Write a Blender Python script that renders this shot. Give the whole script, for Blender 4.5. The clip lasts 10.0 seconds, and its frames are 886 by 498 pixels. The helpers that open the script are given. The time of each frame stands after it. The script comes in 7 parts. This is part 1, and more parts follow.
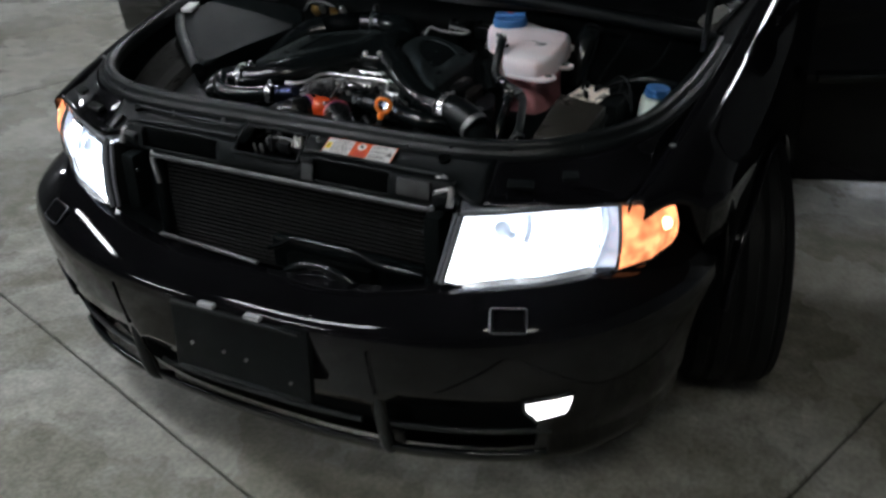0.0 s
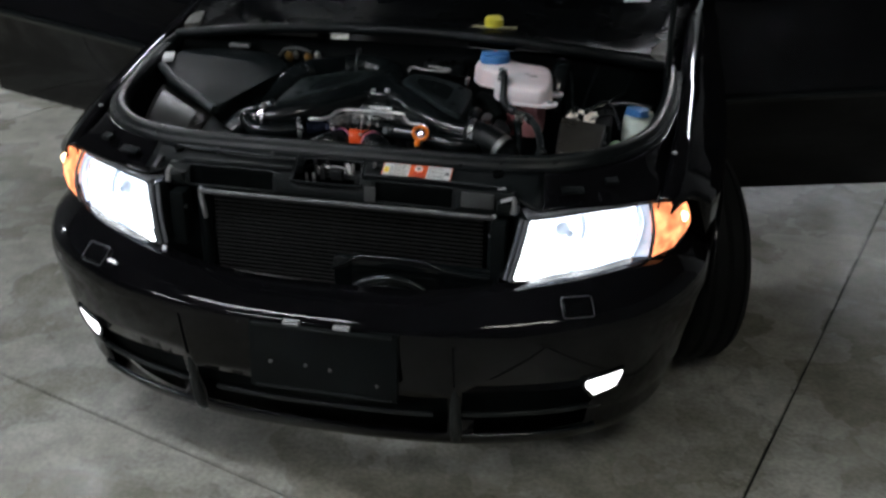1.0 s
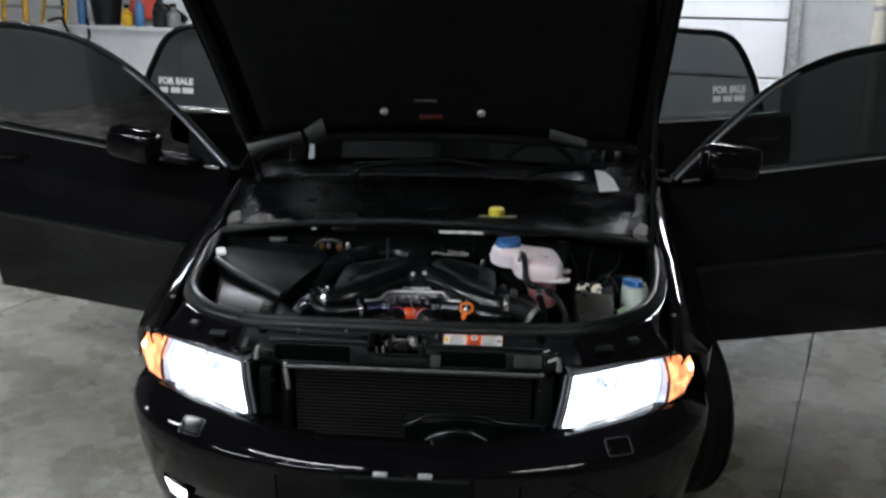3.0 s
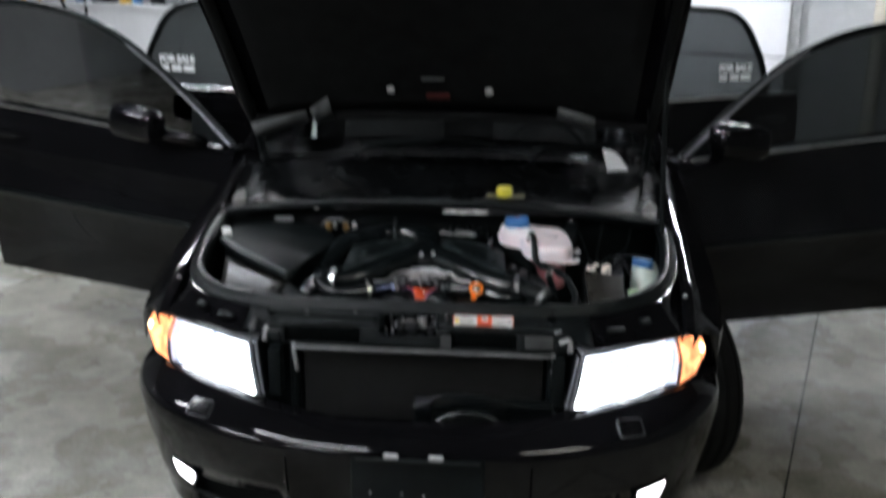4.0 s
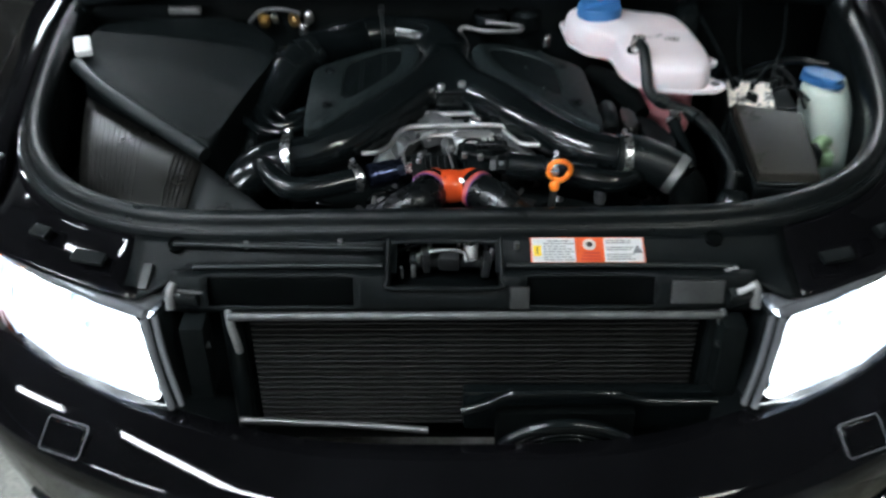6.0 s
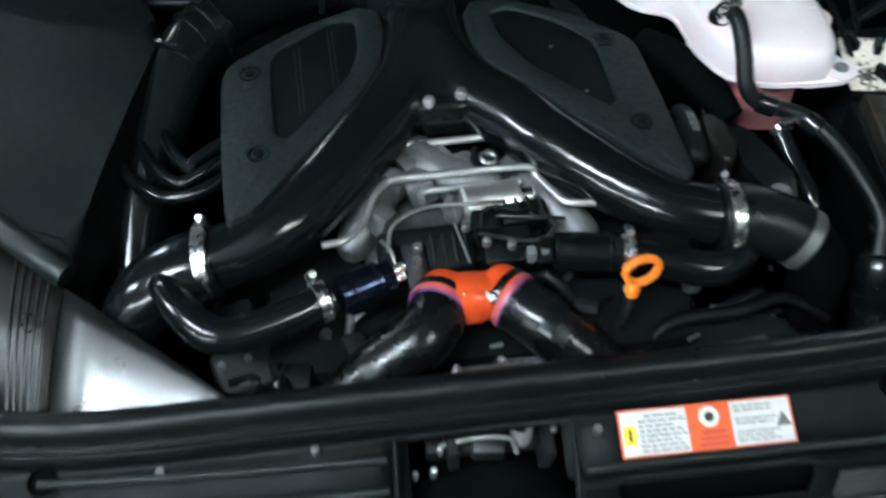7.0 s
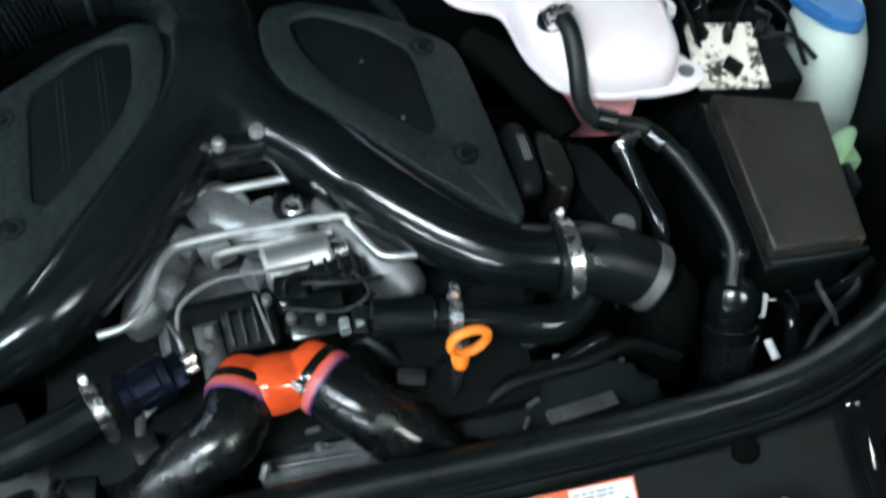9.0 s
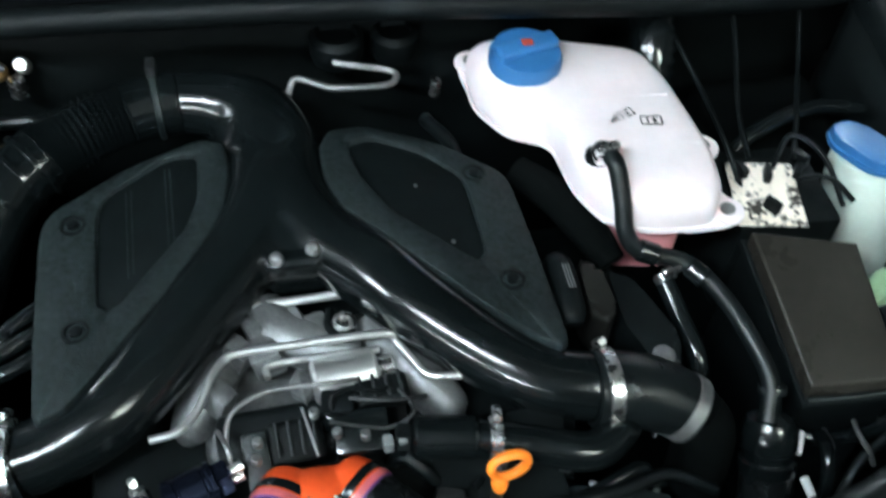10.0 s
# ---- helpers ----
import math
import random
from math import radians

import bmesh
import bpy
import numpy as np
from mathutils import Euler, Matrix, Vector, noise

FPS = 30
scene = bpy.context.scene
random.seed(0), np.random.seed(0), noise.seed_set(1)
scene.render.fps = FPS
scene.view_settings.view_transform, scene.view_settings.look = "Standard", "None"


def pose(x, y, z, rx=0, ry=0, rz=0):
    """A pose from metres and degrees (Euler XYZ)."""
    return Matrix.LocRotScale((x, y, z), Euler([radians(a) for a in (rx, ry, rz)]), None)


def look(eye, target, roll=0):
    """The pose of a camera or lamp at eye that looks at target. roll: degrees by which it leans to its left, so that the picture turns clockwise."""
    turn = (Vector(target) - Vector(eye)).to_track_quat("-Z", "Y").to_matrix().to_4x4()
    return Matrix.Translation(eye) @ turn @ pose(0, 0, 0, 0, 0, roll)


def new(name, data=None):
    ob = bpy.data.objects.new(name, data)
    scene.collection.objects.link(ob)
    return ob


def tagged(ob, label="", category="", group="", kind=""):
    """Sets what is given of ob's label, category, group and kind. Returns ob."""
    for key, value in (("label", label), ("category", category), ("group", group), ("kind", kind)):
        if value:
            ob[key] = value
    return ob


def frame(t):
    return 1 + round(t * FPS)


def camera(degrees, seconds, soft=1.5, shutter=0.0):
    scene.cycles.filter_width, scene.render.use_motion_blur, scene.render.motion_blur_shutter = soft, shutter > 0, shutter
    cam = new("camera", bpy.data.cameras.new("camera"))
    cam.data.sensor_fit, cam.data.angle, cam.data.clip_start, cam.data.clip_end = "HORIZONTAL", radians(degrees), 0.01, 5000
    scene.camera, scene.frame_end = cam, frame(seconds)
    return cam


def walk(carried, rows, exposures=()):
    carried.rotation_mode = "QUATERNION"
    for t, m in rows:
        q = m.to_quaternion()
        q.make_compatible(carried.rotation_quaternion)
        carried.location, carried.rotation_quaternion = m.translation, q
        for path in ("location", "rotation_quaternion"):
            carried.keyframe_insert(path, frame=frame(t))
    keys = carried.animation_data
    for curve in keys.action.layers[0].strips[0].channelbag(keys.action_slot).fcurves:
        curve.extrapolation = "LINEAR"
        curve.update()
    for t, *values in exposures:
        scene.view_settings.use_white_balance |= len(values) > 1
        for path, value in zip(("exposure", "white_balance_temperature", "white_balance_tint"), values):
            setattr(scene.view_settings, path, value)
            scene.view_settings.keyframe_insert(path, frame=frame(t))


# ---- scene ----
cam = camera(48.0, 10.0, soft=2.5, shutter=0.5)
PATH = [
    (0, (1.151, -1.298, 1.53), (0.352, 0.269, 0.58), -1.3),
    (0.5, (0.896, -1.558, 1.523), (0.343, 0.109, 0.565), 0.1),
    (1, (0.641, -1.76, 1.551), (0.285, 0.016, 0.702), 1.1),
    (1.5, (0.445, -1.912, 1.609), (0.261, -0.096, 0.792), -1.3),
    (2, (0.329, -2.123, 1.627), (0.163, -0.272, 0.887), -2.2),
    (2.5, (0.292, -2.206, 1.656), (0.157, -0.32, 1.004), -0.1),
    (2.7, (0.293, -2.215, 1.681), (0.145, -0.311, 1.089), 0.4),
    (3.8, (0.266, -2.244, 1.697), (0.104, -0.306, 1.233), 0.9),
    (4, (0.254, -2.202, 1.685), (0.106, -0.288, 1.123), 0.8),
    (4.5, (0.256, -1.972, 1.622), (0.139, -0.12, 0.876), -0.0),
    (5, (0.23, -1.671, 1.61), (0.04, 0.091, 0.684), 0.1),
    (5.2, (0.171, -1.518, 1.607), (0.026, 0.256, 0.695), 0.9),
    (6.3, (-0.041, -0.62, 1.552), (-0.029, 0.897, 0.248), -0.5),
    (6.5, (-0.044, -0.464, 1.57), (-0.012, 0.965, 0.17), 0.0),
    (7, (-0.117, -0.15, 1.537), (0.048, 1.127, 0.006), 0.7),
    (7.5, (-0.125, -0.008, 1.514), (0.037, 1.105, -0.14), 1.6),
    (8, (-0.092, 0.026, 1.496), (0.107, 1.051, -0.21), 4.4),
    (8.5, (-0.023, 0.021, 1.494), (0.29, 0.999, -0.222), 5.4),
    (9, (-0.002, 0.038, 1.533), (0.336, 1.107, -0.124), 4.9),
    (9.5, (-0.008, 0.037, 1.552), (0.335, 1.211, -0.03), 5.0),
    (9.8, (-0.015, 0.0375, 1.559), (0.3143, 1.2444, -0.0009), 5.0),
    (10, (-0.023, 0.038, 1.567), (0.291, 1.282, 0.032), 5.0),
]
walk(cam, [(t, look(eye, target, roll)) for t, eye, target, roll in PATH],
     ((0, 0.05, 6420, 8), (1.0, 0.06, 6420, 8), (2.5, 0.22, 6420, 8), (4.0, 0.62, 6420, 9), (4.5, 0.80, 6420, 8), (5.0, 0.84, 6350, 7), (6.5, 1.12, 6050, 1), (7.5, 1.44, 5850, -3), (10, 1.58, 5950, -3)))

# ---- world and lights ----
world = bpy.data.worlds.new("world")
scene.world = world
world.use_nodes = True
world.node_tree.nodes["Background"].inputs[0].default_value = (0.5, 0.55, 0.62, 1)
world.node_tree.nodes["Background"].inputs[1].default_value = 0.02
LAMP = 90.0        # radiance of the ceiling tubes
BEAM = 11.0       # radiance of the headlamp reflectors
# ceiling tubes: place along the two walls, and length
# the tubes at 4.6 and 5.2 are unseen, added to brighten the back wall
LIGHTS = ((-0.85, -0.95, 1.25), (1.75, -0.95, 1.25), (-3.2, -0.95, 1.25), (0.8, 4.6, 1.25), (-3.66, 2.6, 1.25), (-0.75, -4.4, 1.25), (-2.9, -4.4, 1.25), (-8.0, 0.3, 1.25), (-4.2, 5.2, 1.25), (-0.7, 5.2, 1.25))


# ---- materials ----
def mat(name, color=(0.5, 0.5, 0.5), rough=0.5, metal=0.0, var=0.0, scale=20.0, bump=0.0, bscale=200.0,
        coat=0.0, trans=0.0, emit=0.0, emit_color=None, rvar=0.0, dust=0.0, ior=1.45, sub=0.0, color2=None, spec=0.5, edge=(0.45, 0.95)):
    m = bpy.data.materials.new(name)
    m.use_nodes = True
    nt = m.node_tree
    b = nt.nodes["Principled BSDF"]
    b.inputs["Base Color"].default_value = (*color, 1)
    b.inputs["Roughness"].default_value = rough
    b.inputs["Metallic"].default_value = metal
    b.inputs["IOR"].default_value = ior
    b.inputs["Specular IOR Level"].default_value = spec
    b.inputs["Coat Weight"].default_value = coat
    b.inputs["Coat Roughness"].default_value = 0.04
    b.inputs["Transmission Weight"].default_value = trans
    if sub:
        b.inputs["Subsurface Weight"].default_value = sub
        b.inputs["Subsurface Radius"].default_value = (0.02, 0.015, 0.014)
    tc = nt.nodes.new("ShaderNodeTexCoord")

    def noise_node(sc, detail=5.0, rgh=0.55):
        n = nt.nodes.new("ShaderNodeTexNoise")
        n.inputs["Scale"].default_value = sc
        n.inputs["Detail"].default_value = detail
        n.inputs["Roughness"].default_value = rgh
        nt.links.new(tc.outputs["Object"], n.inputs["Vector"])
        return n

    if var or color2:
        n1, n2 = noise_node(scale), noise_node(scale * 9.0, 3.0)
        mixn = nt.nodes.new("ShaderNodeMath")
        mixn.operation = "MULTIPLY_ADD"
        mixn.inputs[1].default_value = 0.4
        nt.links.new(n2.outputs["Fac"], mixn.inputs[0])
        nt.links.new(n1.outputs["Fac"], mixn.inputs[2])
        ramp = nt.nodes.new("ShaderNodeValToRGB")
        ramp.color_ramp.elements[0].position, ramp.color_ramp.elements[1].position = edge
        c2 = color2 or [min(1.0, c * (1 + var)) for c in color]
        c1 = color if color2 else [c * (1 - var) for c in color]
        ramp.color_ramp.elements[0].color = (*c1, 1)
        ramp.color_ramp.elements[1].color = (*c2, 1)
        nt.links.new(mixn.outputs[0], ramp.inputs[0])
        nt.links.new(ramp.outputs[0], b.inputs["Base Color"])
    if rvar:
        n3 = noise_node(scale * 1.7)
        mr = nt.nodes.new("ShaderNodeMapRange")
        mr.inputs[3].default_value, mr.inputs[4].default_value = max(0.02, rough - rvar), rough + rvar
        mr.inputs[1].default_value, mr.inputs[2].default_value = 0.3, 0.7
        nt.links.new(n3.outputs["Fac"], mr.inputs[0])
        nt.links.new(mr.outputs[0], b.inputs["Roughness"])
    if bump:
        n4 = noise_node(bscale, 4.0)
        bp = nt.nodes.new("ShaderNodeBump")
        bp.inputs["Strength"].default_value = bump
        bp.inputs["Distance"].default_value = 0.002
        nt.links.new(n4.outputs["Fac"], bp.inputs["Height"])
        nt.links.new(bp.outputs[0], b.inputs["Normal"])
    if emit:
        b.inputs["Emission Color"].default_value = (*(emit_color or color), 1)
        b.inputs["Emission Strength"].default_value = emit
    return m


PAINT = mat("black_paint", (0.003, 0.003, 0.0036), 0.05, var=0.3, scale=6, rvar=0.02, spec=0.26)
TRIM = mat("black_trim", (0.0035, 0.0047, 0.0051), 0.45, var=0.35, scale=14, bump=0.25, bscale=700, rvar=0.1, spec=0.13)
TRIM_SOFT = mat("grey_black_trim", (0.0068, 0.0092, 0.0098), 0.42, var=0.45, scale=10, bump=0.3, bscale=600, rvar=0.12, spec=0.38)
DARK = mat("dark_underbody", (0.0034, 0.0046, 0.0048), 0.6, spec=0.08, var=0.4, scale=10, bump=0.3, bscale=90)
RUBBER = mat("rubber", (0.0040, 0.0055, 0.0059), 0.36, spec=0.27, var=0.3, scale=25, bump=0.2, bscale=400, rvar=0.1)
TYRE = mat("tyre_rubber", (0.0055, 0.0058, 0.0062), 0.55, spec=0.16, var=0.3, scale=30, bump=0.3, bscale=300)
GLOSS = mat("gloss_black_plastic", (0.0036, 0.0050, 0.0054), 0.18, var=0.3, scale=12, rvar=0.04, bump=0.03, bscale=150)
COVER = mat("grained_cover", (0.0088, 0.0126, 0.0132), 0.5, spec=0.16, var=0.95, scale=150, bump=0.8, bscale=600, rvar=0.12)
COVER_DK = mat("dark_grained_cover", (0.0028, 0.0042, 0.0045), 0.5, spec=0.09, var=0.4, scale=40, bump=0.5, bscale=700)
FOAM = mat("hood_insulation", (0.010, 0.0105, 0.011), 0.9, spec=0.1, var=0.4, scale=12, bump=0.5, bscale=160)
ALU = mat("cast_aluminium", (0.165, 0.169, 0.173), 0.42, metal=0.6, var=0.5, scale=25, bump=0.3, bscale=220, rvar=0.12)
SATIN = mat("satin_steel", (0.82, 0.82, 0.82), 0.36, metal=0.95, var=0.1, scale=60, rvar=0.08)
CAST_MID = mat("grey_casting", (0.10, 0.102, 0.104), 0.45, metal=0.5, var=0.4, scale=30, bump=0.4, bscale=200)
STEEL = mat("bright_steel", (0.76, 0.76, 0.76), 0.27, metal=1.0, var=0.15, scale=60, rvar=0.08)
DULL = mat("dull_metal", (0.22, 0.22, 0.22), 0.45, metal=0.8, var=0.3, scale=30, bump=0.2)
CHROME = mat("chrome_reflector", (0.8, 0.82, 0.85), 0.11, metal=1.0)
ORANGE_S = mat("orange_silicone", (0.50, 0.056, 0.013), 0.12, var=0.18, scale=20, bump=0.1, bscale=200)
PURPLE_S = mat("purple_liner", (0.085, 0.030, 0.13), 0.4, var=0.2)
PINK_S = mat("faded_pink_silicone", (0.40, 0.085, 0.090), 0.35, var=0.2, scale=60)
ORANGE_P = mat("orange_plastic", (0.92, 0.22, 0.02), 0.4, var=0.1, scale=40)
BLUE_AN = mat("anodised_dark_blue", (0.026, 0.033, 0.060), 0.2, metal=0.9, var=0.2, scale=30)
TANK = mat("milky_plastic", (0.80, 0.71, 0.74), 0.42, var=0.06, scale=14, bump=0.08, bscale=120, sub=0.5)
TANK_PINK = mat("milky_plastic_over_coolant", (0.55, 0.24, 0.26), 0.42, var=0.12, scale=12, sub=0.3)
BOTTLE = mat("milky_green_plastic", (0.50, 0.56, 0.51), 0.45, var=0.12, scale=14, sub=0.3)
GREEN_P = mat("pale_green_plastic", (0.24, 0.36, 0.21), 0.45, var=0.15, scale=20)
BLUE_P = mat("blue_plastic", (0.034, 0.125, 0.31), 0.42, var=0.12, scale=30, bump=0.1)
YELLOW_P = mat("yellow_plastic", (0.62, 0.55, 0.06), 0.45, var=0.15, scale=30)
TRAY = mat("dusty_yellow_tray", (0.16, 0.15, 0.075), 0.6, var=0.4, scale=30)
LIDBROWN = mat("dusty_box_lid", (0.019, 0.0175, 0.015), 0.34, var=0.35, scale=9, bump=0.2, bscale=400, rvar=0.12, spec=0.2)
FOIL = mat("scuffed_foil", (0.03, 0.025, 0.02), 0.4, scale=16, bump=0.5, bscale=90, color2=(0.95, 0.86, 0.76), edge=(0.61, 0.68))
WHITE_L = mat("white_label", (0.62, 0.62, 0.62), 0.45, var=0.08, scale=60)
GREY_TXT = mat("grey_print", (0.12, 0.12, 0.125), 0.5)
BLACK_TXT = mat("black_print", (0.02, 0.02, 0.02), 0.5)
ORANGE_L = mat("orange_label", (0.62, 0.095, 0.025), 0.45, var=0.08, scale=60)
YELLOW_L = mat("yellow_label", (0.85, 0.62, 0.03), 0.45)
STICKER = mat("white_vinyl", (0.93, 0.95, 0.97), 0.5)
FIN = mat("condenser_fins", (0.015, 0.0148, 0.0146), 0.5, metal=0.3, var=0.4, scale=30, bump=0.4, bscale=500)


def pane_glass(name, tint):
    """Thin sheet glass: it lets tinted light through and mirrors by Fresnel."""
    m = bpy.data.materials.new(name)
    m.use_nodes = True
    nt = m.node_tree
    nt.nodes.remove(nt.nodes["Principled BSDF"])
    tr, gl, fr, mx = (nt.nodes.new(k) for k in ("ShaderNodeBsdfTransparent", "ShaderNodeBsdfGlossy", "ShaderNodeFresnel", "ShaderNodeMixShader"))
    tr.inputs[0].default_value = (*tint, 1)
    gl.inputs["Roughness"].default_value = 0.03
    fr.inputs["IOR"].default_value = 1.4
    nt.links.new(fr.outputs[0], mx.inputs[0])
    nt.links.new(tr.outputs[0], mx.inputs[1])
    nt.links.new(gl.outputs[0], mx.inputs[2])
    nt.links.new(mx.outputs[0], nt.nodes["Material Output"].inputs[0])
    return m


GLASS = pane_glass("tinted_glass", (0.07, 0.076, 0.076))
GLASS_REAR = pane_glass("rear_glass", (0.45, 0.49, 0.48))
GLASS_DK = pane_glass("dark_tinted_glass", (0.030, 0.034, 0.034))
SCREEN = pane_glass("windscreen_glass", (0.72, 0.75, 0.75))
CLEAR = mat("clear_lens", (1, 1, 1), 0.02, trans=1.0, ior=1.12)
SNORK = mat("satin_brown_black", (0.0085, 0.0082, 0.0075), 0.33, var=0.4, scale=9, spec=0.28, rvar=0.08, bump=0.15, bscale=260)
COWL = mat("smooth_scuttle", (0.0018, 0.0021, 0.0023), 0.25, var=0.5, scale=5, spec=0.008, rvar=0.08)
PAD = mat("grey_pad", (0.12, 0.127, 0.13), 0.6, var=0.2, scale=20)
NOSE = mat("shiny_snorkel_nose", (0.012, 0.0135, 0.014), 0.30, var=0.4, scale=14, spec=1.0, rvar=0.06, bump=0.05, bscale=40)
CAST_DK = mat("dark_casting", (0.022, 0.023, 0.024), 0.42, metal=0.5, var=0.4, scale=30, bump=0.4, bscale=200)
LAMP_RIM = mat("grey_lamp_plastic", (0.17, 0.175, 0.19), 0.18, metal=0.3, var=0.2, scale=20, rvar=0.05)
LID = mat("grained_lid", (0.004, 0.0056, 0.006), 0.5, var=0.6, scale=120, bump=0.5, bscale=700, rvar=0.12, spec=0.1)
PIPE = mat("scuffed_black_pipe", (0.0034, 0.0042, 0.0046), 0.27, var=0.4, scale=30, rvar=0.09, bump=0.015, bscale=90)
RED_DULL = mat("faded_red_label", (0.10, 0.018, 0.018), 0.6, var=0.4, scale=60)
BRASS = mat("old_brass", (0.42, 0.27, 0.10), 0.4, metal=0.8, var=0.3, scale=60)
DUSTY = mat("dusty_grey_plastic", (0.028, 0.029, 0.0295), 0.55, var=0.4, scale=25, bump=0.2, bscale=300)
# pale tone of the hinge plates, imitating a reflection at the scuttle corners
HINGE = mat("pale_hinge_plate", (0.075, 0.073, 0.066), 0.6, var=0.5, scale=60, bump=0.2, bscale=200, spec=0.2)
# near-black colour that also stands in for shade inside openings, gaps and holes
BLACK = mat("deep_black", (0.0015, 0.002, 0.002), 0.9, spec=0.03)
CLIP = mat("pale_zinc_clip", (0.55, 0.56, 0.58), 0.45, metal=0.3, var=0.15, scale=60)
SEATM = mat("dark_upholstery", (0.005, 0.005, 0.0055), 0.8, var=0.3, scale=30, bump=0.4, bscale=300)


def emitter(name, color, low, high, scale):
    """A lit reflector: noise in its emission stands in for light thrown by facets."""
    m = bpy.data.materials.new(name)
    m.use_nodes = True
    nt = m.node_tree
    b = nt.nodes["Principled BSDF"]
    b.inputs["Base Color"].default_value = (*color, 1)
    b.inputs["Roughness"].default_value = 0.2
    tc = nt.nodes.new("ShaderNodeTexCoord")
    n = nt.nodes.new("ShaderNodeTexNoise")
    n.inputs["Scale"].default_value = scale
    n.inputs["Detail"].default_value = 1.5
    mr = nt.nodes.new("ShaderNodeMapRange")
    mr.inputs[1].default_value, mr.inputs[2].default_value = 0.30, 0.66
    mr.inputs[3].default_value, mr.inputs[4].default_value = low ** 0.4, high ** 0.4
    pw = nt.nodes.new("ShaderNodeMath")
    pw.operation = "POWER"
    pw.inputs[1].default_value = 2.5
    nt.links.new(mr.outputs[0], pw.inputs[0])
    nt.links.new(tc.outputs["Object"], n.inputs["Vector"])
    nt.links.new(n.outputs["Fac"], mr.inputs[0])
    b.inputs["Emission Color"].default_value = (*color, 1)
    nt.links.new(pw.outputs[0], b.inputs["Emission Strength"])
    return m


LIT_WHITE = emitter("lit_reflector", (0.93, 0.96, 1.0), 3.0, BEAM, 14)
# faint emission stands in for lamp light falling on the inner parts
LAMP_IN = emitter("faint_glow_lamp_inner", (0.62, 0.72, 0.9), 0.35, 1.1, 30)
LIT_FOG = emitter("lit_fog_lens", (1.0, 0.95, 0.97), 2.0, BEAM * 0.6, 20)
LIT_AMBER = emitter("lit_amber_lens", (1.0, 0.32, 0.13), 0.6, 2.6, 30)
LIT_HALF = emitter("half_lit_reflector", (0.86, 0.91, 1.0), 0.7, 3.4, 22)
LIT_BULB = emitter("lit_bulb", (1.0, 0.72, 0.42), 2.5, 5.0, 8)
TUBE_LIGHT = mat("lit_tube", (1, 1, 1), 0.5, emit=LAMP, emit_color=(0.97, 1.0, 1.05))
# dimmed, warmer copy for the right-hand tube, to keep the floor there darker
TUBE_DIM = mat("lit_dim_tube", (1, 1, 1), 0.5, emit=LAMP * 0.46, emit_color=(1.0, 0.985, 0.90))


def concrete(name, base, stain):
    m = bpy.data.materials.new(name)
    m.use_nodes = True
    nt = m.node_tree
    b = nt.nodes["Principled BSDF"]
    tc = nt.nodes.new("ShaderNodeTexCoord")

    def noise_ramp(sc, lo, hi, c1, c2, detail=6.0, dist=0.0):
        n = nt.nodes.new("ShaderNodeTexNoise")
        n.inputs["Scale"].default_value, n.inputs["Detail"].default_value = sc, detail
        n.inputs["Distortion"].default_value = dist
        nt.links.new(tc.outputs["Object"], n.inputs["Vector"])
        r = nt.nodes.new("ShaderNodeValToRGB")
        r.color_ramp.elements[0].position, r.color_ramp.elements[1].position = lo, hi
        r.color_ramp.elements[0].color, r.color_ramp.elements[1].color = (*c1, 1), (*c2, 1)
        nt.links.new(n.outputs["Fac"], r.inputs[0])
        return n, r

    def mult(a, c, f):
        x = nt.nodes.new("ShaderNodeMix")
        x.data_type, x.blend_type = "RGBA", "MULTIPLY"
        x.inputs[0].default_value = f
        nt.links.new(a, x.inputs[6])
        nt.links.new(c, x.inputs[7])
        return x.outputs[2]

    _, r1 = noise_ramp(1.1, 0.3, 0.68, stain, base, 12.0, 0.1)
    _, r5 = noise_ramp(3.1, 0.44, 0.56, (0.76, 0.75, 0.70), (1.05, 1.05, 1.05), 8.0, 0.6)
    _, r2 = noise_ramp(13.0, 0.33, 0.68, (0.66, 0.655, 0.63), (1.14, 1.14, 1.14), 12.0, 0.25)
    n3, r3 = noise_ramp(75.0, 0.36, 0.64, (0.72, 0.72, 0.71), (1.06, 1.06, 1.06), 4.0)
    c = mult(mult(mult(r1.outputs[0], r5.outputs[0], 0.7), r2.outputs[0], 0.8), r3.outputs[0], 0.8)
    nt.links.new(c, b.inputs["Base Color"])
    n4, r4 = noise_ramp(3.0, 0.35, 0.65, (0.13, 0.13, 0.13), (0.40, 0.40, 0.40))
    nt.links.new(r4.outputs[0], b.inputs["Roughness"])
    bp = nt.nodes.new("ShaderNodeBump")
    bp.inputs["Strength"].default_value, bp.inputs["Distance"].default_value = 0.12, 0.003
    nt.links.new(n3.outputs["Fac"], bp.inputs["Height"])
    nt.links.new(bp.outputs[0], b.inputs["Normal"])
    return m


CONCRETE = concrete("sealed_concrete", (0.51, 0.505, 0.475), (0.28, 0.265, 0.22))
WALLP = mat("white_wall_paint", (0.72, 0.73, 0.75), 0.6, var=0.08, scale=2, bump=0.1, bscale=60)
WALLG = mat("grey_wall_paint", (0.16, 0.165, 0.17), 0.6, var=0.15, scale=2, bump=0.1, bscale=60)
WALLM = mat("mid_grey_wall_paint", (0.40, 0.41, 0.42), 0.6, var=0.15, scale=2, bump=0.1, bscale=60)
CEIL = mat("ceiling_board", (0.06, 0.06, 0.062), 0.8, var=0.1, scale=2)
DOORW = mat("white_door_steel", (0.78, 0.79, 0.83), 0.4, var=0.05, scale=3)
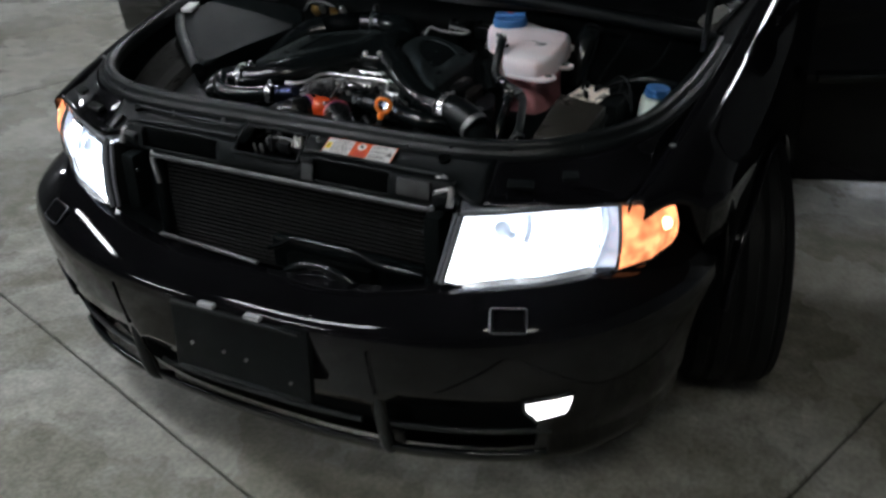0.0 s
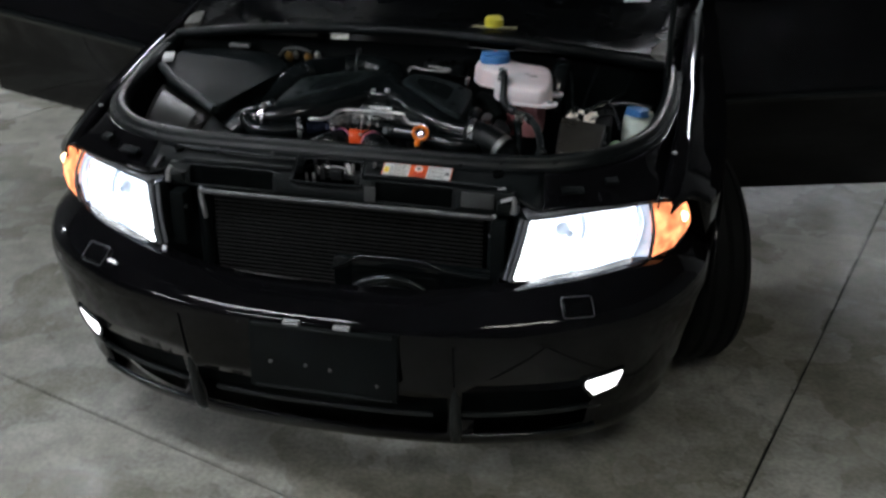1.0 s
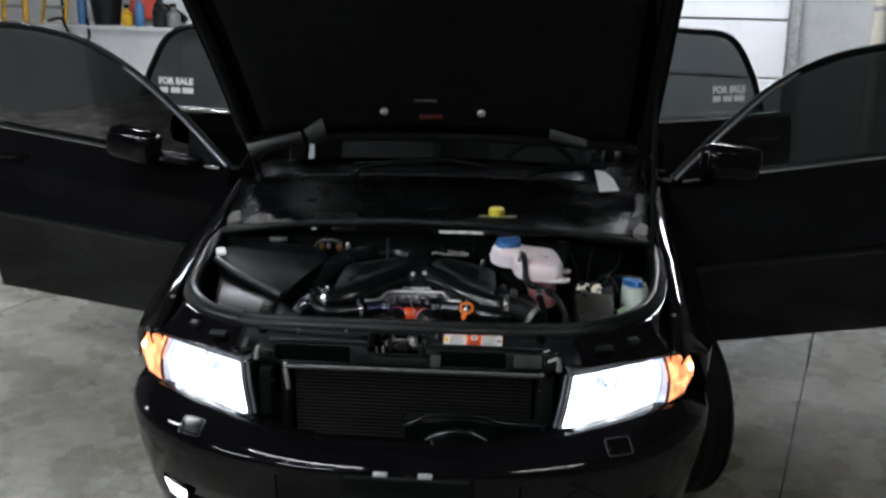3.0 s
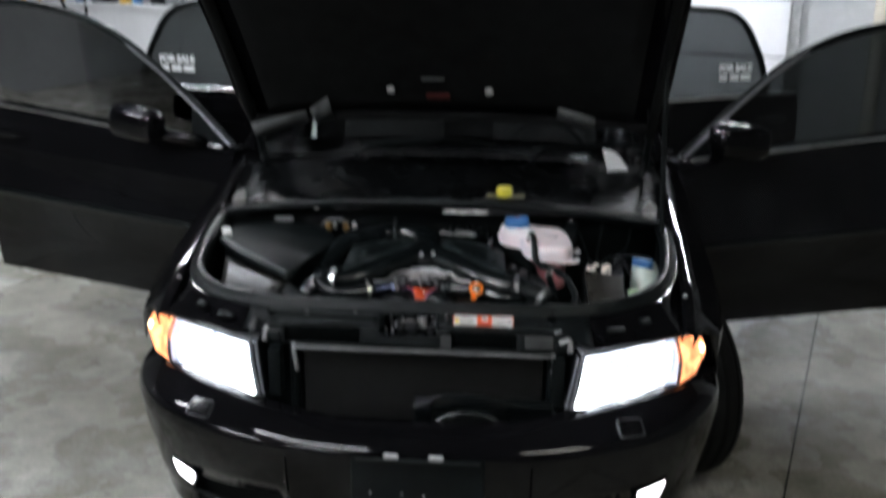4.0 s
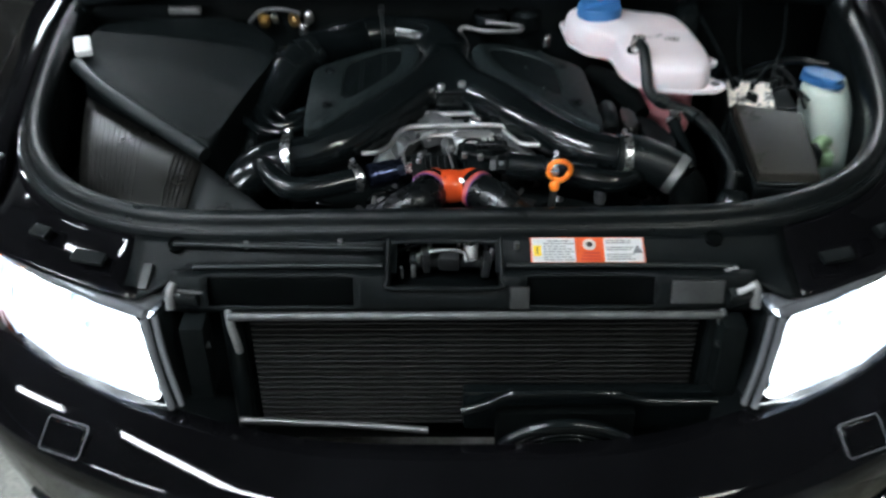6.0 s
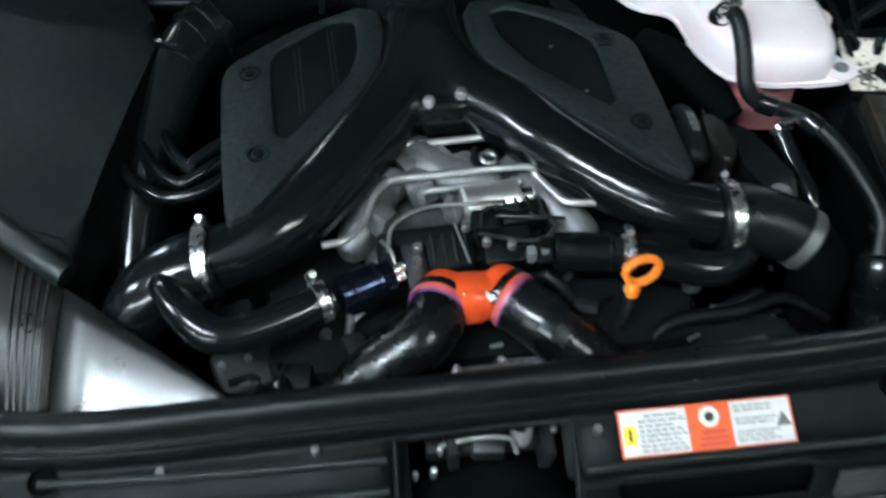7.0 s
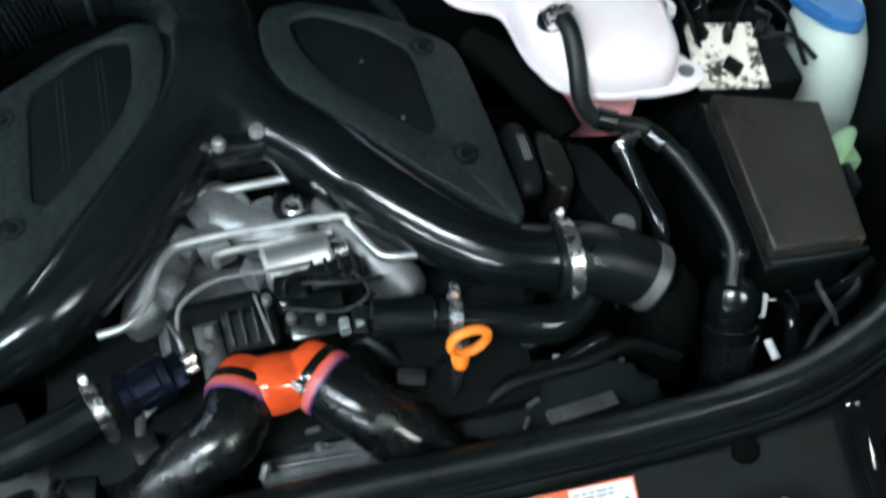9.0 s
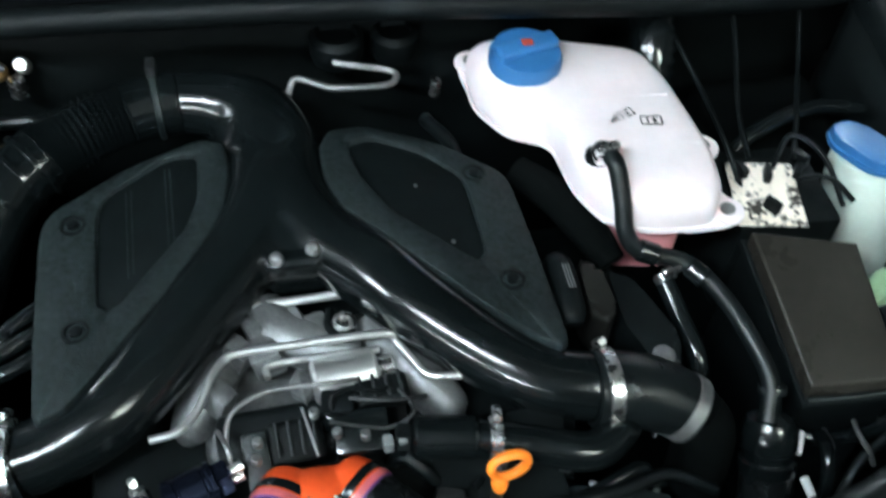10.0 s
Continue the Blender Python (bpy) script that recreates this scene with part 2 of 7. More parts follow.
GALV = mat("galvanised_steel", (0.45, 0.46, 0.47), 0.4, metal=0.8, var=0.3, scale=30)
YELLOW_PAINT = mat("yellow_fibreglass", (0.62, 0.36, 0.03), 0.45, var=0.2, scale=10)
RED_PLASTIC = mat("red_plastic", (0.45, 0.05, 0.03), 0.4, var=0.2)
TOOLBLUE = mat("blue_tool_plastic", (0.04, 0.12, 0.26), 0.4, var=0.2)
PVC = mat("cream_pipe", (0.55, 0.52, 0.44), 0.45, var=0.1, scale=10)

# ---- builders ----
BASES = {}


def thing(name, loc, label, category, group="", kind=""):
    e = new(name)
    e.empty_display_size = 0.1
    e.location = loc
    BASES[e.name] = Vector(loc)
    return tagged(e, label, category, group, kind)


def obj(name, verts, faces, material, parent=None, label="", smooth=True, angle=40):
    me = bpy.data.meshes.new(name)
    me.from_pydata([tuple(v) for v in verts], [], faces)
    me.update()
    bm = bmesh.new()
    bm.from_mesh(me)
    bmesh.ops.recalc_face_normals(bm, faces=bm.faces)
    bm.to_mesh(me)
    bm.free()
    me.materials.append(material)
    if smooth:
        me.polygons.foreach_set("use_smooth", [True] * len(me.polygons))
        me.set_sharp_from_angle(angle=radians(angle))
    ob = new(name, me)
    if parent:
        ob.parent = parent
        if parent.name in BASES:
            ob.matrix_parent_inverse = Matrix.Translation(-BASES[parent.name])
    if label:
        tagged(ob, label)
    return ob


def from_bm(name, bm, material, parent=None, label="", smooth=True, angle=40):
    bm.verts.index_update()
    v = [x.co.copy() for x in bm.verts]
    f = [[x.index for x in p.verts] for p in bm.faces]
    bm.free()
    return obj(name, v, f, material, parent, label, smooth, angle)


def spline(pts, n):
    """Catmull-Rom through pts (tuples of any length), n steps a span."""
    p = [np.array(q, float) for q in pts]
    p = [2 * p[0] - p[1]] + p + [2 * p[-1] - p[-2]]
    out = []
    for i in range(1, len(p) - 2):
        for k in range(n):
            t = k / n
            a, b, c, d = p[i - 1], p[i], p[i + 1], p[i + 2]
            out.append(0.5 * (2 * b + (c - a) * t + (2 * a - 5 * b + 4 * c - d) * t * t + (3 * b - a - 3 * c + d) * t ** 3))
    out.append(p[-2])
    return out


def tube_data(pts, seg=16, n=6, rib=0.0, squash=1.0):
    """Verts and faces of a tube through (x, y, z, r) points."""
    line = spline(pts, n)
    pos = [Vector(q[:3]) for q in line]
    rad = [q[3] for q in line]
    verts, faces = [], []
    up = Vector((0, 0, 1))
    for i, c in enumerate(pos):
        d = (pos[min(i + 1, len(pos) - 1)] - pos[max(i - 1, 0)]).normalized()
        side = d.cross(up)
        side = side.normalized() if side.length > 0.05 else Vector((1, 0, 0))
        nrm = side.cross(d).normalized()
        r = rad[i] * (1 + (rib if i % 2 else -rib))
        for k in range(seg):
            a = 2 * math.pi * k / seg
            verts.append(c + side * (math.cos(a) * r) + nrm * (math.sin(a) * r * squash))
    m = len(pos)
    for i in range(m - 1):
        for k in range(seg):
            faces.append([i * seg + k, i * seg + (k + 1) % seg, (i + 1) * seg + (k + 1) % seg, (i + 1) * seg + k])
    faces.append(list(range(seg))[::-1])
    faces.append([(m - 1) * seg + k for k in range(seg)])
    return verts, faces


def tube(name, pts, material, parent=None, label="", seg=16, n=6, rib=0.0, squash=1.0):
    v, f = tube_data(pts, seg, n, rib, squash)
    return obj(name, v, f, material, parent, label, True, 50 if not rib else 80)


def flat(pts, r):
    return [(*p, r) for p in pts]


def rbox(name, center, size, material, parent=None, label="", bevel=0.006, rot=(0, 0, 0), seg=2, taper=1.0):
    bm = bmesh.new()
    bmesh.ops.create_cube(bm, size=1)
    for v in bm.verts:
        k = taper if v.co.z > 0 else 1.0
        v.co = Vector((v.co.x * size[0] * k, v.co.y * size[1] * k, v.co.z * size[2]))
    if bevel:
        bmesh.ops.bevel(bm, geom=list(bm.edges), offset=min(bevel, min(size) * 0.45), segments=seg, profile=0.6, affect="EDGES")
    bmesh.ops.transform(bm, matrix=pose(*center, *rot), verts=bm.verts)
    return from_bm(name, bm, material, parent, label)


def slab(name, outline, z0, z1, material, parent=None, label="", bevel=0.004, tilt=None):
    """An outline of (x, y) raised from z0 to z1, with rounded rims; tilt(x, y) adds height."""
    bm = bmesh.new()
    lo = [bm.verts.new((x, y, z0)) for x, y in outline]
    hi = [bm.verts.new((x, y, z1)) for x, y in outline]
    k = len(lo)
    bm.faces.new(lo[::-1])
    top = bm.faces.new(hi)
    for i in range(k):
        bm.faces.new([lo[i], lo[(i + 1) % k], hi[(i + 1) % k], hi[i]])
    if bevel:
        bmesh.ops.bevel(bm, geom=list(top.edges), offset=bevel, segments=3, profile=0.6, affect="EDGES")
    if tilt:
        for v in bm.verts:
            v.co.z += tilt(v.co.x, v.co.y)
    return from_bm(name, bm, material, parent, label)


def rounded(outline, n=5, cut=0.3):
    """A closed smooth outline through the corners."""
    p = list(outline)
    m = len(p)
    out = []
    for i in range(m):
        a, b, c = np.array(p[i - 1]), np.array(p[i]), np.array(p[(i + 1) % m])
        s, e = b + (a - b) * cut, b + (c - b) * cut
        for k in range(n + 1):
            t = k / n
            q = (1 - t) ** 2 * s + 2 * t * (1 - t) * b + t * t * e
            out.append((float(q[0]), float(q[1])))
    return out


def ray_out(poly, c, a):
    """Where the ray from c at the angle a leaves a closed outline."""
    dx, dy = math.cos(a), math.sin(a)
    far = 0.0
    for i in range(len(poly)):
        (x0, y0), (x1, y1) = poly[i - 1], poly[i]
        ex, ey = x1 - x0, y1 - y0
        den = dx * ey - dy * ex
        if abs(den) < 1e-12:
            continue
        t = ((x0 - c[0]) * ey - (y0 - c[1]) * ex) / den
        u = ((x0 - c[0]) * dy - (y0 - c[1]) * dx) / den
        if t > 0 and -1e-9 <= u <= 1 + 1e-9:
            far = max(far, t)
    return (c[0] + dx * far, c[1] + dy * far)


def tray_cover(name, outer, inner, z0, z1, depth, material, parent, label, tilt):
    """A moulded cover with rounded rims and a sunk field inside it."""
    c = tuple(sum(p[i] for p in inner) / len(inner) for i in (0, 1))
    angs = sorted({round(math.atan2(y - c[1], x - c[0]), 4) for x, y in outer + inner} | {round(-math.pi + k * math.pi / 60, 4) for k in range(120)})
    o = [ray_out(outer, c, a) for a in angs]
    q = [ray_out(inner, c, a) for a in angs]
    n = len(angs)

    def near(p, f, w):
        d = math.hypot(p[0] - c[0], p[1] - c[1])
        return (p[0] + (c[0] - p[0]) * w / d * f, p[1] + (c[1] - p[1]) * w / d * f)
    loops = [[(x, y, z0) for x, y in o], [(x, y, z1 - 0.005) for x, y in o],
             [(*near(p, 1, 0.0012), z1 - 0.0018) for p in o], [(*near(p, 1, 0.004), z1) for p in o],
             [(*near(p, -1, 0.002), z1) for p in q], [(*p, z1 - 0.001) for p in q], [(*near(p, 1, 0.002), z1 - depth) for p in q]]
    verts = [(x, y, z + tilt(x, y)) for lp in loops for x, y, z in lp]
    faces = [[i * n + k, i * n + (k + 1) % n, (i + 1) * n + (k + 1) % n, (i + 1) * n + k] for i in range(len(loops) - 1) for k in range(n)]
    faces.append([(len(loops) - 1) * n + k for k in range(n)])
    faces.append(list(range(n)))
    return obj(name, verts, faces, material, parent, label, True, 50)


def sheet(name, rows, material, parent=None, label="", thick=0.0, skip=None, angle=35, away=None):
    """A surface through rows of points; skip(i, j) leaves cells out; thick gives it depth."""
    ni, nj = len(rows), len(rows[0])
    verts = [Vector(p) for r in rows for p in r]
    faces = [[i * nj + j, i * nj + j + 1, (i + 1) * nj + j + 1, (i + 1) * nj + j]
             for i in range(ni - 1) for j in range(nj - 1) if not (skip and skip(i, j))]
    ob = obj(name, verts, faces, material, parent, label, True, angle)
    if thick:
        md = ob.modifiers.new("thickness", "SOLIDIFY")
        md.thickness, md.offset = thick, 0
    return ob


def lathe(name, profile, m, material, parent=None, label="", seg=32, angle=35):
    """A profile of (radius, height) turned round z, placed by the pose m."""
    verts, faces = [], []
    for r, z in profile:
        for k in range(seg):
            a = 2 * math.pi * k / seg
            verts.append(m @ Vector((r * math.cos(a), r * math.sin(a), z)))
    for i in range(len(profile) - 1):
        for k in range(seg):
            faces.append([i * seg + k, i * seg + (k + 1) % seg, (i + 1) * seg + (k + 1) % seg, (i + 1) * seg + k])
    faces.append(list(range(seg)))
    faces.append([(len(profile) - 1) * seg + k for k in range(seg)])
    return obj(name, verts, faces, material, parent, label, True, angle)


def between(a, b):
    """The pose whose z runs from a to b."""
    d = Vector(b) - Vector(a)
    return Matrix.Translation(a) @ d.to_track_quat("Z", "Y").to_matrix().to_4x4()


def rod(name, a, b, r, material, parent=None, label="", seg=16, chamfer=0.15):
    h = (Vector(b) - Vector(a)).length
    c = r * chamfer
    return lathe(name, [(r - c, 0), (r, c), (r, h - c), (r - c, h)], between(a, b), material, parent, label, seg)


def blend(ob, voxel, smooth):
    """Melts the overlapping tubes of one moulding into a single skin."""
    m = ob.modifiers.new("melt", "REMESH")
    m.mode, m.voxel_size, m.use_smooth_shade = "VOXEL", voxel, True
    m = ob.modifiers.new("soften", "SMOOTH")
    m.factor, m.iterations = 0.5, smooth


def lerp_curve(xs, ys):
    return lambda v: float(np.interp(v, xs, ys))

# ---- the garage ----
TURN = radians(18.43)
A = Vector((math.cos(TURN), -math.sin(TURN), 0))
B = Vector((math.sin(TURN), math.cos(TURN), 0))


def ab(a, b, z=0.0):
    return A * a + B * b + Vector((0, 0, z))


def wall_box(name, a0, a1, b0, b1, z0, z1, material, label="", parent=None, kind="structure", category="wall", bevel=0.0):
    v = [ab(a, b, z) for z in (z0, z1) for a, b in ((a0, b0), (a1, b0), (a1, b1), (a0, b1))]
    f = [[0, 3, 2, 1], [4, 5, 6, 7], [0, 1, 5, 4], [1, 2, 6, 5], [2, 3, 7, 6], [3, 0, 4, 7]]
    if bevel:
        bm = bmesh.new()
        vs = [bm.verts.new(p) for p in v]
        for q in f:
            bm.faces.new([vs[i] for i in q])
        bmesh.ops.bevel(bm, geom=list(bm.edges), offset=bevel, segments=2, affect="EDGES")
        ob = from_bm(name, bm, material, parent)
    else:
        ob = obj(name, v, f, material, parent, smooth=False)
    if kind:
        tagged(ob, label, category, "", kind)
    elif label:
        tagged(ob, label)
    return ob


A0, A1, B0, B1, TOP = -8.5, 4.4, -8.0, 6.64, 3.9
JA, JB = 0.848, 0.005          # where the two floor joints cross
# concrete slabs with sawn joints between them
floor = thing("floor", (0, 0, -0.1), "grey sealed concrete garage floor with sawn joints and stains", "floor", kind="structure")
wall_box("joint_bed", A0, A1, B0, B1, -0.12, -0.012, DARK, parent=floor, kind="")
ga = [A0, JA - 3.9, JA, A1]
gb = [B0, JB - 3.9, JB, JB + 4.4, B1]
GAP = 0.0035
for i in range(3):
    for j in range(4):
        wall_box("slab", ga[i] + GAP, ga[i + 1] - GAP, gb[j] + GAP, gb[j + 1] - GAP, -0.1, 0.0, CONCRETE, parent=floor, kind="", bevel=0.003)
DOOR_A0, DOOR_A1 = -2.9, 0.30
wall_box("wall_north", A0, DOOR_A0, B1, B1 + 0.2, 0, TOP, WALLP, "white painted garage wall behind the shelf", category="wall")
wall_box("wall_north_side", DOOR_A1, A1, B1, B1 + 0.2, 0, TOP, WALLM, "grey painted garage wall beside the roller door", category="wall")
wall_box("wall_north_lintel", DOOR_A0, DOOR_A1, B1, B1 + 0.2, 2.35, TOP, WALLP, "white wall above the garage door", category="wall")
wall_box("wall_south", A0, A1, B0 - 0.2, B0, 0, TOP, WALLG, "grey garage wall", category="wall")
wall_box("wall_west", A0 - 0.2, A0, B0 - 0.2, B1 + 0.2, 0, TOP, WALLG, "grey garage wall", category="wall")
wall_box("wall_east", A1, A1 + 0.2, B0 - 0.2, B1 + 0.2, 0, TOP, WALLG, "grey garage wall", category="wall")
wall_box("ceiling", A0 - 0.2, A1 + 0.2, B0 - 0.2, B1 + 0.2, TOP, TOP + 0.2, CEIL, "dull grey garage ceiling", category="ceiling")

gdoor = thing("garage_door", ab(-1.3, B1 + 0.05), "white sectional garage door with horizontal panel joints", "garage door", kind="structure")
for k in range(5):
    wall_box("panel", DOOR_A0, DOOR_A1, B1 + 0.03, B1 + 0.09, 0.47 * k + 0.004, 0.47 * (k + 1) - 0.012, DOORW, parent=gdoor, kind="", bevel=0.008)
wall_box("backing", DOOR_A0, DOOR_A1, B1 + 0.095, B1 + 0.12, 0.0, 2.36, WALLG, parent=gdoor, kind="")
track = thing("door_track", ab(0.36, B1), "galvanised steel track of the garage door with brackets", "door track")
wall_box("rail", 0.30, 0.39, B1 - 0.07, B1 - 0.045, 0.0, 2.4, GALV, parent=track, kind="", bevel=0.004)
wall_box("rail_lip", 0.30, 0.312, B1 - 0.12, B1 - 0.07, 0.0, 2.4, GALV, parent=track, kind="", bevel=0.003)
for k in range(5):
    wall_box("bracket", 0.33, 0.42, B1 - 0.044, B1 - 0.002, 0.25 + 0.48 * k, 0.31 + 0.48 * k, GALV, parent=track, kind="", bevel=0.004)
rod_p = ab(0.97, B1 - 0.07)
pipe = thing("wall_pipe", rod_p, "cream upright pipe fixed along the garage wall", "pipe")
rod("pipe_run", rod_p, rod_p + Vector((0, 0, TOP)), 0.055, PVC, pipe)
for z in (0.5, 1.5, 2.5):
    rod("pipe_clip", rod_p + Vector((0, 0, z)), rod_p + Vector((0, 0, z + 0.04)), 0.062, GALV, pipe)

# ledge with clutter
LB = B1 - 0.55
ledge = thing("wall_shelf", ab(-4.6, LB, 0), "white boxed ledge along the garage wall holding tools", "shelf")
wall_box("shelf_front", -8.45, DOOR_A0 - 0.2, LB, B1 - 0.003, 0.0, 1.16, WALLP, parent=ledge, kind="", bevel=0.01)
wall_box("shelf_top", -8.45, DOOR_A0 - 0.17, LB - 0.04, B1 - 0.003, 1.164, 1.20, WALLP, parent=ledge, kind="", bevel=0.01)
SH = 1.2


def ladder(a, b, z, lean):
    base = ab(a, b, z)
    t = thing("step_ladder", base, "yellow fibreglass step ladder standing on the ledge", "ladder", "ladders")
    top = ab(a + lean, b + 0.2, z + 1.5)
    off = A * 0.16
    for s in (-1, 1):
        tube("rail", flat([base + off * s, top + off * s * 0.6], 0.032), YELLOW_PAINT, t, seg=8, n=1, squash=0.6)
    for k in range(4):
        f = (k + 0.5) / 4.5
        p = base.lerp(top, f)
        w = off * (1 - 0.4 * f)
        tube("rung", flat([p - w, p + w], 0.018), GALV, t, seg=8, n=1)


ladder(-7.62, LB + 0.2, SH, -0.12)
ladder(-7.08, LB + 0.2, SH, 0.14)
p = ab(-6.40, LB + 0.25, SH)
t = thing("bucket", p, "dark grey plastic bucket on the ledge", "bucket")
lathe("bucket_body", [(0.13, 0), (0.17, 0.34), (0.18, 0.36), (0.165, 0.36), (0.12, 0.02)], Matrix.Translation(p), TRIM_SOFT, t)
for a, m, h, r, nm, lab in ((-6.08, YELLOW_PAINT, 0.18, 0.06, "oil_can", "orange-yellow oil bottle"), (-5.92, TOOLBLUE, 0.30, 0.05, "spray_can", "blue slim bottle"),
                            (-6.66, TOOLBLUE, 0.34, 0.05, "grease_gun", "dark blue bottle"), (-5.66, TRIM_SOFT, 0.26, 0.08, "jar", "grey plastic jar"), (-5.50, DULL, 0.2, 0.07, "tin", "dull grey tin")):
    p = ab(a, LB + 0.18, SH)
    t = thing(nm, p, lab + " on the ledge", "bottle")
    lathe("bottle", [(r * 0.9, 0), (r, 0.02), (r, h * 0.65), (r * 0.4, h * 0.82), (r * 0.4, h)], Matrix.Translation(p), m, t, seg=20)
    lathe("cap", [(r * 0.48, h), (r * 0.48, h + 0.03), (r * 0.3, h + 0.035)], Matrix.Translation(p), TRIM, t, seg=20)
p = ab(-6.02, LB + 0.36, SH)
t = thing("leaf_blower", p, "red and black garden blower on the ledge", "power tool")
rbox("housing", p + Vector((0, 0, 0.2)), (0.26, 0.2, 0.28), RED_PLASTIC, t, bevel=0.06, rot=(0, 8, 20))
tube("nozzle", [(*(p + Vector((0.1, 0, 0.2))), 0.05), (*(p + Vector((0.3, -0.02, 0.16))), 0.045), (*(p + Vector((0.46, -0.05, 0.06))), 0.04)], TRIM, t)
tube("handle", flat([p + Vector((-0.09, 0, 0.32)), p + Vector((-0.03, 0, 0.42)), p + Vector((0.09, 0, 0.40)), p + Vector((0.12, 0, 0.3))], 0.018), TRIM, t, seg=10)
p = ab(-7.05, LB + 0.3, SH)
t = thing("steering_wheel", p, "old black steering wheel hung on the wall", "steering wheel")
ring = [p + Vector((0.2 * math.cos(k / 24 * 2 * math.pi), 0.1 * math.sin(k / 24 * 2 * math.pi), 0.42 + 0.03 * math.cos(k / 24 * 2 * math.pi))) for k in range(25)]
tube("wheel_ring", flat(ring, 0.012), TRIM, t, seg=8, n=1)
tube("wheel_spoke", flat([ring[0], p + Vector((0, 0, 0.38)), ring[12]], 0.012), TRIM, t, seg=8, n=3)
tube("column", flat([p + Vector((0, 0, 0.38)), p + Vector((0, 0.05, 0.0))], 0.014), TRIM, t, seg=8, n=2)
p = ab(-6.70, LB - 0.02, SH)
t = thing("hose", p, "black rubber hose trailing over the ledge edge", "hose")
tube("hose_run", flat([ab(-7.05, LB + 0.1, SH + 0.03), ab(-6.80, LB + 0.02, SH + 0.06), ab(-6.66, LB - 0.06, SH - 0.03), ab(-6.50, LB - 0.06, SH - 0.24), ab(-6.38, LB - 0.06, SH - 0.12), ab(-6.46, LB + 0.02, SH + 0.06)], 0.016), RUBBER, t, seg=10)


def tube_fixture(a, b, z, length):
    """A twin-tube ceiling fitting."""
    p = ab(a, b, z)
    t = thing("ceiling_light", p, "white twin-tube fluorescent ceiling light, lit", "ceiling light", "ceiling lights")
    m = Matrix.Translation(p) @ pose(0, 0, 0, 0, 0, -18.5)
    bm = bmesh.new()
    bmesh.ops.create_cube(bm, size=1)
    bmesh.ops.transform(bm, matrix=m @ Matrix.Diagonal((length, 0.16, 0.05, 1)), verts=bm.verts)
    from_bm("tray", bm, WALLP, t)
    for s in (-1, 1):
        rod("tube_lamp", m @ Vector((-length / 2 + 0.02, 0.045 * s, -0.045)), m @ Vector((length / 2 - 0.02, 0.045 * s, -0.045)), 0.019, TUBE_DIM if a > 1.0 else TUBE_LIGHT, t)
    d = Vector((0, 0, TOP - z - 0.03))
    for s in (-0.3, 0.3):
        q = m @ Vector((length * s, 0, 0.03))
        rod("hanger", q, q + d, 0.006, GALV, t, seg=8)


for a, b, length in LIGHTS:
    tube_fixture(a, b, 2.95, length)

# ---- the car: outer body ----
car = thing("car", (0, 2.2, 0), "black saloon car with raised hood, open doors and lit lamps", "car")

plan = spline([(0, 0.0), (0.15, 0.003), (0.30, 0.018), (0.42, 0.045), (0.54, 0.088), (0.65, 0.15), (0.735, 0.225), (0.80, 0.33), (0.835, 0.43), (0.85, 0.53)], 4)
plan = [(float(x), float(y)) for x, y in plan]
pnorm = []
for i in range(len(plan)):
    a, b = np.array(plan[max(i - 1, 0)]), np.array(plan[min(i + 1, len(plan) - 1)])
    d = (b - a) / np.linalg.norm(b - a)
    pnorm.append((-d[1], d[0]))          # points into the car
pnorm[0] = (0.0, 1.0)
inset = lerp_curve([0.14, 0.17, 0.20, 0.24, 0.30, 0.345, 0.42, 0.465, 0.498, 0.52, 0.54, 0.555, 0.567, 0.578],
                   [0.14, 0.085, 0.066, 0.062, 0.040, 0.030, 0.012, 0.004, 0.0, 0.010, 0.034, 0.058, 0.082, 0.11])
zs = [0.14, 0.17, 0.19, 0.21, 0.24, 0.255, 0.27, 0.30, 0.325, 0.345, 0.385, 0.43, 0.48, 0.495, 0.505, 0.515, 0.525, 0.535, 0.545, 0.555, 0.567, 0.578]


def bump_pt(k, z, out=0.0):
    s = 1 if k >= 0 else -1
    x, y = plan[abs(k)]
    nx, ny = pnorm[abs(k)]
    w = inset(z) - out
    drop = 0.022 * min(1.0, max(0.0, (abs(x) - 0.45) / 0.35)) if z > 0.5 else 0.0
    if z > 0.5:
        z = 0.5 + (z - 0.5) * (0.55 + 0.45 * (lambda q: q * q * (3 - 2 * q))(min(1.0, max(0.0, (abs(x) - 0.16) / 0.40))))
    return (s * (x + nx * w), y + ny * w, z + drop)


N = len(plan) - 1
cols = list(range(-N, N + 1))
rows = [[bump_pt(k, z) for k in cols] for z in zs]


def in_opening(i, j):
    z = (zs[i] + zs[i + 1]) / 2
    x = (rows[i][j][0] + rows[i][j + 1][0]) / 2
    ax = abs(x)
    if 0.21 < z < 0.325 and ax < 0.285:
        return True
    return 0.345 > z > 0.21 and 0.335 < ax < 0.60


bumper = sheet("front_bumper", rows, PAINT, car, "gloss black painted front bumper", 0.006, in_opening, 50)
rows2 = [[bump_pt(k, z, -0.035) for k in cols] for z in (0.16, 0.26, 0.40, 0.48)]
sheet("bumper_backing", rows2, DARK, bumper, thick=0.004)
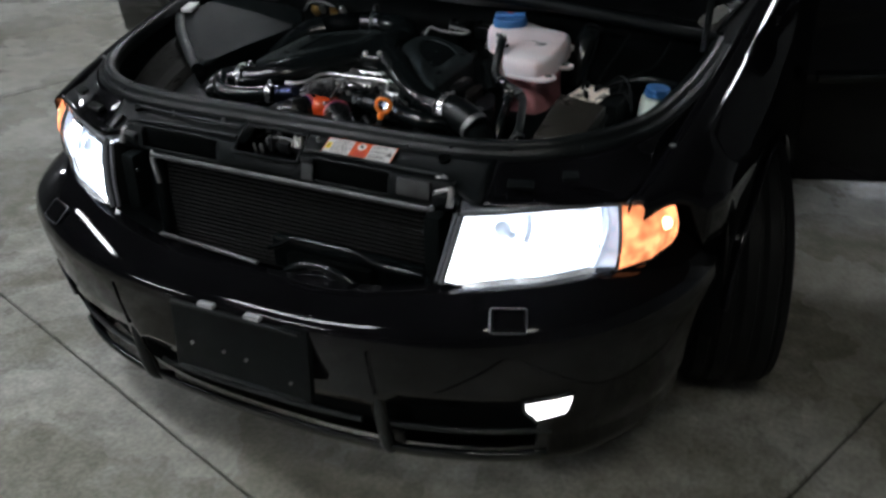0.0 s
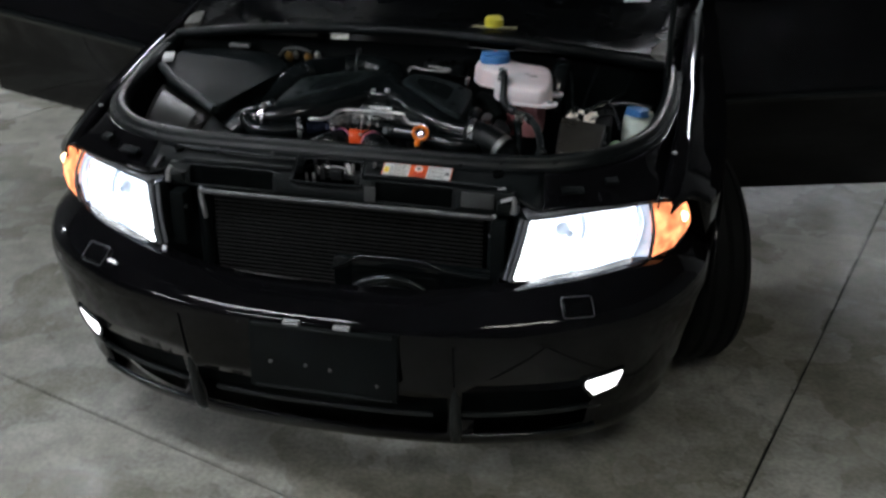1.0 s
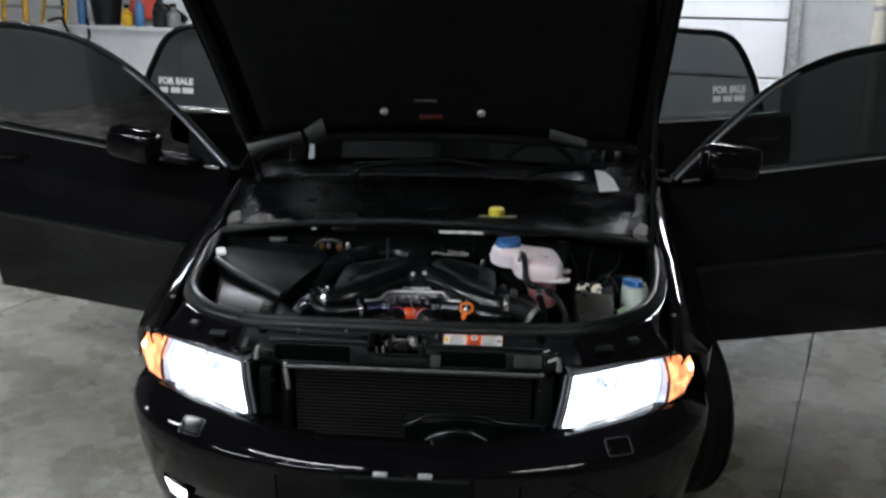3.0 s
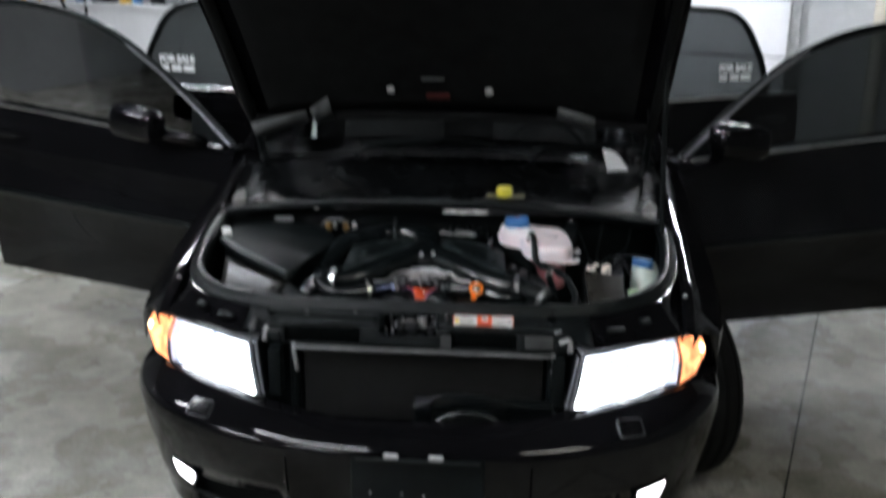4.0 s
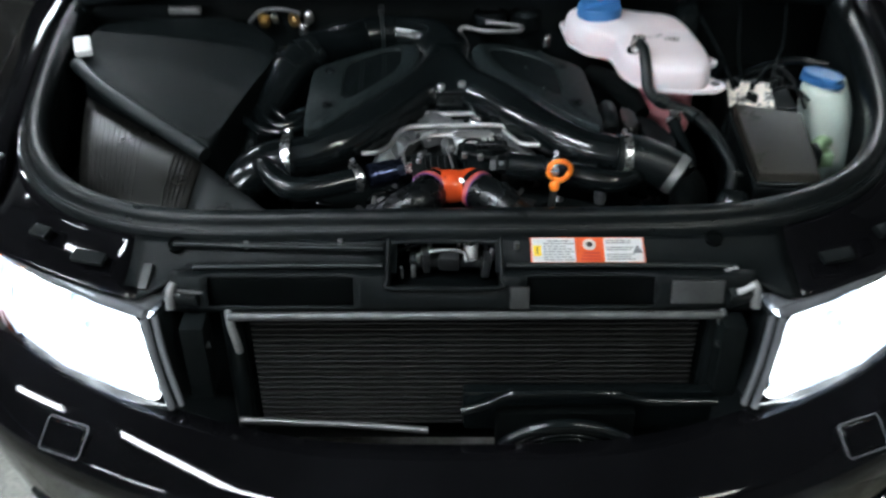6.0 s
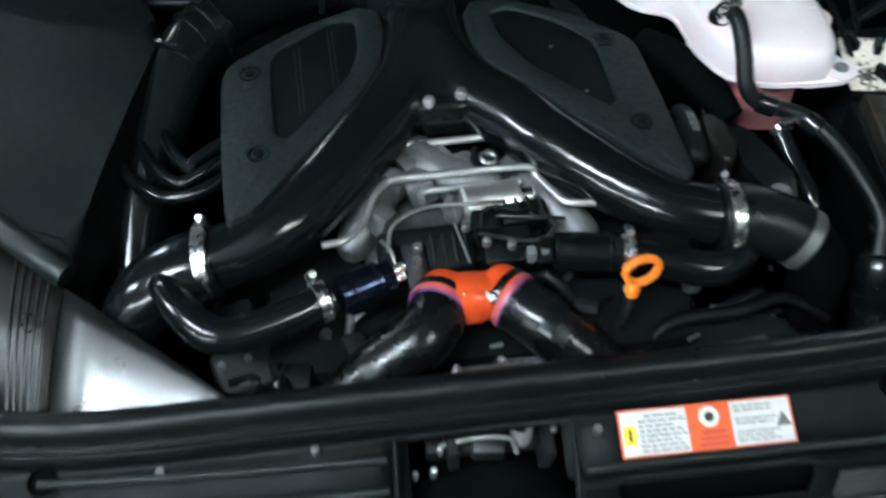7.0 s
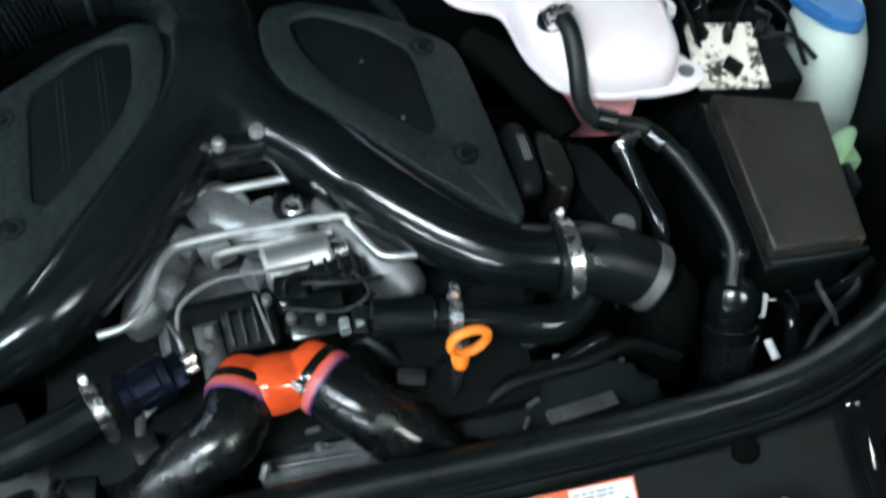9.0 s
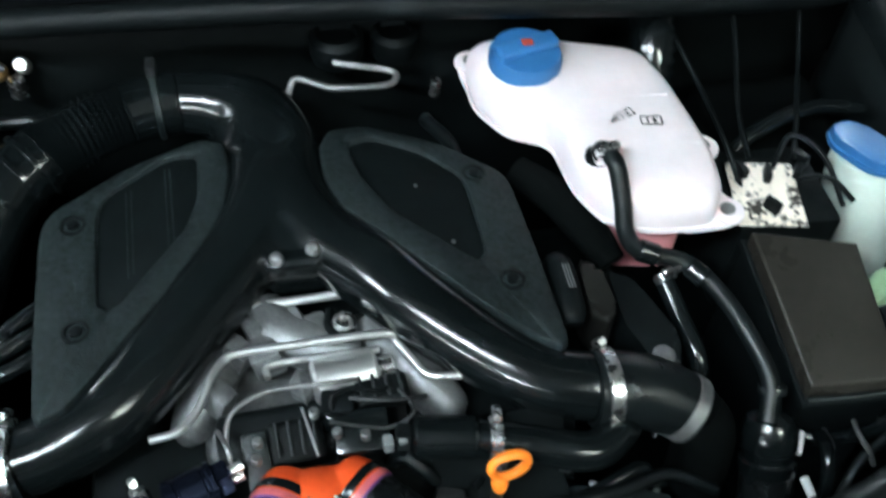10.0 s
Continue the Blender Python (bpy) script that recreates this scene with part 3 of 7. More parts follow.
# bars across the lower openings and upright ribs
for s in (-1, 1):
    ks = [k for k in range(N) if 0.33 < plan[k][0] < 0.66]
    tube("grille_bar", [(s * bump_pt(k, 0.268)[0], bump_pt(k, 0.268)[1] + 0.004, 0.268, 0.007) for k in ks], TRIM_SOFT, bumper, seg=10, n=2)
    tube("lip_bar", [(s * bump_pt(k, 0.205)[0], bump_pt(k, 0.205)[1] - 0.004, 0.205, 0.008) for k in ks], GLOSS, bumper, seg=10, n=2)
    ribx = 0.31 * s
    yr = [float(np.interp(0.31, [q[0] for q in plan], [q[1] for q in plan])) + inset(z) for z in (0.345, 0.28, 0.2, 0.165)]
    tube("rib", [(ribx, yr[0] + 0.006, 0.36, 0.010), (ribx, yr[1] - 0.004, 0.29, 0.013), (ribx, yr[2] - 0.002, 0.205, 0.014), (ribx * 0.98, yr[3] + 0.016, 0.165, 0.012)], TRIM_SOFT, bumper, seg=12, n=4)
    seam = [(ribx, float(np.interp(0.31, [q[0] for q in plan], [q[1] for q in plan])) + inset(z) - 0.0026, z, 0.0022) for z in (0.36, 0.40, 0.44, 0.475)]
    tube("seam", seam, BLACK, bumper, seg=8, n=3)
    tube("seam_edge", [(x + 0.004 * s, y - 0.0004, z, 0.0022) for x, y, z, _ in seam], PAINT, bumper, seg=8, n=3)
ks = [k for k in range(N) if plan[k][0] < 0.29]
mid = [(-bump_pt(k, 0.262)[0], bump_pt(k, 0.262)[1] + 0.005, 0.262, 0.007) for k in ks[:0:-1]] + [(bump_pt(k, 0.262)[0], bump_pt(k, 0.262)[1] + 0.005, 0.262, 0.007) for k in ks]
tube("grille_bar", mid, TRIM_SOFT, bumper, seg=10, n=2)
# plate bracket
rbox("plate_bracket", (0.028, 0.004, 0.415), (0.335, 0.018, 0.168), TRIM, bumper, "black empty number plate bracket", 0.006, rot=(-3, 0, 0))
for x0, z0, w, h in ((0.028, 0.494, 0.31, 0.006), (0.028, 0.338, 0.31, 0.006)):
    rbox("bracket_rim", (x0, -0.008 if z0 < 0.4 else -0.010, z0), (w, 0.01, h), TRIM_SOFT, bumper, bevel=0.002)
for x0 in (-0.038, 0.074):
    rbox("bracket_clip", (x0, -0.006, 0.503), (0.036, 0.014, 0.009), CLIP, bumper, "bright metal bracket clip", 0.002)
for x0, z0 in ((-0.01, 0.40), (0.045, 0.395), (-0.09, 0.40), (0.15, 0.37)):
    rod("bracket_screw", (x0, -0.010, z0), (x0, -0.004, z0), 0.004, DULL, bumper, seg=10)
# washer covers under the lamps
for s in (-1, 1):
    kc = min(range(N), key=lambda k: abs(plan[k][0] - (0.566 if s > 0 else 0.562)))
    c = Vector(bump_pt(s * kc, 0.536, 0.002)) + Vector((0, -0.002, 0.002))
    m = pose(*c, 42, 0, 22 * s)
    bm = bmesh.new()
    bmesh.ops.create_cube(bm, size=1)
    bmesh.ops.transform(bm, matrix=Matrix.Diagonal((0.066, 0.046, 0.014, 1)), verts=bm.verts)
    bmesh.ops.bevel(bm, geom=list(bm.edges), offset=0.005, segments=3, affect="EDGES")
    bmesh.ops.transform(bm, matrix=m, verts=bm.verts)
    from_bm("washer_cover", bm, PAINT, bumper)
    # pale grey loop paints the light caught along the cover's edges
    edge = [m @ Vector((0.034 * cx, 0.024 * cy, 0.0045)) for cx, cy in ((-1, -0.8), (-0.9, -1), (0.9, -1), (1, -0.8), (1, 0.8), (0.9, 1), (-0.9, 1), (-1, 0.8), (-1, -0.8))]
    tube("cover_edge_glint", flat(edge, 0.0009), LAMP_RIM, bumper, seg=8, n=1)
# fog lamps
for s in (-1, 1):

    def fog_pt(q, f):
        k = float(np.interp(0.597 + 0.012 * (3.5 + (q - 3.5) * (0.62 + 0.38 * min(1.0, f * 1.7)) + 0.9 * (1 - min(1.0, f * 1.7)) - 0.25 * abs(2 * f - 1) ** 6), [p[0] for p in plan], range(N + 1)))
        lo, hi = bump_pt(int(k), 0.3, 0.0), bump_pt(int(k) + 1, 0.3, 0.0)
        z0, z1 = (0.306 if s > 0 else 0.298) + 0.0022 * q, (0.362 if s > 0 else 0.352) + 0.0022 * q
        z = z0 + (z1 - z0) * f
        a, b = Vector(bump_pt(int(k), z, 0.004)), Vector(bump_pt(int(k) + 1, z, 0.004))
        p = a.lerp(b, k - int(k))
        return (s * p.x, p.y, z)
    rr = [[fog_pt(q, f) for q in range(8)] for f in (0, 0.06, 0.15, 0.3, 0.5, 0.7, 0.85, 0.94, 1.0)]
    fog = sheet("fog_light", rr, LIT_FOG, car, "lit white fog lamp in the bumper", 0.004)
    rim = rr[0] + [r[-1] for r in rr[1:]] + rr[-1][::-1][1:] + [r[0] for r in rr[::-1][1:]]
    tube("bezel", flat(rim, 0.005), GLOSS, fog, seg=8, n=1)

# headlamps
TOPC = [(0.432, 0.186, 0.708), (0.50, 0.214, 0.713), (0.588, 0.266, 0.716), (0.682, 0.334, 0.714), (0.746, 0.376, 0.708), (0.784, 0.438, 0.689)]
BOTC = [(0.406, 0.150, 0.577), (0.48, 0.167, 0.573), (0.577, 0.215, 0.577), (0.692, 0.306, 0.590), (0.756, 0.358, 0.602), (0.789, 0.422, 0.613)]


def lamp_pt(s, u, v, depth=0.0):
    """u runs outwards 0 to 5, v upwards 0 to 1."""
    i = min(int(u), 4)
    f = u - i
    b = Vector(BOTC[i]).lerp(Vector(BOTC[i + 1]), f)
    t = Vector(TOPC[i]).lerp(Vector(TOPC[i + 1]), f)
    p = b.lerp(t, v)
    bulge = 0.016 * math.sin(math.pi * v) * min(1.0, 0.25 + u)
    tang = (Vector(TOPC[i + 1]) - Vector(TOPC[i])).normalized()
    out = Vector((tang.y, -tang.x, 0))
    p = p + out * (bulge - depth)
    if s > 0:
        p.x -= 0.016 * max(0.0, (u - 3.1) / 1.9)
    return Vector((s * p.x, p.y, p.z))


VS = [0, 0.08, 0.2, 0.35, 0.5, 0.65, 0.8, 0.92, 1.0]
for s in (-1, 1):
    us = [0.08 + (3.08 - 0.08) * k / 14 for k in range(15)]
    body = sheet("headlight", [[lamp_pt(s, u, v, 0.055) for u in [0.1 + 4.85 * k / 16 for k in range(17)]] for v in (0.04, 0.3, 0.6, 0.96)], CHROME, car, "clear glass headlight, lit white, with amber indicator", 0.003)
    for nm, u0, u1, v0, v1, m, dd, lb in (("reflector", 0.08, 1.58, 0.0, 0.54, LIT_WHITE, 0.014, "lit headlamp reflector"), ("upper_reflector", 0.08, 1.58, 0.55, 1.0, LIT_HALF, 0.016, "half-lit upper reflector"),
                                          ("beam_reflector", 1.60, 2.78, 0.0, 0.84, LIT_WHITE, 0.018, "lit main beam reflector"), ("beam_hood", 1.60, 2.78, 0.85, 1.0, LIT_HALF, 0.013, "half-lit upper edge"),
                                          ("end_reflector", 2.80, 3.08, 0.0, 1.0, LAMP_IN, 0.012, "dim outer reflector")):
        sheet(nm, [[lamp_pt(s, u0 + (u1 - u0) * k / 8, v0 + (v1 - v0) * j / 5, dd + 0.006 * math.sin(math.pi * k / 8) * math.sin(math.pi * j / 5)) for k in range(9)] for j in range(6)], m, body, lb, 0.002)
    # glowing lines stand in for reflections in the lamp
    for vq in (0.13, 0.17):
        tube("lamp_line", flat([lamp_pt(s, 0.3 + 0.24 * k, vq, 0.008) for k in range(11)], 0.0012), LAMP_IN, body, seg=6, n=1)
    q = lamp_pt(s, 4.45, 0.66, 0.000)
    lathe("indicator_bulb", [(0.013, 0), (0.012, 0.004), (0.008, 0.008), (0.002, 0.010)], between(q, q + Vector((0.6 * s, -0.8, 0.15))), LIT_BULB, body, "glowing indicator bulb", seg=16)
    sheet("lens", [[lamp_pt(s, u, v) for u in us] for v in VS], CLEAR, body, "clear headlamp lens", 0.003)
    ua = [3.12 + 1.85 * k / 8 for k in range(9)]
    sheet("indicator", [[lamp_pt(s, u, v, 0.002) for u in ua] for v in VS], LIT_AMBER, body, "lit amber corner indicator", 0.006)
    rim = [lamp_pt(s, 0.02, v, 0.0) for v in VS]
    tube("inner_rim", flat(rim, 0.006), LAMP_RIM, body, seg=10, n=1)
    rim = [lamp_pt(s, -0.0, v, 0.0) + Vector((-0.011 * s, 0.006, 0)) for v in VS]
    tube("side_rim", flat(rim, 0.005), LAMP_RIM, body, seg=10, n=1)
    rim = [lamp_pt(s, 4.95 * k / 20, 1.0, 0.0) + Vector((0, 0.006, 0.003)) for k in range(21)]
    tube("top_rim", flat(rim, 0.008), LAMP_RIM, body, seg=10, n=1)
    rim = [lamp_pt(s, 4.95 * k / 20, 0.0, 0.0) + Vector((0, 0.002, -0.003)) for k in range(21)]
    tube("bottom_rim", flat(rim, 0.005), GLOSS, body, seg=10, n=1)
    sheet("lamp_cap", [[lamp_pt(s, 4.95 * k / 20, 1.0, d) + Vector((0, 0, 0.005 + 0.07 * d)) for k in range(21)] for d in (0.0, 0.02, 0.04, 0.06)], LAMP_RIM, body, "grey upper edge of the lamp housing", 0.002)
    rim = [lamp_pt(s, 3.10, v, -0.001) for v in VS]
    sheet("side_wall", [[lamp_pt(s, 0.0, v, d) + Vector((-0.004 * s, 0, 0)) for v in VS] for d in (0.0, 0.03, 0.07)], TRIM, body, "", 0.002)
    tube("divider", flat(rim, 0.004), DULL, body, seg=8, n=1)
    # shades and bulb carrier between the reflector and the lens; their glow imitates light on them
    tube("lamp_ridge", flat([lamp_pt(s, 0.25 + 0.13 * k, 0.21 - 0.004 * k, 0.006) for k in range(11)], 0.003), LAMP_IN, body, seg=8, n=1)
    for u, v, r in ((1.12, 0.80, 0.016), (1.30, 0.72, 0.009)):
        q = lamp_pt(s, u, v, 0.010)
        lathe("bulb_shade", [(r, 0), (r * 0.95, r * 0.25), (r * 0.6, r * 0.5), (r * 0.15, r * 0.6)], between(q, q + Vector((0.35 * s, -0.9, 0.1))), LAMP_IN, body, "bulb shade with a faint glow added", seg=20)
    tube("shade_arm", flat([lamp_pt(s, 1.55, 0.95, 0.007), lamp_pt(s, 1.60, 0.78, 0.006), lamp_pt(s, 1.58, 0.62, 0.007)], 0.006), LAMP_IN, body, "shade arm with a faint glow added", seg=10, n=4)
    tube("lamp_baffle", flat([lamp_pt(s, 2.86, 0.97, 0.007), lamp_pt(s, 2.90, 0.72, 0.006), lamp_pt(s, 2.82, 0.45, 0.006), lamp_pt(s, 2.76, 0.12, 0.007)], 0.0045), LAMP_IN, body, "", seg=8, n=4)

# fenders
AY, AZ, AR = 0.935, 0.315, 0.335
ft = lerp_curve([0.30, 0.40, 0.60, 0.90, 1.20, 1.52], [0.715, 0.742, 0.79, 0.850, 0.905, 0.962])
fin = lerp_curve([0.30, 0.40, 0.60, 0.90, 1.20, 1.52], [0.70, 0.712, 0.728, 0.742, 0.752, 0.76])
fout = lerp_curve([0.30, 0.40, 0.53, 0.70, 0.90, 1.2, 1.52], [0.765, 0.808, 0.85, 0.868, 0.874, 0.868, 0.862])


def fall(x):
    """Drop of the fender's crown away from its inner edge."""
    if x < 0.015:
        return 0.12 * x
    if x < 0.05:
        return 0.0018 + 0.12 * (x - 0.015) + 9.7 * (x - 0.015) ** 2
    return 0.0179 + 0.80 * (x - 0.05) + 1.2 * (x - 0.05) ** 2


for s in (-1, 1):
    ys = [0.34 + 0.02 * k for k in range(60)]
    lamp_x = lerp_curve([0.34, 0.35, 0.432, 0.46], [0.738, 0.744, 0.787, 0.83])
    rr = []
    for y in ys:
        zt, xi, xo = ft(y), fin(y), fout(y)
        d = y - AY
        if abs(d) < AR:
            zl = AZ + math.sqrt(AR * AR - d * d)
        else:
            zl = 0.20 if y > AY else 0.20 + 0.40 * max(0.0, min(1.0, (0.62 - y) / 0.05))
        zl = max(zl, 0.60 + 0.25 * max(0, 0.44 - y)) if y < 0.53 else zl
        zl = min(zl, zt - 0.06)
        if y < 0.45:                    # only a narrow strip runs on over the lamp
            xo, zl = min(xo, lamp_x(y)), zt - 0.035
        w = xo - xi
        prof = [(xi, zt - 0.03), (xi + 0.002, zt - 0.006), (xi + 0.009, zt)] + [(xi + 0.009 + (w - 0.013) * f, zt - fall(w * f)) for f in (0.06, 0.11, 0.15, 0.19, 0.23, 0.28, 0.33, 0.38, 0.45, 0.6, 0.75, 0.87, 0.96)]
        zs_ = zt - fall(w) - 0.006
        side = [(xo - 0.003 * f, zs_ + (min(zl, zs_ - 0.01) - zs_) * f) for f in (0.05, 0.25, 0.5, 0.75, 1.0)]
        # flare at the arch
        rr.append([(s * x, y, z) for x, z in prof + side])
    fender = sheet("fender", rr, PAINT, car, "gloss black front fender", 0.004, None, 75)
    arch = [(s * (fout(AY + AR * math.cos(a)) + 0.004), AY + AR * math.cos(a), AZ + AR * math.sin(a)) for a in [math.pi * (0.06 + 0.88 * k / 24) for k in range(25)]]
    tube("arch_lip", flat(arch, 0.008), PAINT, fender, seg=8, n=1)
    liner = [[(s * x, AY + (AR + 0.015) * math.cos(a), AZ + (AR + 0.015) * math.sin(a)) for x in (0.55, 0.7, 0.855)] for a in [math.pi * (0.0 + k / 20) for k in range(21)]]
    sheet("arch_liner", liner, DARK, fender, thick=0.004)
    rod("fender_bolt", (s * 0.735, 0.52, ft(0.52) - 0.012), (s * 0.735, 0.52, ft(0.52) + 0.004), 0.007, DULL, fender, seg=6)


# wheels
def wheel(x, y, turn, s):
    r, w = 0.315, 0.225
    m = Matrix.Translation((x, y, r)) @ pose(0, 0, 0, 0, 0, turn) @ pose(0, 0, 0, 0, 90 * s, 0)
    prof = [(0.215, -w * 0.40), (0.235, -w * 0.48), (0.27, -w * 0.5), (0.300, -w * 0.46), (0.312, -w * 0.38)]
    for k in range(4):
        z = -w * 0.3 + k * w * 0.2
        prof += [(0.315, z - 0.018), (0.315, z + 0.006), (0.307, z + 0.009), (0.307, z + 0.015)]
    prof += [(0.312, w * 0.38), (0.300, w * 0.46), (0.27, w * 0.5), (0.235, w * 0.48), (0.215, w * 0.40)]
    grp = obj("wheel", *lathe_data([(0.06, 0.03), (0.065, 0.055), (0.05, 0.062)], m, 24), DULL, car, "dark alloy wheel with a worn black tyre")
    lathe("tyre", prof, m, TYRE, grp, "black road tyre", seg=64, angle=30)
    lathe("rim", [(0.212, -0.09), (0.222, -0.085), (0.205, -0.06), (0.198, 0.05), (0.222, 0.085), (0.212, 0.092), (0.192, 0.055), (0.19, -0.08)], m, DULL, grp, "dull alloy rim", seg=48)
    for k in range(5):
        a = 2 * math.pi * k / 5
        d = Vector((math.cos(a), math.sin(a), 0))
        tube("spoke", [(*(m @ (d * 0.04 + Vector((0, 0, 0.045)))), 0.03), (*(m @ (d * 0.12 + Vector((0, 0, 0.055)))), 0.024), (*(m @ (d * 0.205 + Vector((0, 0, 0.045)))), 0.028)], DULL, grp, seg=10, n=3, squash=0.6)


def lathe_data(profile, m, seg):
    v = [m @ Vector((r * math.cos(2 * math.pi * k / seg), r * math.sin(2 * math.pi * k / seg), z)) for r, z in profile for k in range(seg)]
    f = [[i * seg + k, i * seg + (k + 1) % seg, (i + 1) * seg + (k + 1) % seg, (i + 1) * seg + k] for i in range(len(profile) - 1) for k in range(seg)]
    f += [list(range(seg)), [(len(profile) - 1) * seg + k for k in range(seg)]]
    return v, f


wheel(0.786, AY + 0.040, 19, 1)
wheel(-0.755, AY - 0.01, 25, -1)
wheel(0.77, 3.50, 0, 1)
wheel(-0.77, 3.50, 0, -1)

# hood, raised on its rear hinges
HY, HZ = 1.345, 1.10
HL, HA = 1.0, radians(180 - 38.5)
hd = Vector((0, math.cos(HA), math.sin(HA)))
hn = Vector((0, -math.sin(HA), math.cos(HA)))      # towards the painted side
if hn.z < 0:
    hn = -hn


def hood_pt(u, v, lift=0.0):
    """u across -1 to 1, v from hinge 0 to the front edge 1."""
    w = 0.745 - 0.03 * v ** 2 - 0.018 * max(0.0, v - 0.93) * 14
    front = -0.028 * (abs(u) ** 3) if v > 0.5 else 0.0
    crown = 0.035 * (1 - u * u) + 0.03 * math.sin(math.pi * v)
    p = Vector((u * w, HY, HZ)) + hd * (HL * v + front * (v - 0.5) * 2) + hn * (crown + lift)
    return p


uu = [-1 + k / 12 for k in range(25)]
vv = [k / 16 for k in range(17)]
hood = sheet("hood", [[hood_pt(u, v) for u in uu] for v in vv], PAINT, car, "raised black hood with dark padding inside", 0.006)
sheet("hood_lining", [[hood_pt(u * 0.86, 0.1 + 0.8 * v, -0.02) for u in uu] for v in vv], FOAM, hood, "matt black hood insulation", 0.012)
for s in (-1, 1):
    tube("side_frame", flat([hood_pt(0.95 * s, v, -0.018) for v in vv], 0.018), FOAM, hood, seg=10, n=1)
tube("front_frame", flat([hood_pt(u * 0.95, 0.965, -0.018) for u in uu], 0.018), FOAM, hood, seg=10, n=1)
tube("rear_frame", flat([hood_pt(u * 0.95, 0.05, -0.018) for u in uu], 0.018), FOAM, hood, seg=10, n=1)
for u in (-0.26, 0.19):
    c = hood_pt(u, 0.225, -0.03)
    rod("rubber_buffer", c, c - hn * 0.015, 0.014, WHITE_L, hood, "pale round hood buffer", seg=16)
sheet("hood_label", [[hood_pt(u, v, -0.034) for u in (-0.10, 0.01)] for v in (0.165, 0.20)], RED_DULL, hood, "small dull red warning label", 0.002)
sheet("hood_strip", [[hood_pt(u, v, -0.034) for u in (-0.115, -0.01)] for v in (0.275, 0.29)], PAD, hood, "grey moulded strip", 0.002)
for q in (((-0.96, 0.043), (-0.68, 0.110), (-0.68, 0.045), (-0.96, -0.03)), ((-0.66, 0.117), (-0.56, 0.185), (-0.555, 0.055), (-0.645, 0.03)), ((0.51, 0.15), (0.685, 0.10), (0.685, 0.035), (0.505, 0.09))):
    p = [hood_pt(u, v, -0.036) for u, v in q]
    sheet("hood_pad", [[p[0], p[1]], [p[3], p[2]]], PAD, hood, "grey patch on the hood frame", 0.003)
for s in (-1, 1):
    tube("hinge", flat([(0.70 * s, 1.40, 0.92), (0.71 * s, 1.41, 1.0), hood_pt(0.95 * s, 0.02, -0.015), hood_pt(0.93 * s, 0.16, -0.02)], 0.013), TRIM, hood, seg=8)
tube("hood_strut", flat([(0.705, 0.86, 0.86), hood_pt(0.95, 0.45, -0.02)], 0.008), DARK, hood, "black gas strut", seg=10, n=1)

# cowl, windscreen, roof and rear shell
rr = []
for y, z, w, bow, rise in ((0.958, 0.868, 0.70, -0.055, 0.058), (1.00, 0.876, 0.712, -0.05, 0.052), (1.03, 0.884, 0.718, 0.0, 0.022), (1.15, 0.905, 0.735, 0.03, 0.014), (1.30, 0.93, 0.75, 0.06, 0.014), (1.36, 0.938, 0.755, 0.06, 0.014), (1.42, 0.955, 0.765, 0.06, 0.014)):
    rr.append([(u * w, y + bow * (1 - u * u), z + rise * (1 - u * u)) for u in uu])
cowl = sheet("cowl_panel", rr, COWL, car, "matt black plastic scuttle panel", 0.006)
for s in (-1, 1):
    # pale plate whose colour stands in for the corner panel's reflection
    slab("hinge_plate", rounded([(0.655 * s, 0.985), (0.700 * s, 0.965), (0.715 * s, 1.06), (0.690 * s, 1.10)], 3, 0.2), 0.870, 0.897, HINGE, cowl, "pale grey hinge plate, its tone imitating a reflection", 0.003, lambda x, y: 0.12 * (y - 1.0))
for s, x0 in ((1, -0.35), (-1, 0.30)):
    tube("wiper_arm", flat([(x0, 1.40, 0.975), (x0 + 0.06, 1.46, 1.005), (x0 + 0.30, 1.50, 1.02)], 0.008), DARK, cowl, seg=8)
    tube("wiper_blade", flat([(x0 + 0.0, 1.475, 1.012), (x0 + 0.30, 1.505, 1.028), (x0 + 0.52, 1.49, 1.01)], 0.006), DARK, cowl, seg=8)
base = lambda u: Vector((0.745 * u, 1.43 + 0.09 * (1 - u * u), 0.962 + 0.012 * (1 - u * u)))
head = lambda u: Vector((0.56 * u, 2.10 + 0.05 * (1 - u * u), 1.405 + 0.02 * (1 - u * u)))
sheet("windscreen", [[base(u).lerp(head(u), v) + Vector((0, -0.03, 0.02)) * math.sin(math.pi * v) for u in uu] for v in [k / 8 for k in range(9)]], SCREEN, car, "clear windscreen", 0.005).visible_shadow = False
dash = [[(0.70 * u, 1.47 + 0.12 * (1 - u * u) + 0.42 * v, 0.945 - 0.01 * v - 0.05 * v ** 4) for u in uu] for v in [k / 4 for k in range(5)]]
sheet("dashboard", dash, SEATM, car, "black dashboard", 0.02)
roof = [[(0.57 * u * (1 - 0.06 * v), 2.14 + 1.20 * v + 0.05 * (1 - u * u), 1.41 + 0.03 * (1 - u * u) + 0.05 * math.sin(math.pi * v) - 0.01 * v) for u in uu] for v in [k / 10 for k in range(11)]]
sheet("roof", roof, PAINT, car, "gloss black roof", 0.02)
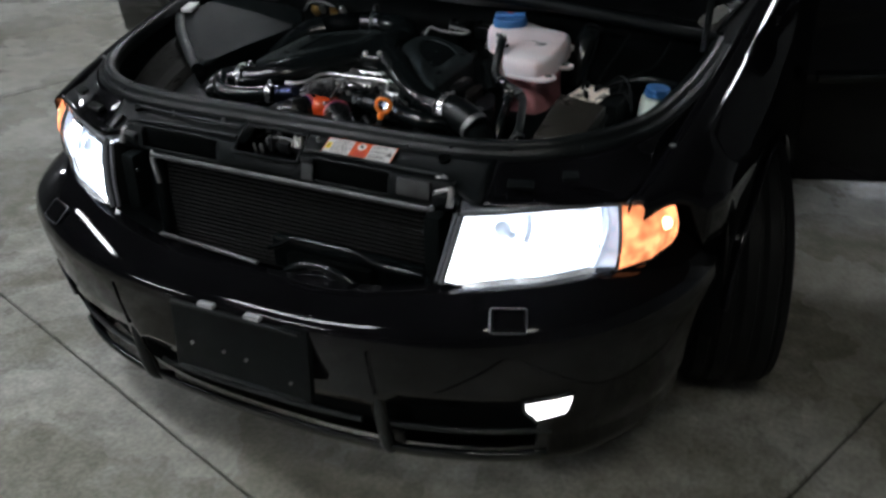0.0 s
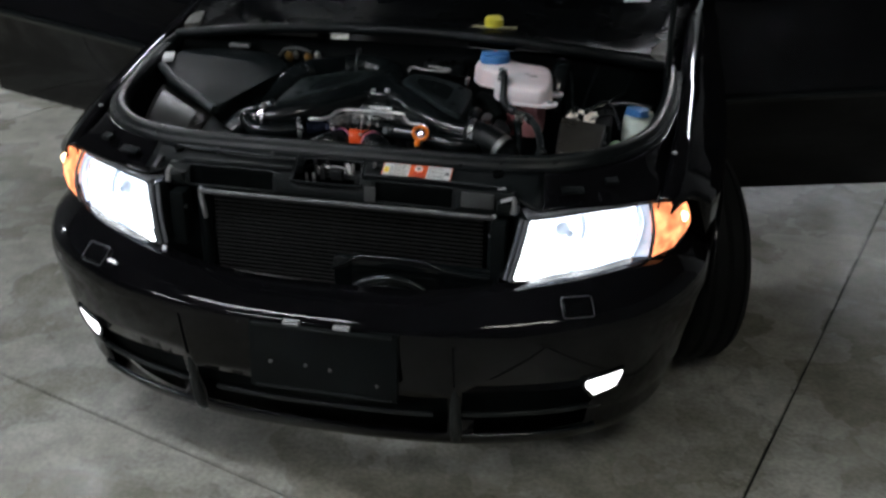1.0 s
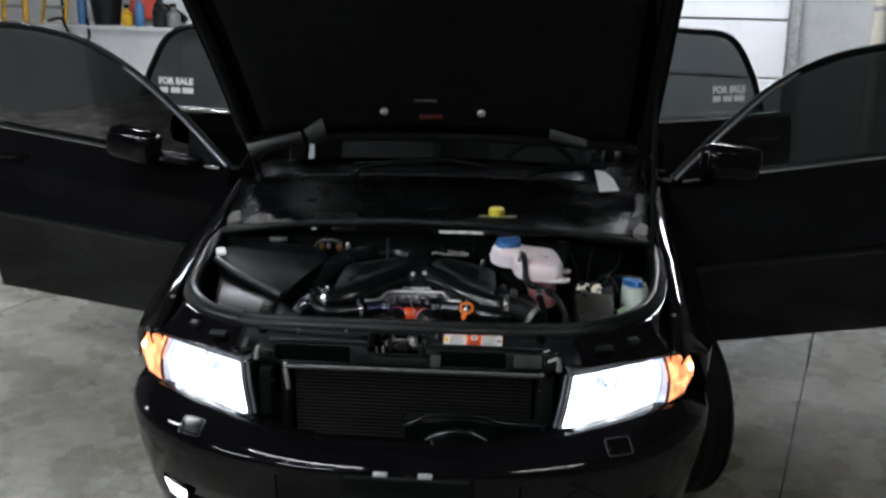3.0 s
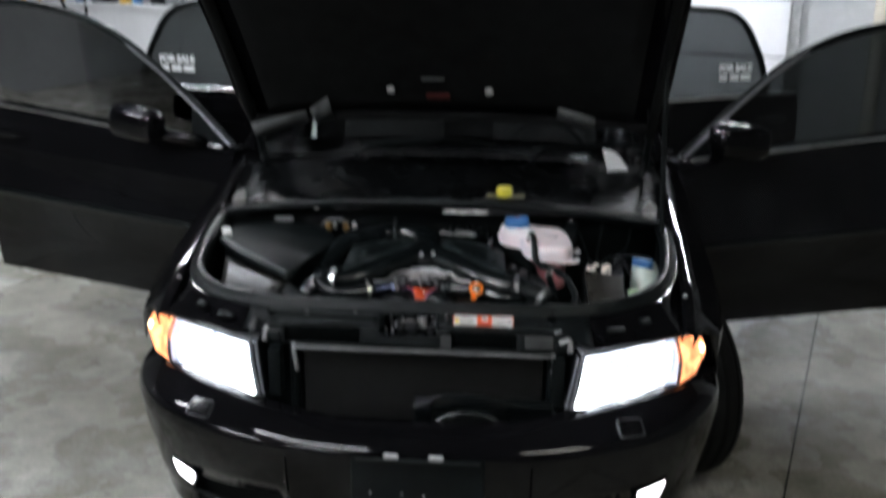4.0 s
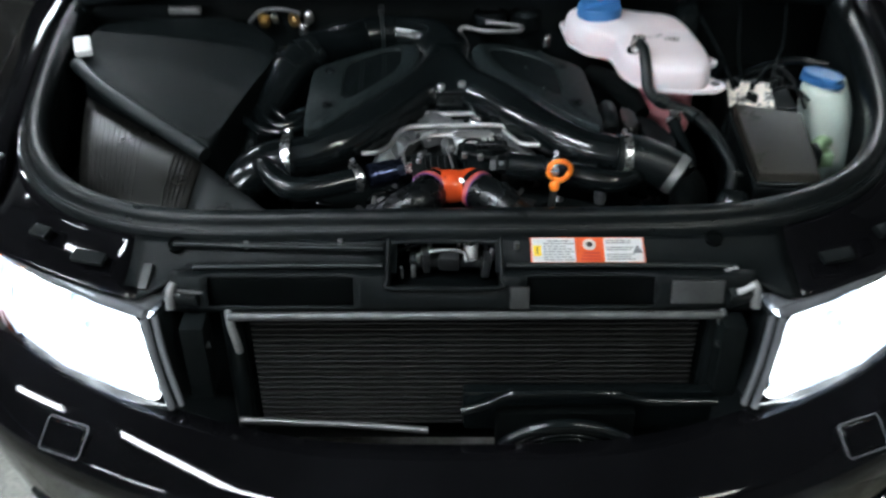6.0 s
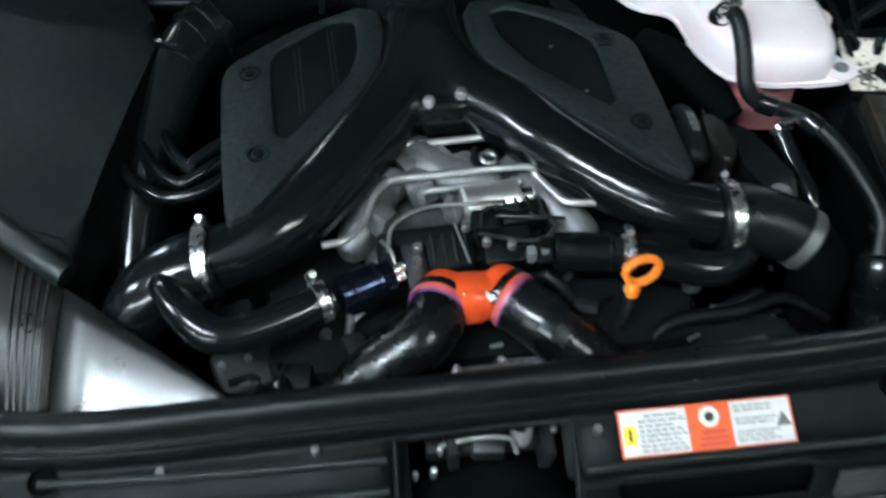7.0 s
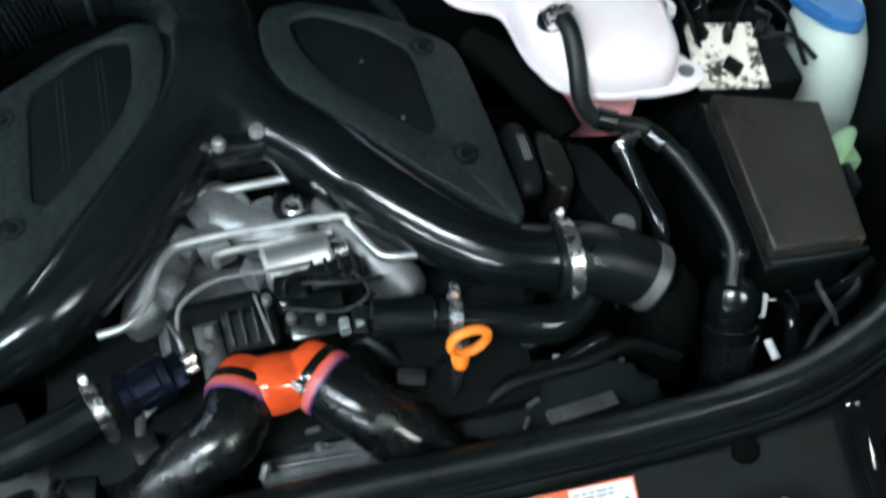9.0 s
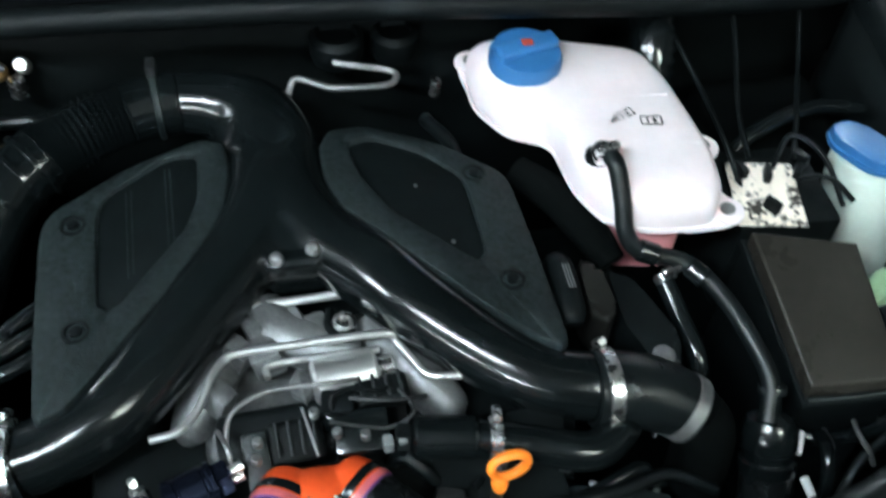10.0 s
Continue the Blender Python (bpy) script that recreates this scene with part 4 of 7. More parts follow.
for s in (-1, 1):
    tube("windscreen_pillar", [(0.775 * s, 1.47, 0.965, 0.03), (0.70 * s, 1.72, 1.17, 0.028), (0.60 * s, 2.08, 1.40, 0.028), (0.575 * s, 2.3, 1.435, 0.026)], PAINT, car, seg=12)
    tube("centre_pillar", [(0.81 * s, 2.56, 0.30, 0.05), (0.80 * s, 2.56, 0.95, 0.045), (0.60 * s, 2.60, 1.43, 0.03)], PAINT, car, seg=12)
    tube("roof_rail", [(0.575 * s, 2.2, 1.425, 0.025), (0.575 * s, 2.7, 1.46, 0.025), (0.56 * s, 3.3, 1.42, 0.028), (0.66 * s, 3.75, 1.18, 0.05), (0.74 * s, 3.95, 1.02, 0.06)], PAINT, car, seg=12)
    tube("sill", [(0.80 * s, 1.50, 0.27, 0.06), (0.81 * s, 2.4, 0.27, 0.06), (0.81 * s, 3.2, 0.27, 0.06)], PAINT, car, seg=12, n=3, squash=0.9)
    rr = []
    for y in [3.15 + 0.055 * k for k in range(25)]:
        d = y - 3.50
        zl = 0.315 + math.sqrt(max(0.0, AR * AR - d * d)) if abs(d) < AR else 0.25
        xo = 0.862 - 0.10 * max(0.0, (y - 3.9) / 0.57) ** 2
        zt = float(np.interp(y, [3.15, 3.5, 4.0, 4.47], [0.98, 1.0, 1.01, 0.97]))
        rr.append([(s * (xo - 0.13), y, zt + 0.01), (s * (xo - 0.07), y, zt), (s * (xo - 0.02), y, zt - 0.06), (s * xo, y, zt - 0.15), (s * xo, y, zl + (zt - 0.15 - zl) * 0.5), (s * (xo - 0.005), y, zl)])
    sheet("rear_fender", rr, PAINT, car, "gloss black rear fender", 0.006, None, 45)
sheet("rear_window", [[(x * (0.54 + 0.14 * v), 3.34 + 0.42 * v + 0.04 * (1 - x * x), 1.40 - 0.36 * v) for x in uu] for v in [k / 6 for k in range(7)]], GLASS_REAR, car, "tinted rear window", 0.005)
sheet("trunk_lid", [[(x * 0.74, 3.76 + q[0], q[1] + 0.02 * (1 - x * x)) for x in uu] for q in ((0, 1.03), (0.3, 1.035), (0.62, 1.02), (0.70, 1.0), (0.73, 0.92), (0.74, 0.65))], PAINT, car, "gloss black trunk lid", 0.01, None, 45)
sheet("rear_bumper", [[(x * 0.80, 4.52 - 0.10 * x ** 4 * 2 + q[0], q[1]) for x in uu] for q in ((-0.06, 0.22), (-0.02, 0.30), (0.0, 0.45), (-0.01, 0.56), (-0.04, 0.64))], PAINT, car, "gloss black rear bumper", 0.01)
rbox("floor_pan", (0, 2.35, 0.22), (1.55, 2.2, 0.06), DARK, car, "", 0.02)
for s in (-1, 1):
    seat = rbox("seat", (0.36 * s, 2.25, 0.48), (0.50, 0.52, 0.18), SEATM, car, "dark upholstered front seat", 0.06, rot=(6, 0, 0), seg=3)
    rbox("backrest", (0.36 * s, 2.58, 0.86), (0.48, 0.14, 0.64), SEATM, seat, "", 0.06, rot=(-16, 0, 0), seg=3)
    rbox("headrest", (0.36 * s, 2.68, 1.26), (0.26, 0.10, 0.16), SEATM, seat, "", 0.045, rot=(-12, 0, 0), seg=3)
rbox("rear_seat", (0, 3.25, 0.66), (1.3, 0.5, 0.6), SEATM, car, "dark upholstered rear bench", 0.1, seg=3)
tube("steering_wheel", flat([(0.36 + 0.18 * math.cos(k / 20 * 2 * math.pi), 1.96 + 0.05 * math.sin(k / 20 * 2 * math.pi), 0.86 + 0.17 * math.sin(k / 20 * 2 * math.pi)) for k in range(21)], 0.014), TRIM, car, seg=10, n=1)
card = slab("dash_card", [(-0.041, -0.044), (0.041, -0.044), (0.026, 0.006), (0.000, 0.036), (-0.037, 0.044)], 0.0, 0.003, STICKER, car, "white card propped up at the foot of the windscreen", 0.0008)
card.matrix_basis = pose(0.595, 1.380, 0.992, 52, 0, 22)


# doors
def door(name, hinge, d, length, belt, top, zb, frontal, sticker, s, label, mirror):
    """A door swung open on its front edge: u runs along it, z up; d is its outward run."""
    h, d = Vector((*hinge, 0)), Vector((*d, 0)).normalized()
    out = Vector((0, -1, 0)) - d * (-d.y)
    out = out.normalized()                      # the outer skin faces the front of the car here

    def at(u, z, o=0.0):
        return h + d * u + Vector((0, 0, z)) + out * o
    bz = lambda u: belt[0] + (belt[1] - belt[0]) * u / length
    prof = [(0.0, 0.0), (0.12, 0.012), (0.25, 0.018), (0.42, 0.02), (0.46, 0.032), (0.50, 0.034), (0.54, 0.026), (0.75, 0.03), (0.92, 0.018), (1.0, 0.0)]
    us = [length * k / 16 for k in range(17)]
    rows = [[at(u, zb + (bz(u) - zb) * f, o) for u in us] for f, o in prof]
    back = [[at(u, zb + (bz(u) - zb) * f, -0.12 if 0.05 < f < 0.95 else -0.08) for u in us] for f, o in prof[::-1]]
    shell = rows + back
    dr = sheet(name, shell + [rows[0]], PAINT, car, label, 0.0, None, 45)
    for u in (0.0, length):
        ring = [at(u, zb + (bz(u) - zb) * f, o) for f, o in prof] + [at(u, zb + (bz(u) - zb) * f, -0.11) for f, o in prof[::-1]]
        obj("door_end", ring, [list(range(len(ring)))], PAINT, dr, smooth=False)
    line = [at(*q, -0.03) for q in top]
    curve = [tuple(q) for q in spline([tuple(q) for q in line], 6)]
    tube("window_frame", flat(curve, 0.016), TRIM, dr, "black window frame", seg=10, n=1)
    if mirror:
        tube("frame_strip", flat([Vector(q) + out * 0.017 for q in curve[:16]], 0.006), LAMP_RIM, dr, "pale metal strip on the window frame", seg=8, n=1)
    # pane
    pane = []
    n = len(curve)
    lo = [at(top[0][0] + (top[-1][0] - top[0][0]) * k / (n - 1), bz(top[0][0] + (top[-1][0] - top[0][0]) * k / (n - 1)) - 0.02, -0.035) for k in range(n)]
    for f in (0, 0.5, 1.0):
        pane.append([lo[k].lerp(Vector(curve[k]), f) for k in range(n)])
    sheet("window", pane, GLASS_DK if mirror else GLASS, dr, "tinted side window")
    # rear trim is thickened to stand in for the reflection on the door shoulder
    tube("belt_trim", flat([at(u, bz(u) + 0.002, 0.004 if mirror else 0.010) for u in (0.05, length * 0.35, length * 0.7, length - 0.02)], 0.007 if mirror else 0.012), CHROME, dr, "bright metal belt trim, widened on rear doors to imitate a shoulder reflection", seg=8, n=3)
    tube("rub_strip", flat([at(u, zb + (bz(u) - zb) * 0.49, 0.04) for u in (0.04, length * 0.5, length - 0.04)], 0.012), GLOSS, dr, seg=8, n=3, squash=1.4)
    hc = at(length - 0.17, bz(length) - 0.12, 0.03)
    tube("door_handle", flat([hc - d * 0.08, hc - d * 0.05 + out * 0.03, hc + d * 0.05 + out * 0.03, hc + d * 0.08], 0.011), PAINT, dr, seg=8)
    rbox("inner_panel", at(length * 0.5, zb + 0.32, -0.135), (length * 0.9, 0.03, 0.5), SEATM, dr, "", 0.012, rot=(0, 0, math.degrees(math.atan2(d.y, d.x))))
    if mirror:
        mu = 0.34 if s < 0 else 0.16
        mc = at(mu, bz(0.2) + 0.085, 0.15)
        rz = math.degrees(math.atan2(d.y, d.x))
        rbox("mirror", mc, (0.22, 0.12, 0.13), PAINT, dr, "gloss black door mirror", 0.056, rot=(0, 6 * s, rz), seg=5)
        tube("mirror_arm", flat([at(0.14, bz(0.1) + 0.01, 0.0), at(0.16, bz(0.1) + 0.03, 0.06), at(mu, bz(0.1) + 0.05, 0.12)], 0.022), PAINT, dr, seg=10)
        tri = [at(0.045, bz(0) + 0.012, 0.006), at(0.20, bz(0.2) + 0.012, 0.006), at(0.20, bz(0) + 0.16, -0.01)]
        tri += [q - out * 0.03 for q in tri]
        obj("mirror_base", tri, [[0, 1, 2], [5, 4, 3], [0, 3, 4, 1], [1, 4, 5, 2], [2, 5, 3, 0]], TRIM, dr, smooth=False)
    if sticker:
        u0, z0, w = sticker
        x = d if s > 0 else -d
        m = Matrix((x.to_4d(), (0, 0, 1, 0), out.to_4d(), (0, 0, 0, 1))).transposed()
        m = Matrix.Translation(at(u0, z0, -0.028)) @ m.to_3x3().to_4x4()
        cu = bpy.data.curves.new("sale_lettering", "FONT")
        cu.body, cu.size, cu.extrude, cu.align_x = "FOR SALE", w * 0.235, 0.0006, "CENTER"
        cu.offset = 0.0030
        tmp = bpy.data.objects.new("tmp_text", cu)
        scene.collection.objects.link(tmp)
        bpy.context.view_layer.update()
        me = bpy.data.meshes.new_from_object(tmp.evaluated_get(bpy.context.evaluated_depsgraph_get()))
        me.name = "sale_lettering"
        bpy.data.objects.remove(tmp)
        me.materials.clear()
        me.materials.append(STICKER)
        me.transform(m)
        st = new("sale_lettering", me)
        st.parent = dr
        tagged(st, "white vinyl sale lettering on the glass")
        for k, (c0, bw) in enumerate(((-0.36, 0.24), (-0.02, 0.28), (0.34, 0.32))):
            c = m @ Vector((c0 * w, -w * 0.16, 0))
            rbox("sale_bar", c, (bw * w, 0.002, w * 0.15), STICKER, dr, "", 0.0, rot=(0, 0, math.degrees(math.atan2(d.y, d.x))))
    return dr


for s, hx, dd, ln in ((1, 0.84, (0.944, 0.33), 1.26), (-1, -0.845, (-0.93, 0.355), 1.33)):
    top = [(0.03, 0.975), (0.22, 1.15 if s > 0 else 1.135), (0.42, 1.31 if s > 0 else 1.28), (0.62, 1.405 if s > 0 else 1.385), (0.85, 1.455), (ln - 0.08, 1.475), (ln - 0.05, 1.30), (ln - 0.03, 1.07)]
    door("front_door", (hx, 1.51), dd, ln, (0.965, 1.055), top, 0.31, True, None, s, "open black front door with tinted window and mirror", True)
for s, hx, hy, dd, sx in ((1, 0.83, 2.62, (0.90, 0.43), 0.535), (-1, -0.86, 2.60, (-0.985, 0.17), 0.635)):
    e = 0.0 if s > 0 else 0.10
    top = [(0.03, 1.06), (0.04, 1.30), (0.06, 1.46), (0.30, 1.465), (0.52 + e, 1.43), (0.66 + e, 1.26), (0.74 + e, 1.07)]
    door("rear_door", (hx, hy), dd, 0.90 + e, (1.04, 1.05), top, 0.31, True, (sx, 1.165, 0.19), s, "open black rear door with white lettering on its window", False)

# ---- engine bay shell ----
SEAL_R = [(0.0, 0.315, 0.793), (0.22, 0.317, 0.793), (0.37, 0.324, 0.794), (0.46, 0.344, 0.796), (0.54, 0.382, 0.80), (0.615, 0.452, 0.805), (0.675, 0.565, 0.812), (0.706, 0.72, 0.832), (0.718, 0.86, 0.852), (0.716, 0.96, 0.864)]
SEAL_L = [(-0.22, 0.312, 0.793), (-0.37, 0.311, 0.794), (-0.47, 0.327, 0.796), (-0.56, 0.368, 0.80), (-0.632, 0.445, 0.805), (-0.682, 0.56, 0.812), (-0.707, 0.72, 0.832), (-0.718, 0.86, 0.852), (-0.716, 0.96, 0.864)]
loop = [tuple(q) for q in spline(SEAL_L[::-1] + SEAL_R, 5)]


def shifted(pts, k, dz):
    out = []
    for i, p in enumerate(pts):
        d = Vector(pts[min(i + 1, len(pts) - 1)]) - Vector(pts[max(i - 1, 0)])
        nrm = Vector((d.y, -d.x, 0)).normalized()
        out.append(tuple(Vector(p) + nrm * k + Vector((0, 0, dz))))
    return out


SEAL_PROFILE = ((-0.019, -0.020), (-0.017, -0.008), (-0.013, 0.001), (-0.007, 0.006), (0.0, 0.008), (0.006, 0.007), (0.0105, 0.003), (0.0125, -0.003), (0.0135, -0.011), (0.0165, -0.0125), (0.0175, -0.009),
                (0.019, -0.0078), (0.0205, -0.0092), (0.0215, -0.0112), (0.0228, -0.0098), (0.0245, -0.009), (0.026, -0.0102), (0.0275, -0.016), (0.029, -0.024))
seal = sheet("bay_seal", [shifted(loop, k, dz) for k, dz in SEAL_PROFILE], RUBBER, car, "black rubber seal with a double lip round the engine bay", 0.0, None, 60)
rear_line = [(-0.712, 0.948, 0.866), (-0.58, 0.945, 0.884), (-0.42, 0.925, 0.906), (-0.20, 0.905, 0.924), (0.04, 0.890, 0.931), (0.25, 0.878, 0.928), (0.45, 0.884, 0.911), (0.60, 0.912, 0.886), (0.708, 0.950, 0.866)]
tube("cowl_seal", flat(rear_line, 0.015), TRIM, seal, seg=12)

# bay walls
inner = [[(p[0], p[1], z) for p in shifted(loop, -0.008, 0)] for z in (0.45, 0.60, 0.70)]
inner.append([(p[0], p[1], p[2] - 0.012) for p in shifted(loop, -0.008, 0)])
sheet("bay_wall", inner, DARK, car, "black inner wall of the engine bay", 0.006)
sheet("firewall", [[(x, 0.995, 0.40), (x, 0.995, 0.6), (x, 0.985, 0.8), (x, 0.99, 0.872)] for x in (-0.72, -0.4, 0, 0.4, 0.72)], DARK, car, "black firewall", 0.01)
rbox("bay_floor", (0, 0.65, 0.40), (1.42, 0.75, 0.03), DARK, car, "", 0.01)
# sheet between the bay seal and the fender, and the lamp ledge
front = lerp_curve([0, 0.37, 0.40, 0.44, 0.50, 0.585, 0.674, 0.742, 0.80], [0.236, 0.236, 0.232, 0.203, 0.222, 0.264, 0.318, 0.358, 0.41])
frontz = lerp_curve([0, 0.37, 0.42, 0.46, 0.66, 0.74, 0.8], [0.748, 0.748, 0.732, 0.724, 0.724, 0.722, 0.715])
outer = shifted(loop, 0.0295, -0.021)
nv = 9
cols2 = []
xs = [p[0] for p in outer]
for p in outer:
    ax, sg = abs(p[0]), (1 if p[0] >= 0 else -1)
    if p[1] < 0.46:
        t = (ax / 0.62)
        fx = ax if ax < 0.4 else 0.4 + (ax - 0.4) / (0.665 - 0.4) * (0.715 - 0.4)
        e = Vector((sg * fx, front(fx), frontz(fx)))
    else:
        yy = max(p[1], 0.34 + (p[1] - 0.46) * 1.1)
        e = Vector((sg * fin(yy), yy, ft(yy) - 0.028))
    q = Vector(p)
    cols2.append([q.lerp(e, f) + Vector((0, 0, -0.006 * math.sin(math.pi * f))) for f in [k / nv for k in range(nv + 1)]])
rows3 = [[c[k] for c in cols2] for k in range(nv + 1)]


def latch_hole(i, j):
    x = (rows3[i][j].x + rows3[i][j + 1].x) / 2
    return -0.100 < x < 0.050 and i >= 1


def middle_cell(i, j):
    return abs(rows3[i][j].x + rows3[i][j + 1].x) / 2 < 0.455


carrier = sheet("lock_carrier", rows3, TRIM, car, "matt black plastic front panel above the radiator", 0.004, lambda i, j: latch_hole(i, j) or not middle_cell(i, j), 30)
for s in (-1, 1):
    sheet("wing_panel", rows3, PAINT, car, "gloss black painted inner wing panel", 0.004, lambda i, j: middle_cell(i, j) or rows3[i][j].x * s < 0, 30)
# front face with two air openings
xs2 = [-0.40 + 0.8 * k / 64 for k in range(65)]
face = [[(x, y, z) for x in xs2] for y, z in ((0.236, 0.752), (0.226, 0.748), (0.219, 0.738), (0.214, 0.708), (0.214, 0.700))]


def duct_hole(i, j):
    x = (xs2[j] + xs2[j + 1]) / 2
    if -0.100 < x < 0.050:
        return i < 2
    return i in (1, 2) and (-0.345 < x < -0.155 or 0.092 < x < 0.268)


sheet("carrier_face", face, TRIM, carrier, "", 0.004, duct_hole, 30)
# solid near-black blocks put the shade of the air openings into colour
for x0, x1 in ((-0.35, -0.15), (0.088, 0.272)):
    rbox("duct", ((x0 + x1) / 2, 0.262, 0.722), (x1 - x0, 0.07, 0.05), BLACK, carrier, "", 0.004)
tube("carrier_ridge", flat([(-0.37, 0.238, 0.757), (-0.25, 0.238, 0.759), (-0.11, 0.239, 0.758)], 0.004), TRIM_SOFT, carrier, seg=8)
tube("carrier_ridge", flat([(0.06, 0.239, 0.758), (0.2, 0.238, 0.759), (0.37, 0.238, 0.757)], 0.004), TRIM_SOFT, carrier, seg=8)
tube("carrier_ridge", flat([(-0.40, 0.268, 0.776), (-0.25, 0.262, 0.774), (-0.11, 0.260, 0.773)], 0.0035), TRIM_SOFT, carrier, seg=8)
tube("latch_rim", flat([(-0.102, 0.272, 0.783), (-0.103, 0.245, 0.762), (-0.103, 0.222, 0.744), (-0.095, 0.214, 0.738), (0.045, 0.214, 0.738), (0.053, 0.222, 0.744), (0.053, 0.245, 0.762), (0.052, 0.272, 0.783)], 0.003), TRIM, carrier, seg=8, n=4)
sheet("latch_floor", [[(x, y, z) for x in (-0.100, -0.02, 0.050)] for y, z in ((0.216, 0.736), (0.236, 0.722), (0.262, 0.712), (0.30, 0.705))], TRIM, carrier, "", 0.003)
# near-black back plate carries the shade of the latch recess
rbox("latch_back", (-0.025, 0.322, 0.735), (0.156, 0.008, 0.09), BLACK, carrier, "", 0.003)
latch = rbox("hood_latch", (-0.022, 0.294, 0.732), (0.105, 0.030, 0.014), CAST_DK, carrier, "black and dull metal hood latch with a coil spring", 0.003)
tube("latch_spring", flat([(0.012 + 0.0095 * math.cos(k * 0.6), 0.287 + 0.0095 * math.sin(k * 0.6), 0.736 + 0.00042 * k) for k in range(64)], 0.0013), SATIN, latch, "coiled steel spring", seg=6, n=1)
rod("spring_pin", (0.012, 0.287, 0.73), (0.012, 0.287, 0.767), 0.004, CAST_DK, latch, seg=10)
for x0, y0, z0, r in ((-0.086, 0.262, 0.738, 0.003), (-0.069, 0.263, 0.739, 0.0034), (-0.062, 0.278, 0.748, 0.003), (-0.046, 0.300, 0.757, 0.0036), (-0.078, 0.304, 0.758, 0.004), (0.042, 0.286, 0.752, 0.0035), (0.034, 0.302, 0.760, 0.003), (-0.004, 0.302, 0.758, 0.003)):
    lathe("latch_pin", [(r, -0.022), (r, 0.0), (r * 0.7, r * 0.5), (r * 0.3, r * 0.6)], pose(x0, y0, z0, 15, 0, 0), SATIN, latch, seg=10)
rbox("latch_plate", (-0.052, 0.284, 0.738), (0.010, 0.030, 0.030), CAST_DK, latch, "", 0.002, rot=(0, 0, 8))
rbox("latch_plate", (-0.018, 0.282, 0.736), (0.030, 0.020, 0.026), CAST_DK, latch, "", 0.004, rot=(10, 0, -6))
rbox("latch_plate", (0.034, 0.278, 0.732), (0.012, 0.028, 0.030), CAST_DK, latch, "", 0.003, rot=(0, 8, 0))
tube("latch_lever", flat([(-0.062, 0.281, 0.748), (-0.03, 0.283, 0.753), (0.0, 0.280, 0.752), (0.006, 0.270, 0.742)], 0.0028), DULL, latch, "dull steel lever", seg=8)
tube("latch_cable", flat([(-0.098, 0.292, 0.742), (-0.07, 0.296, 0.752), (-0.03, 0.304, 0.756), (0.048, 0.300, 0.750)], 0.003), TRIM, latch, seg=8)
# solid black discs on the panel stand in for two shaded holes
for x0, y0 in ((-0.398, 0.272), (0.352, 0.284)):
    lathe("hole_shade_disc", [(0.0115, -0.004), (0.0125, 0.002), (0.0105, 0.0025), (0.0098, 0.0005)], between((x0, y0, 0.7715), (x0, y0 - 0.008, 0.7915)), BLACK, carrier, seg=20)
for x0, y0 in ((-0.30, 0.270), (-0.17, 0.276), (0.075, 0.268)):
    rod("carrier_screw", (x0, y0, 0.766), (x0, y0 - 0.001, 0.7775), 0.004, DULL, carrier, seg=8)
for s in (-1, 1):
    rbox("lamp_bracket", (0.385 * s, 0.225, 0.72), (0.05, 0.03, 0.035), TRIM_SOFT, carrier, "", 0.006, rot=(20, 0, 10 * s))
    rbox("lamp_stay", (0.372 * s, 0.205, 0.63), (0.035, 0.05, 0.13), DARK, carrier, "", 0.008)
    tube("stay_tab", flat([(0.35 * s, 0.19, 0.66), (0.375 * s, 0.185, 0.655), (0.385 * s, 0.19, 0.62)], 0.005), TRIM_SOFT, carrier, seg=8)
    rbox("lamp_tab", (0.52 * s, 0.262, 0.757), (0.05, 0.02, 0.008), TRIM, carrier, "", 0.003, rot=(20, 0, 16 * s))
    rbox("lamp_tab", (0.60 * s, 0.31, 0.768), (0.03, 0.02, 0.010), TRIM, carrier, "", 0.003, rot=(20, 0, 26 * s))
    tube("weld_clip", flat([(0.395 * s, 0.222, 0.742), (0.40 * s, 0.214, 0.733), (0.40 * s, 0.205, 0.71)], 0.007), DULL, carrier, seg=8)
tube("clip_ring", flat([(0.366 + 0.010 * math.cos(a) + 0.003 * math.sin(a), 0.238 + 0.004 * math.cos(a), 0.742 + 0.013 * math.sin(a)) for a in [2 * math.pi * k / 14 for k in range(15)]], 0.0042), CLIP, carrier, "bright bent metal clip", seg=8, n=1)
tube("pale_tab", flat([(0.372, 0.204, 0.738), (0.382, 0.206, 0.741), (0.394, 0.212, 0.744)], 0.0042), CLIP, carrier, "pale metal tab", seg=8, n=3)
tube("pale_tab", flat([(-0.388, 0.206, 0.741), (-0.372, 0.204, 0.740), (-0.352, 0.204, 0.738)], 0.0030), DUSTY, carrier, "", seg=8, n=3)
rbox("pale_bracket", (-0.436, 0.234, 0.744), (0.014, 0.040, 0.008), DUSTY, carrier, "dusty pale plastic bracket", 0.003, rot=(28, 0, -8))
rbox("pale_plate", (0.078, 0.2135, 0.722), (0.026, 0.006, 0.034), DUSTY, carrier, "dusty grey plate beside the latch", 0.002, rot=(-12, 0, 0))
rbox("face_panel", (0.320, 0.2125, 0.732), (0.072, 0.006, 0.034), DUSTY, carrier, "dusty grey panel beside the air opening", 0.003, rot=(-12, 0, 0))


# warning label on the carrier
LN = Vector((0, -0.392, 0.92))


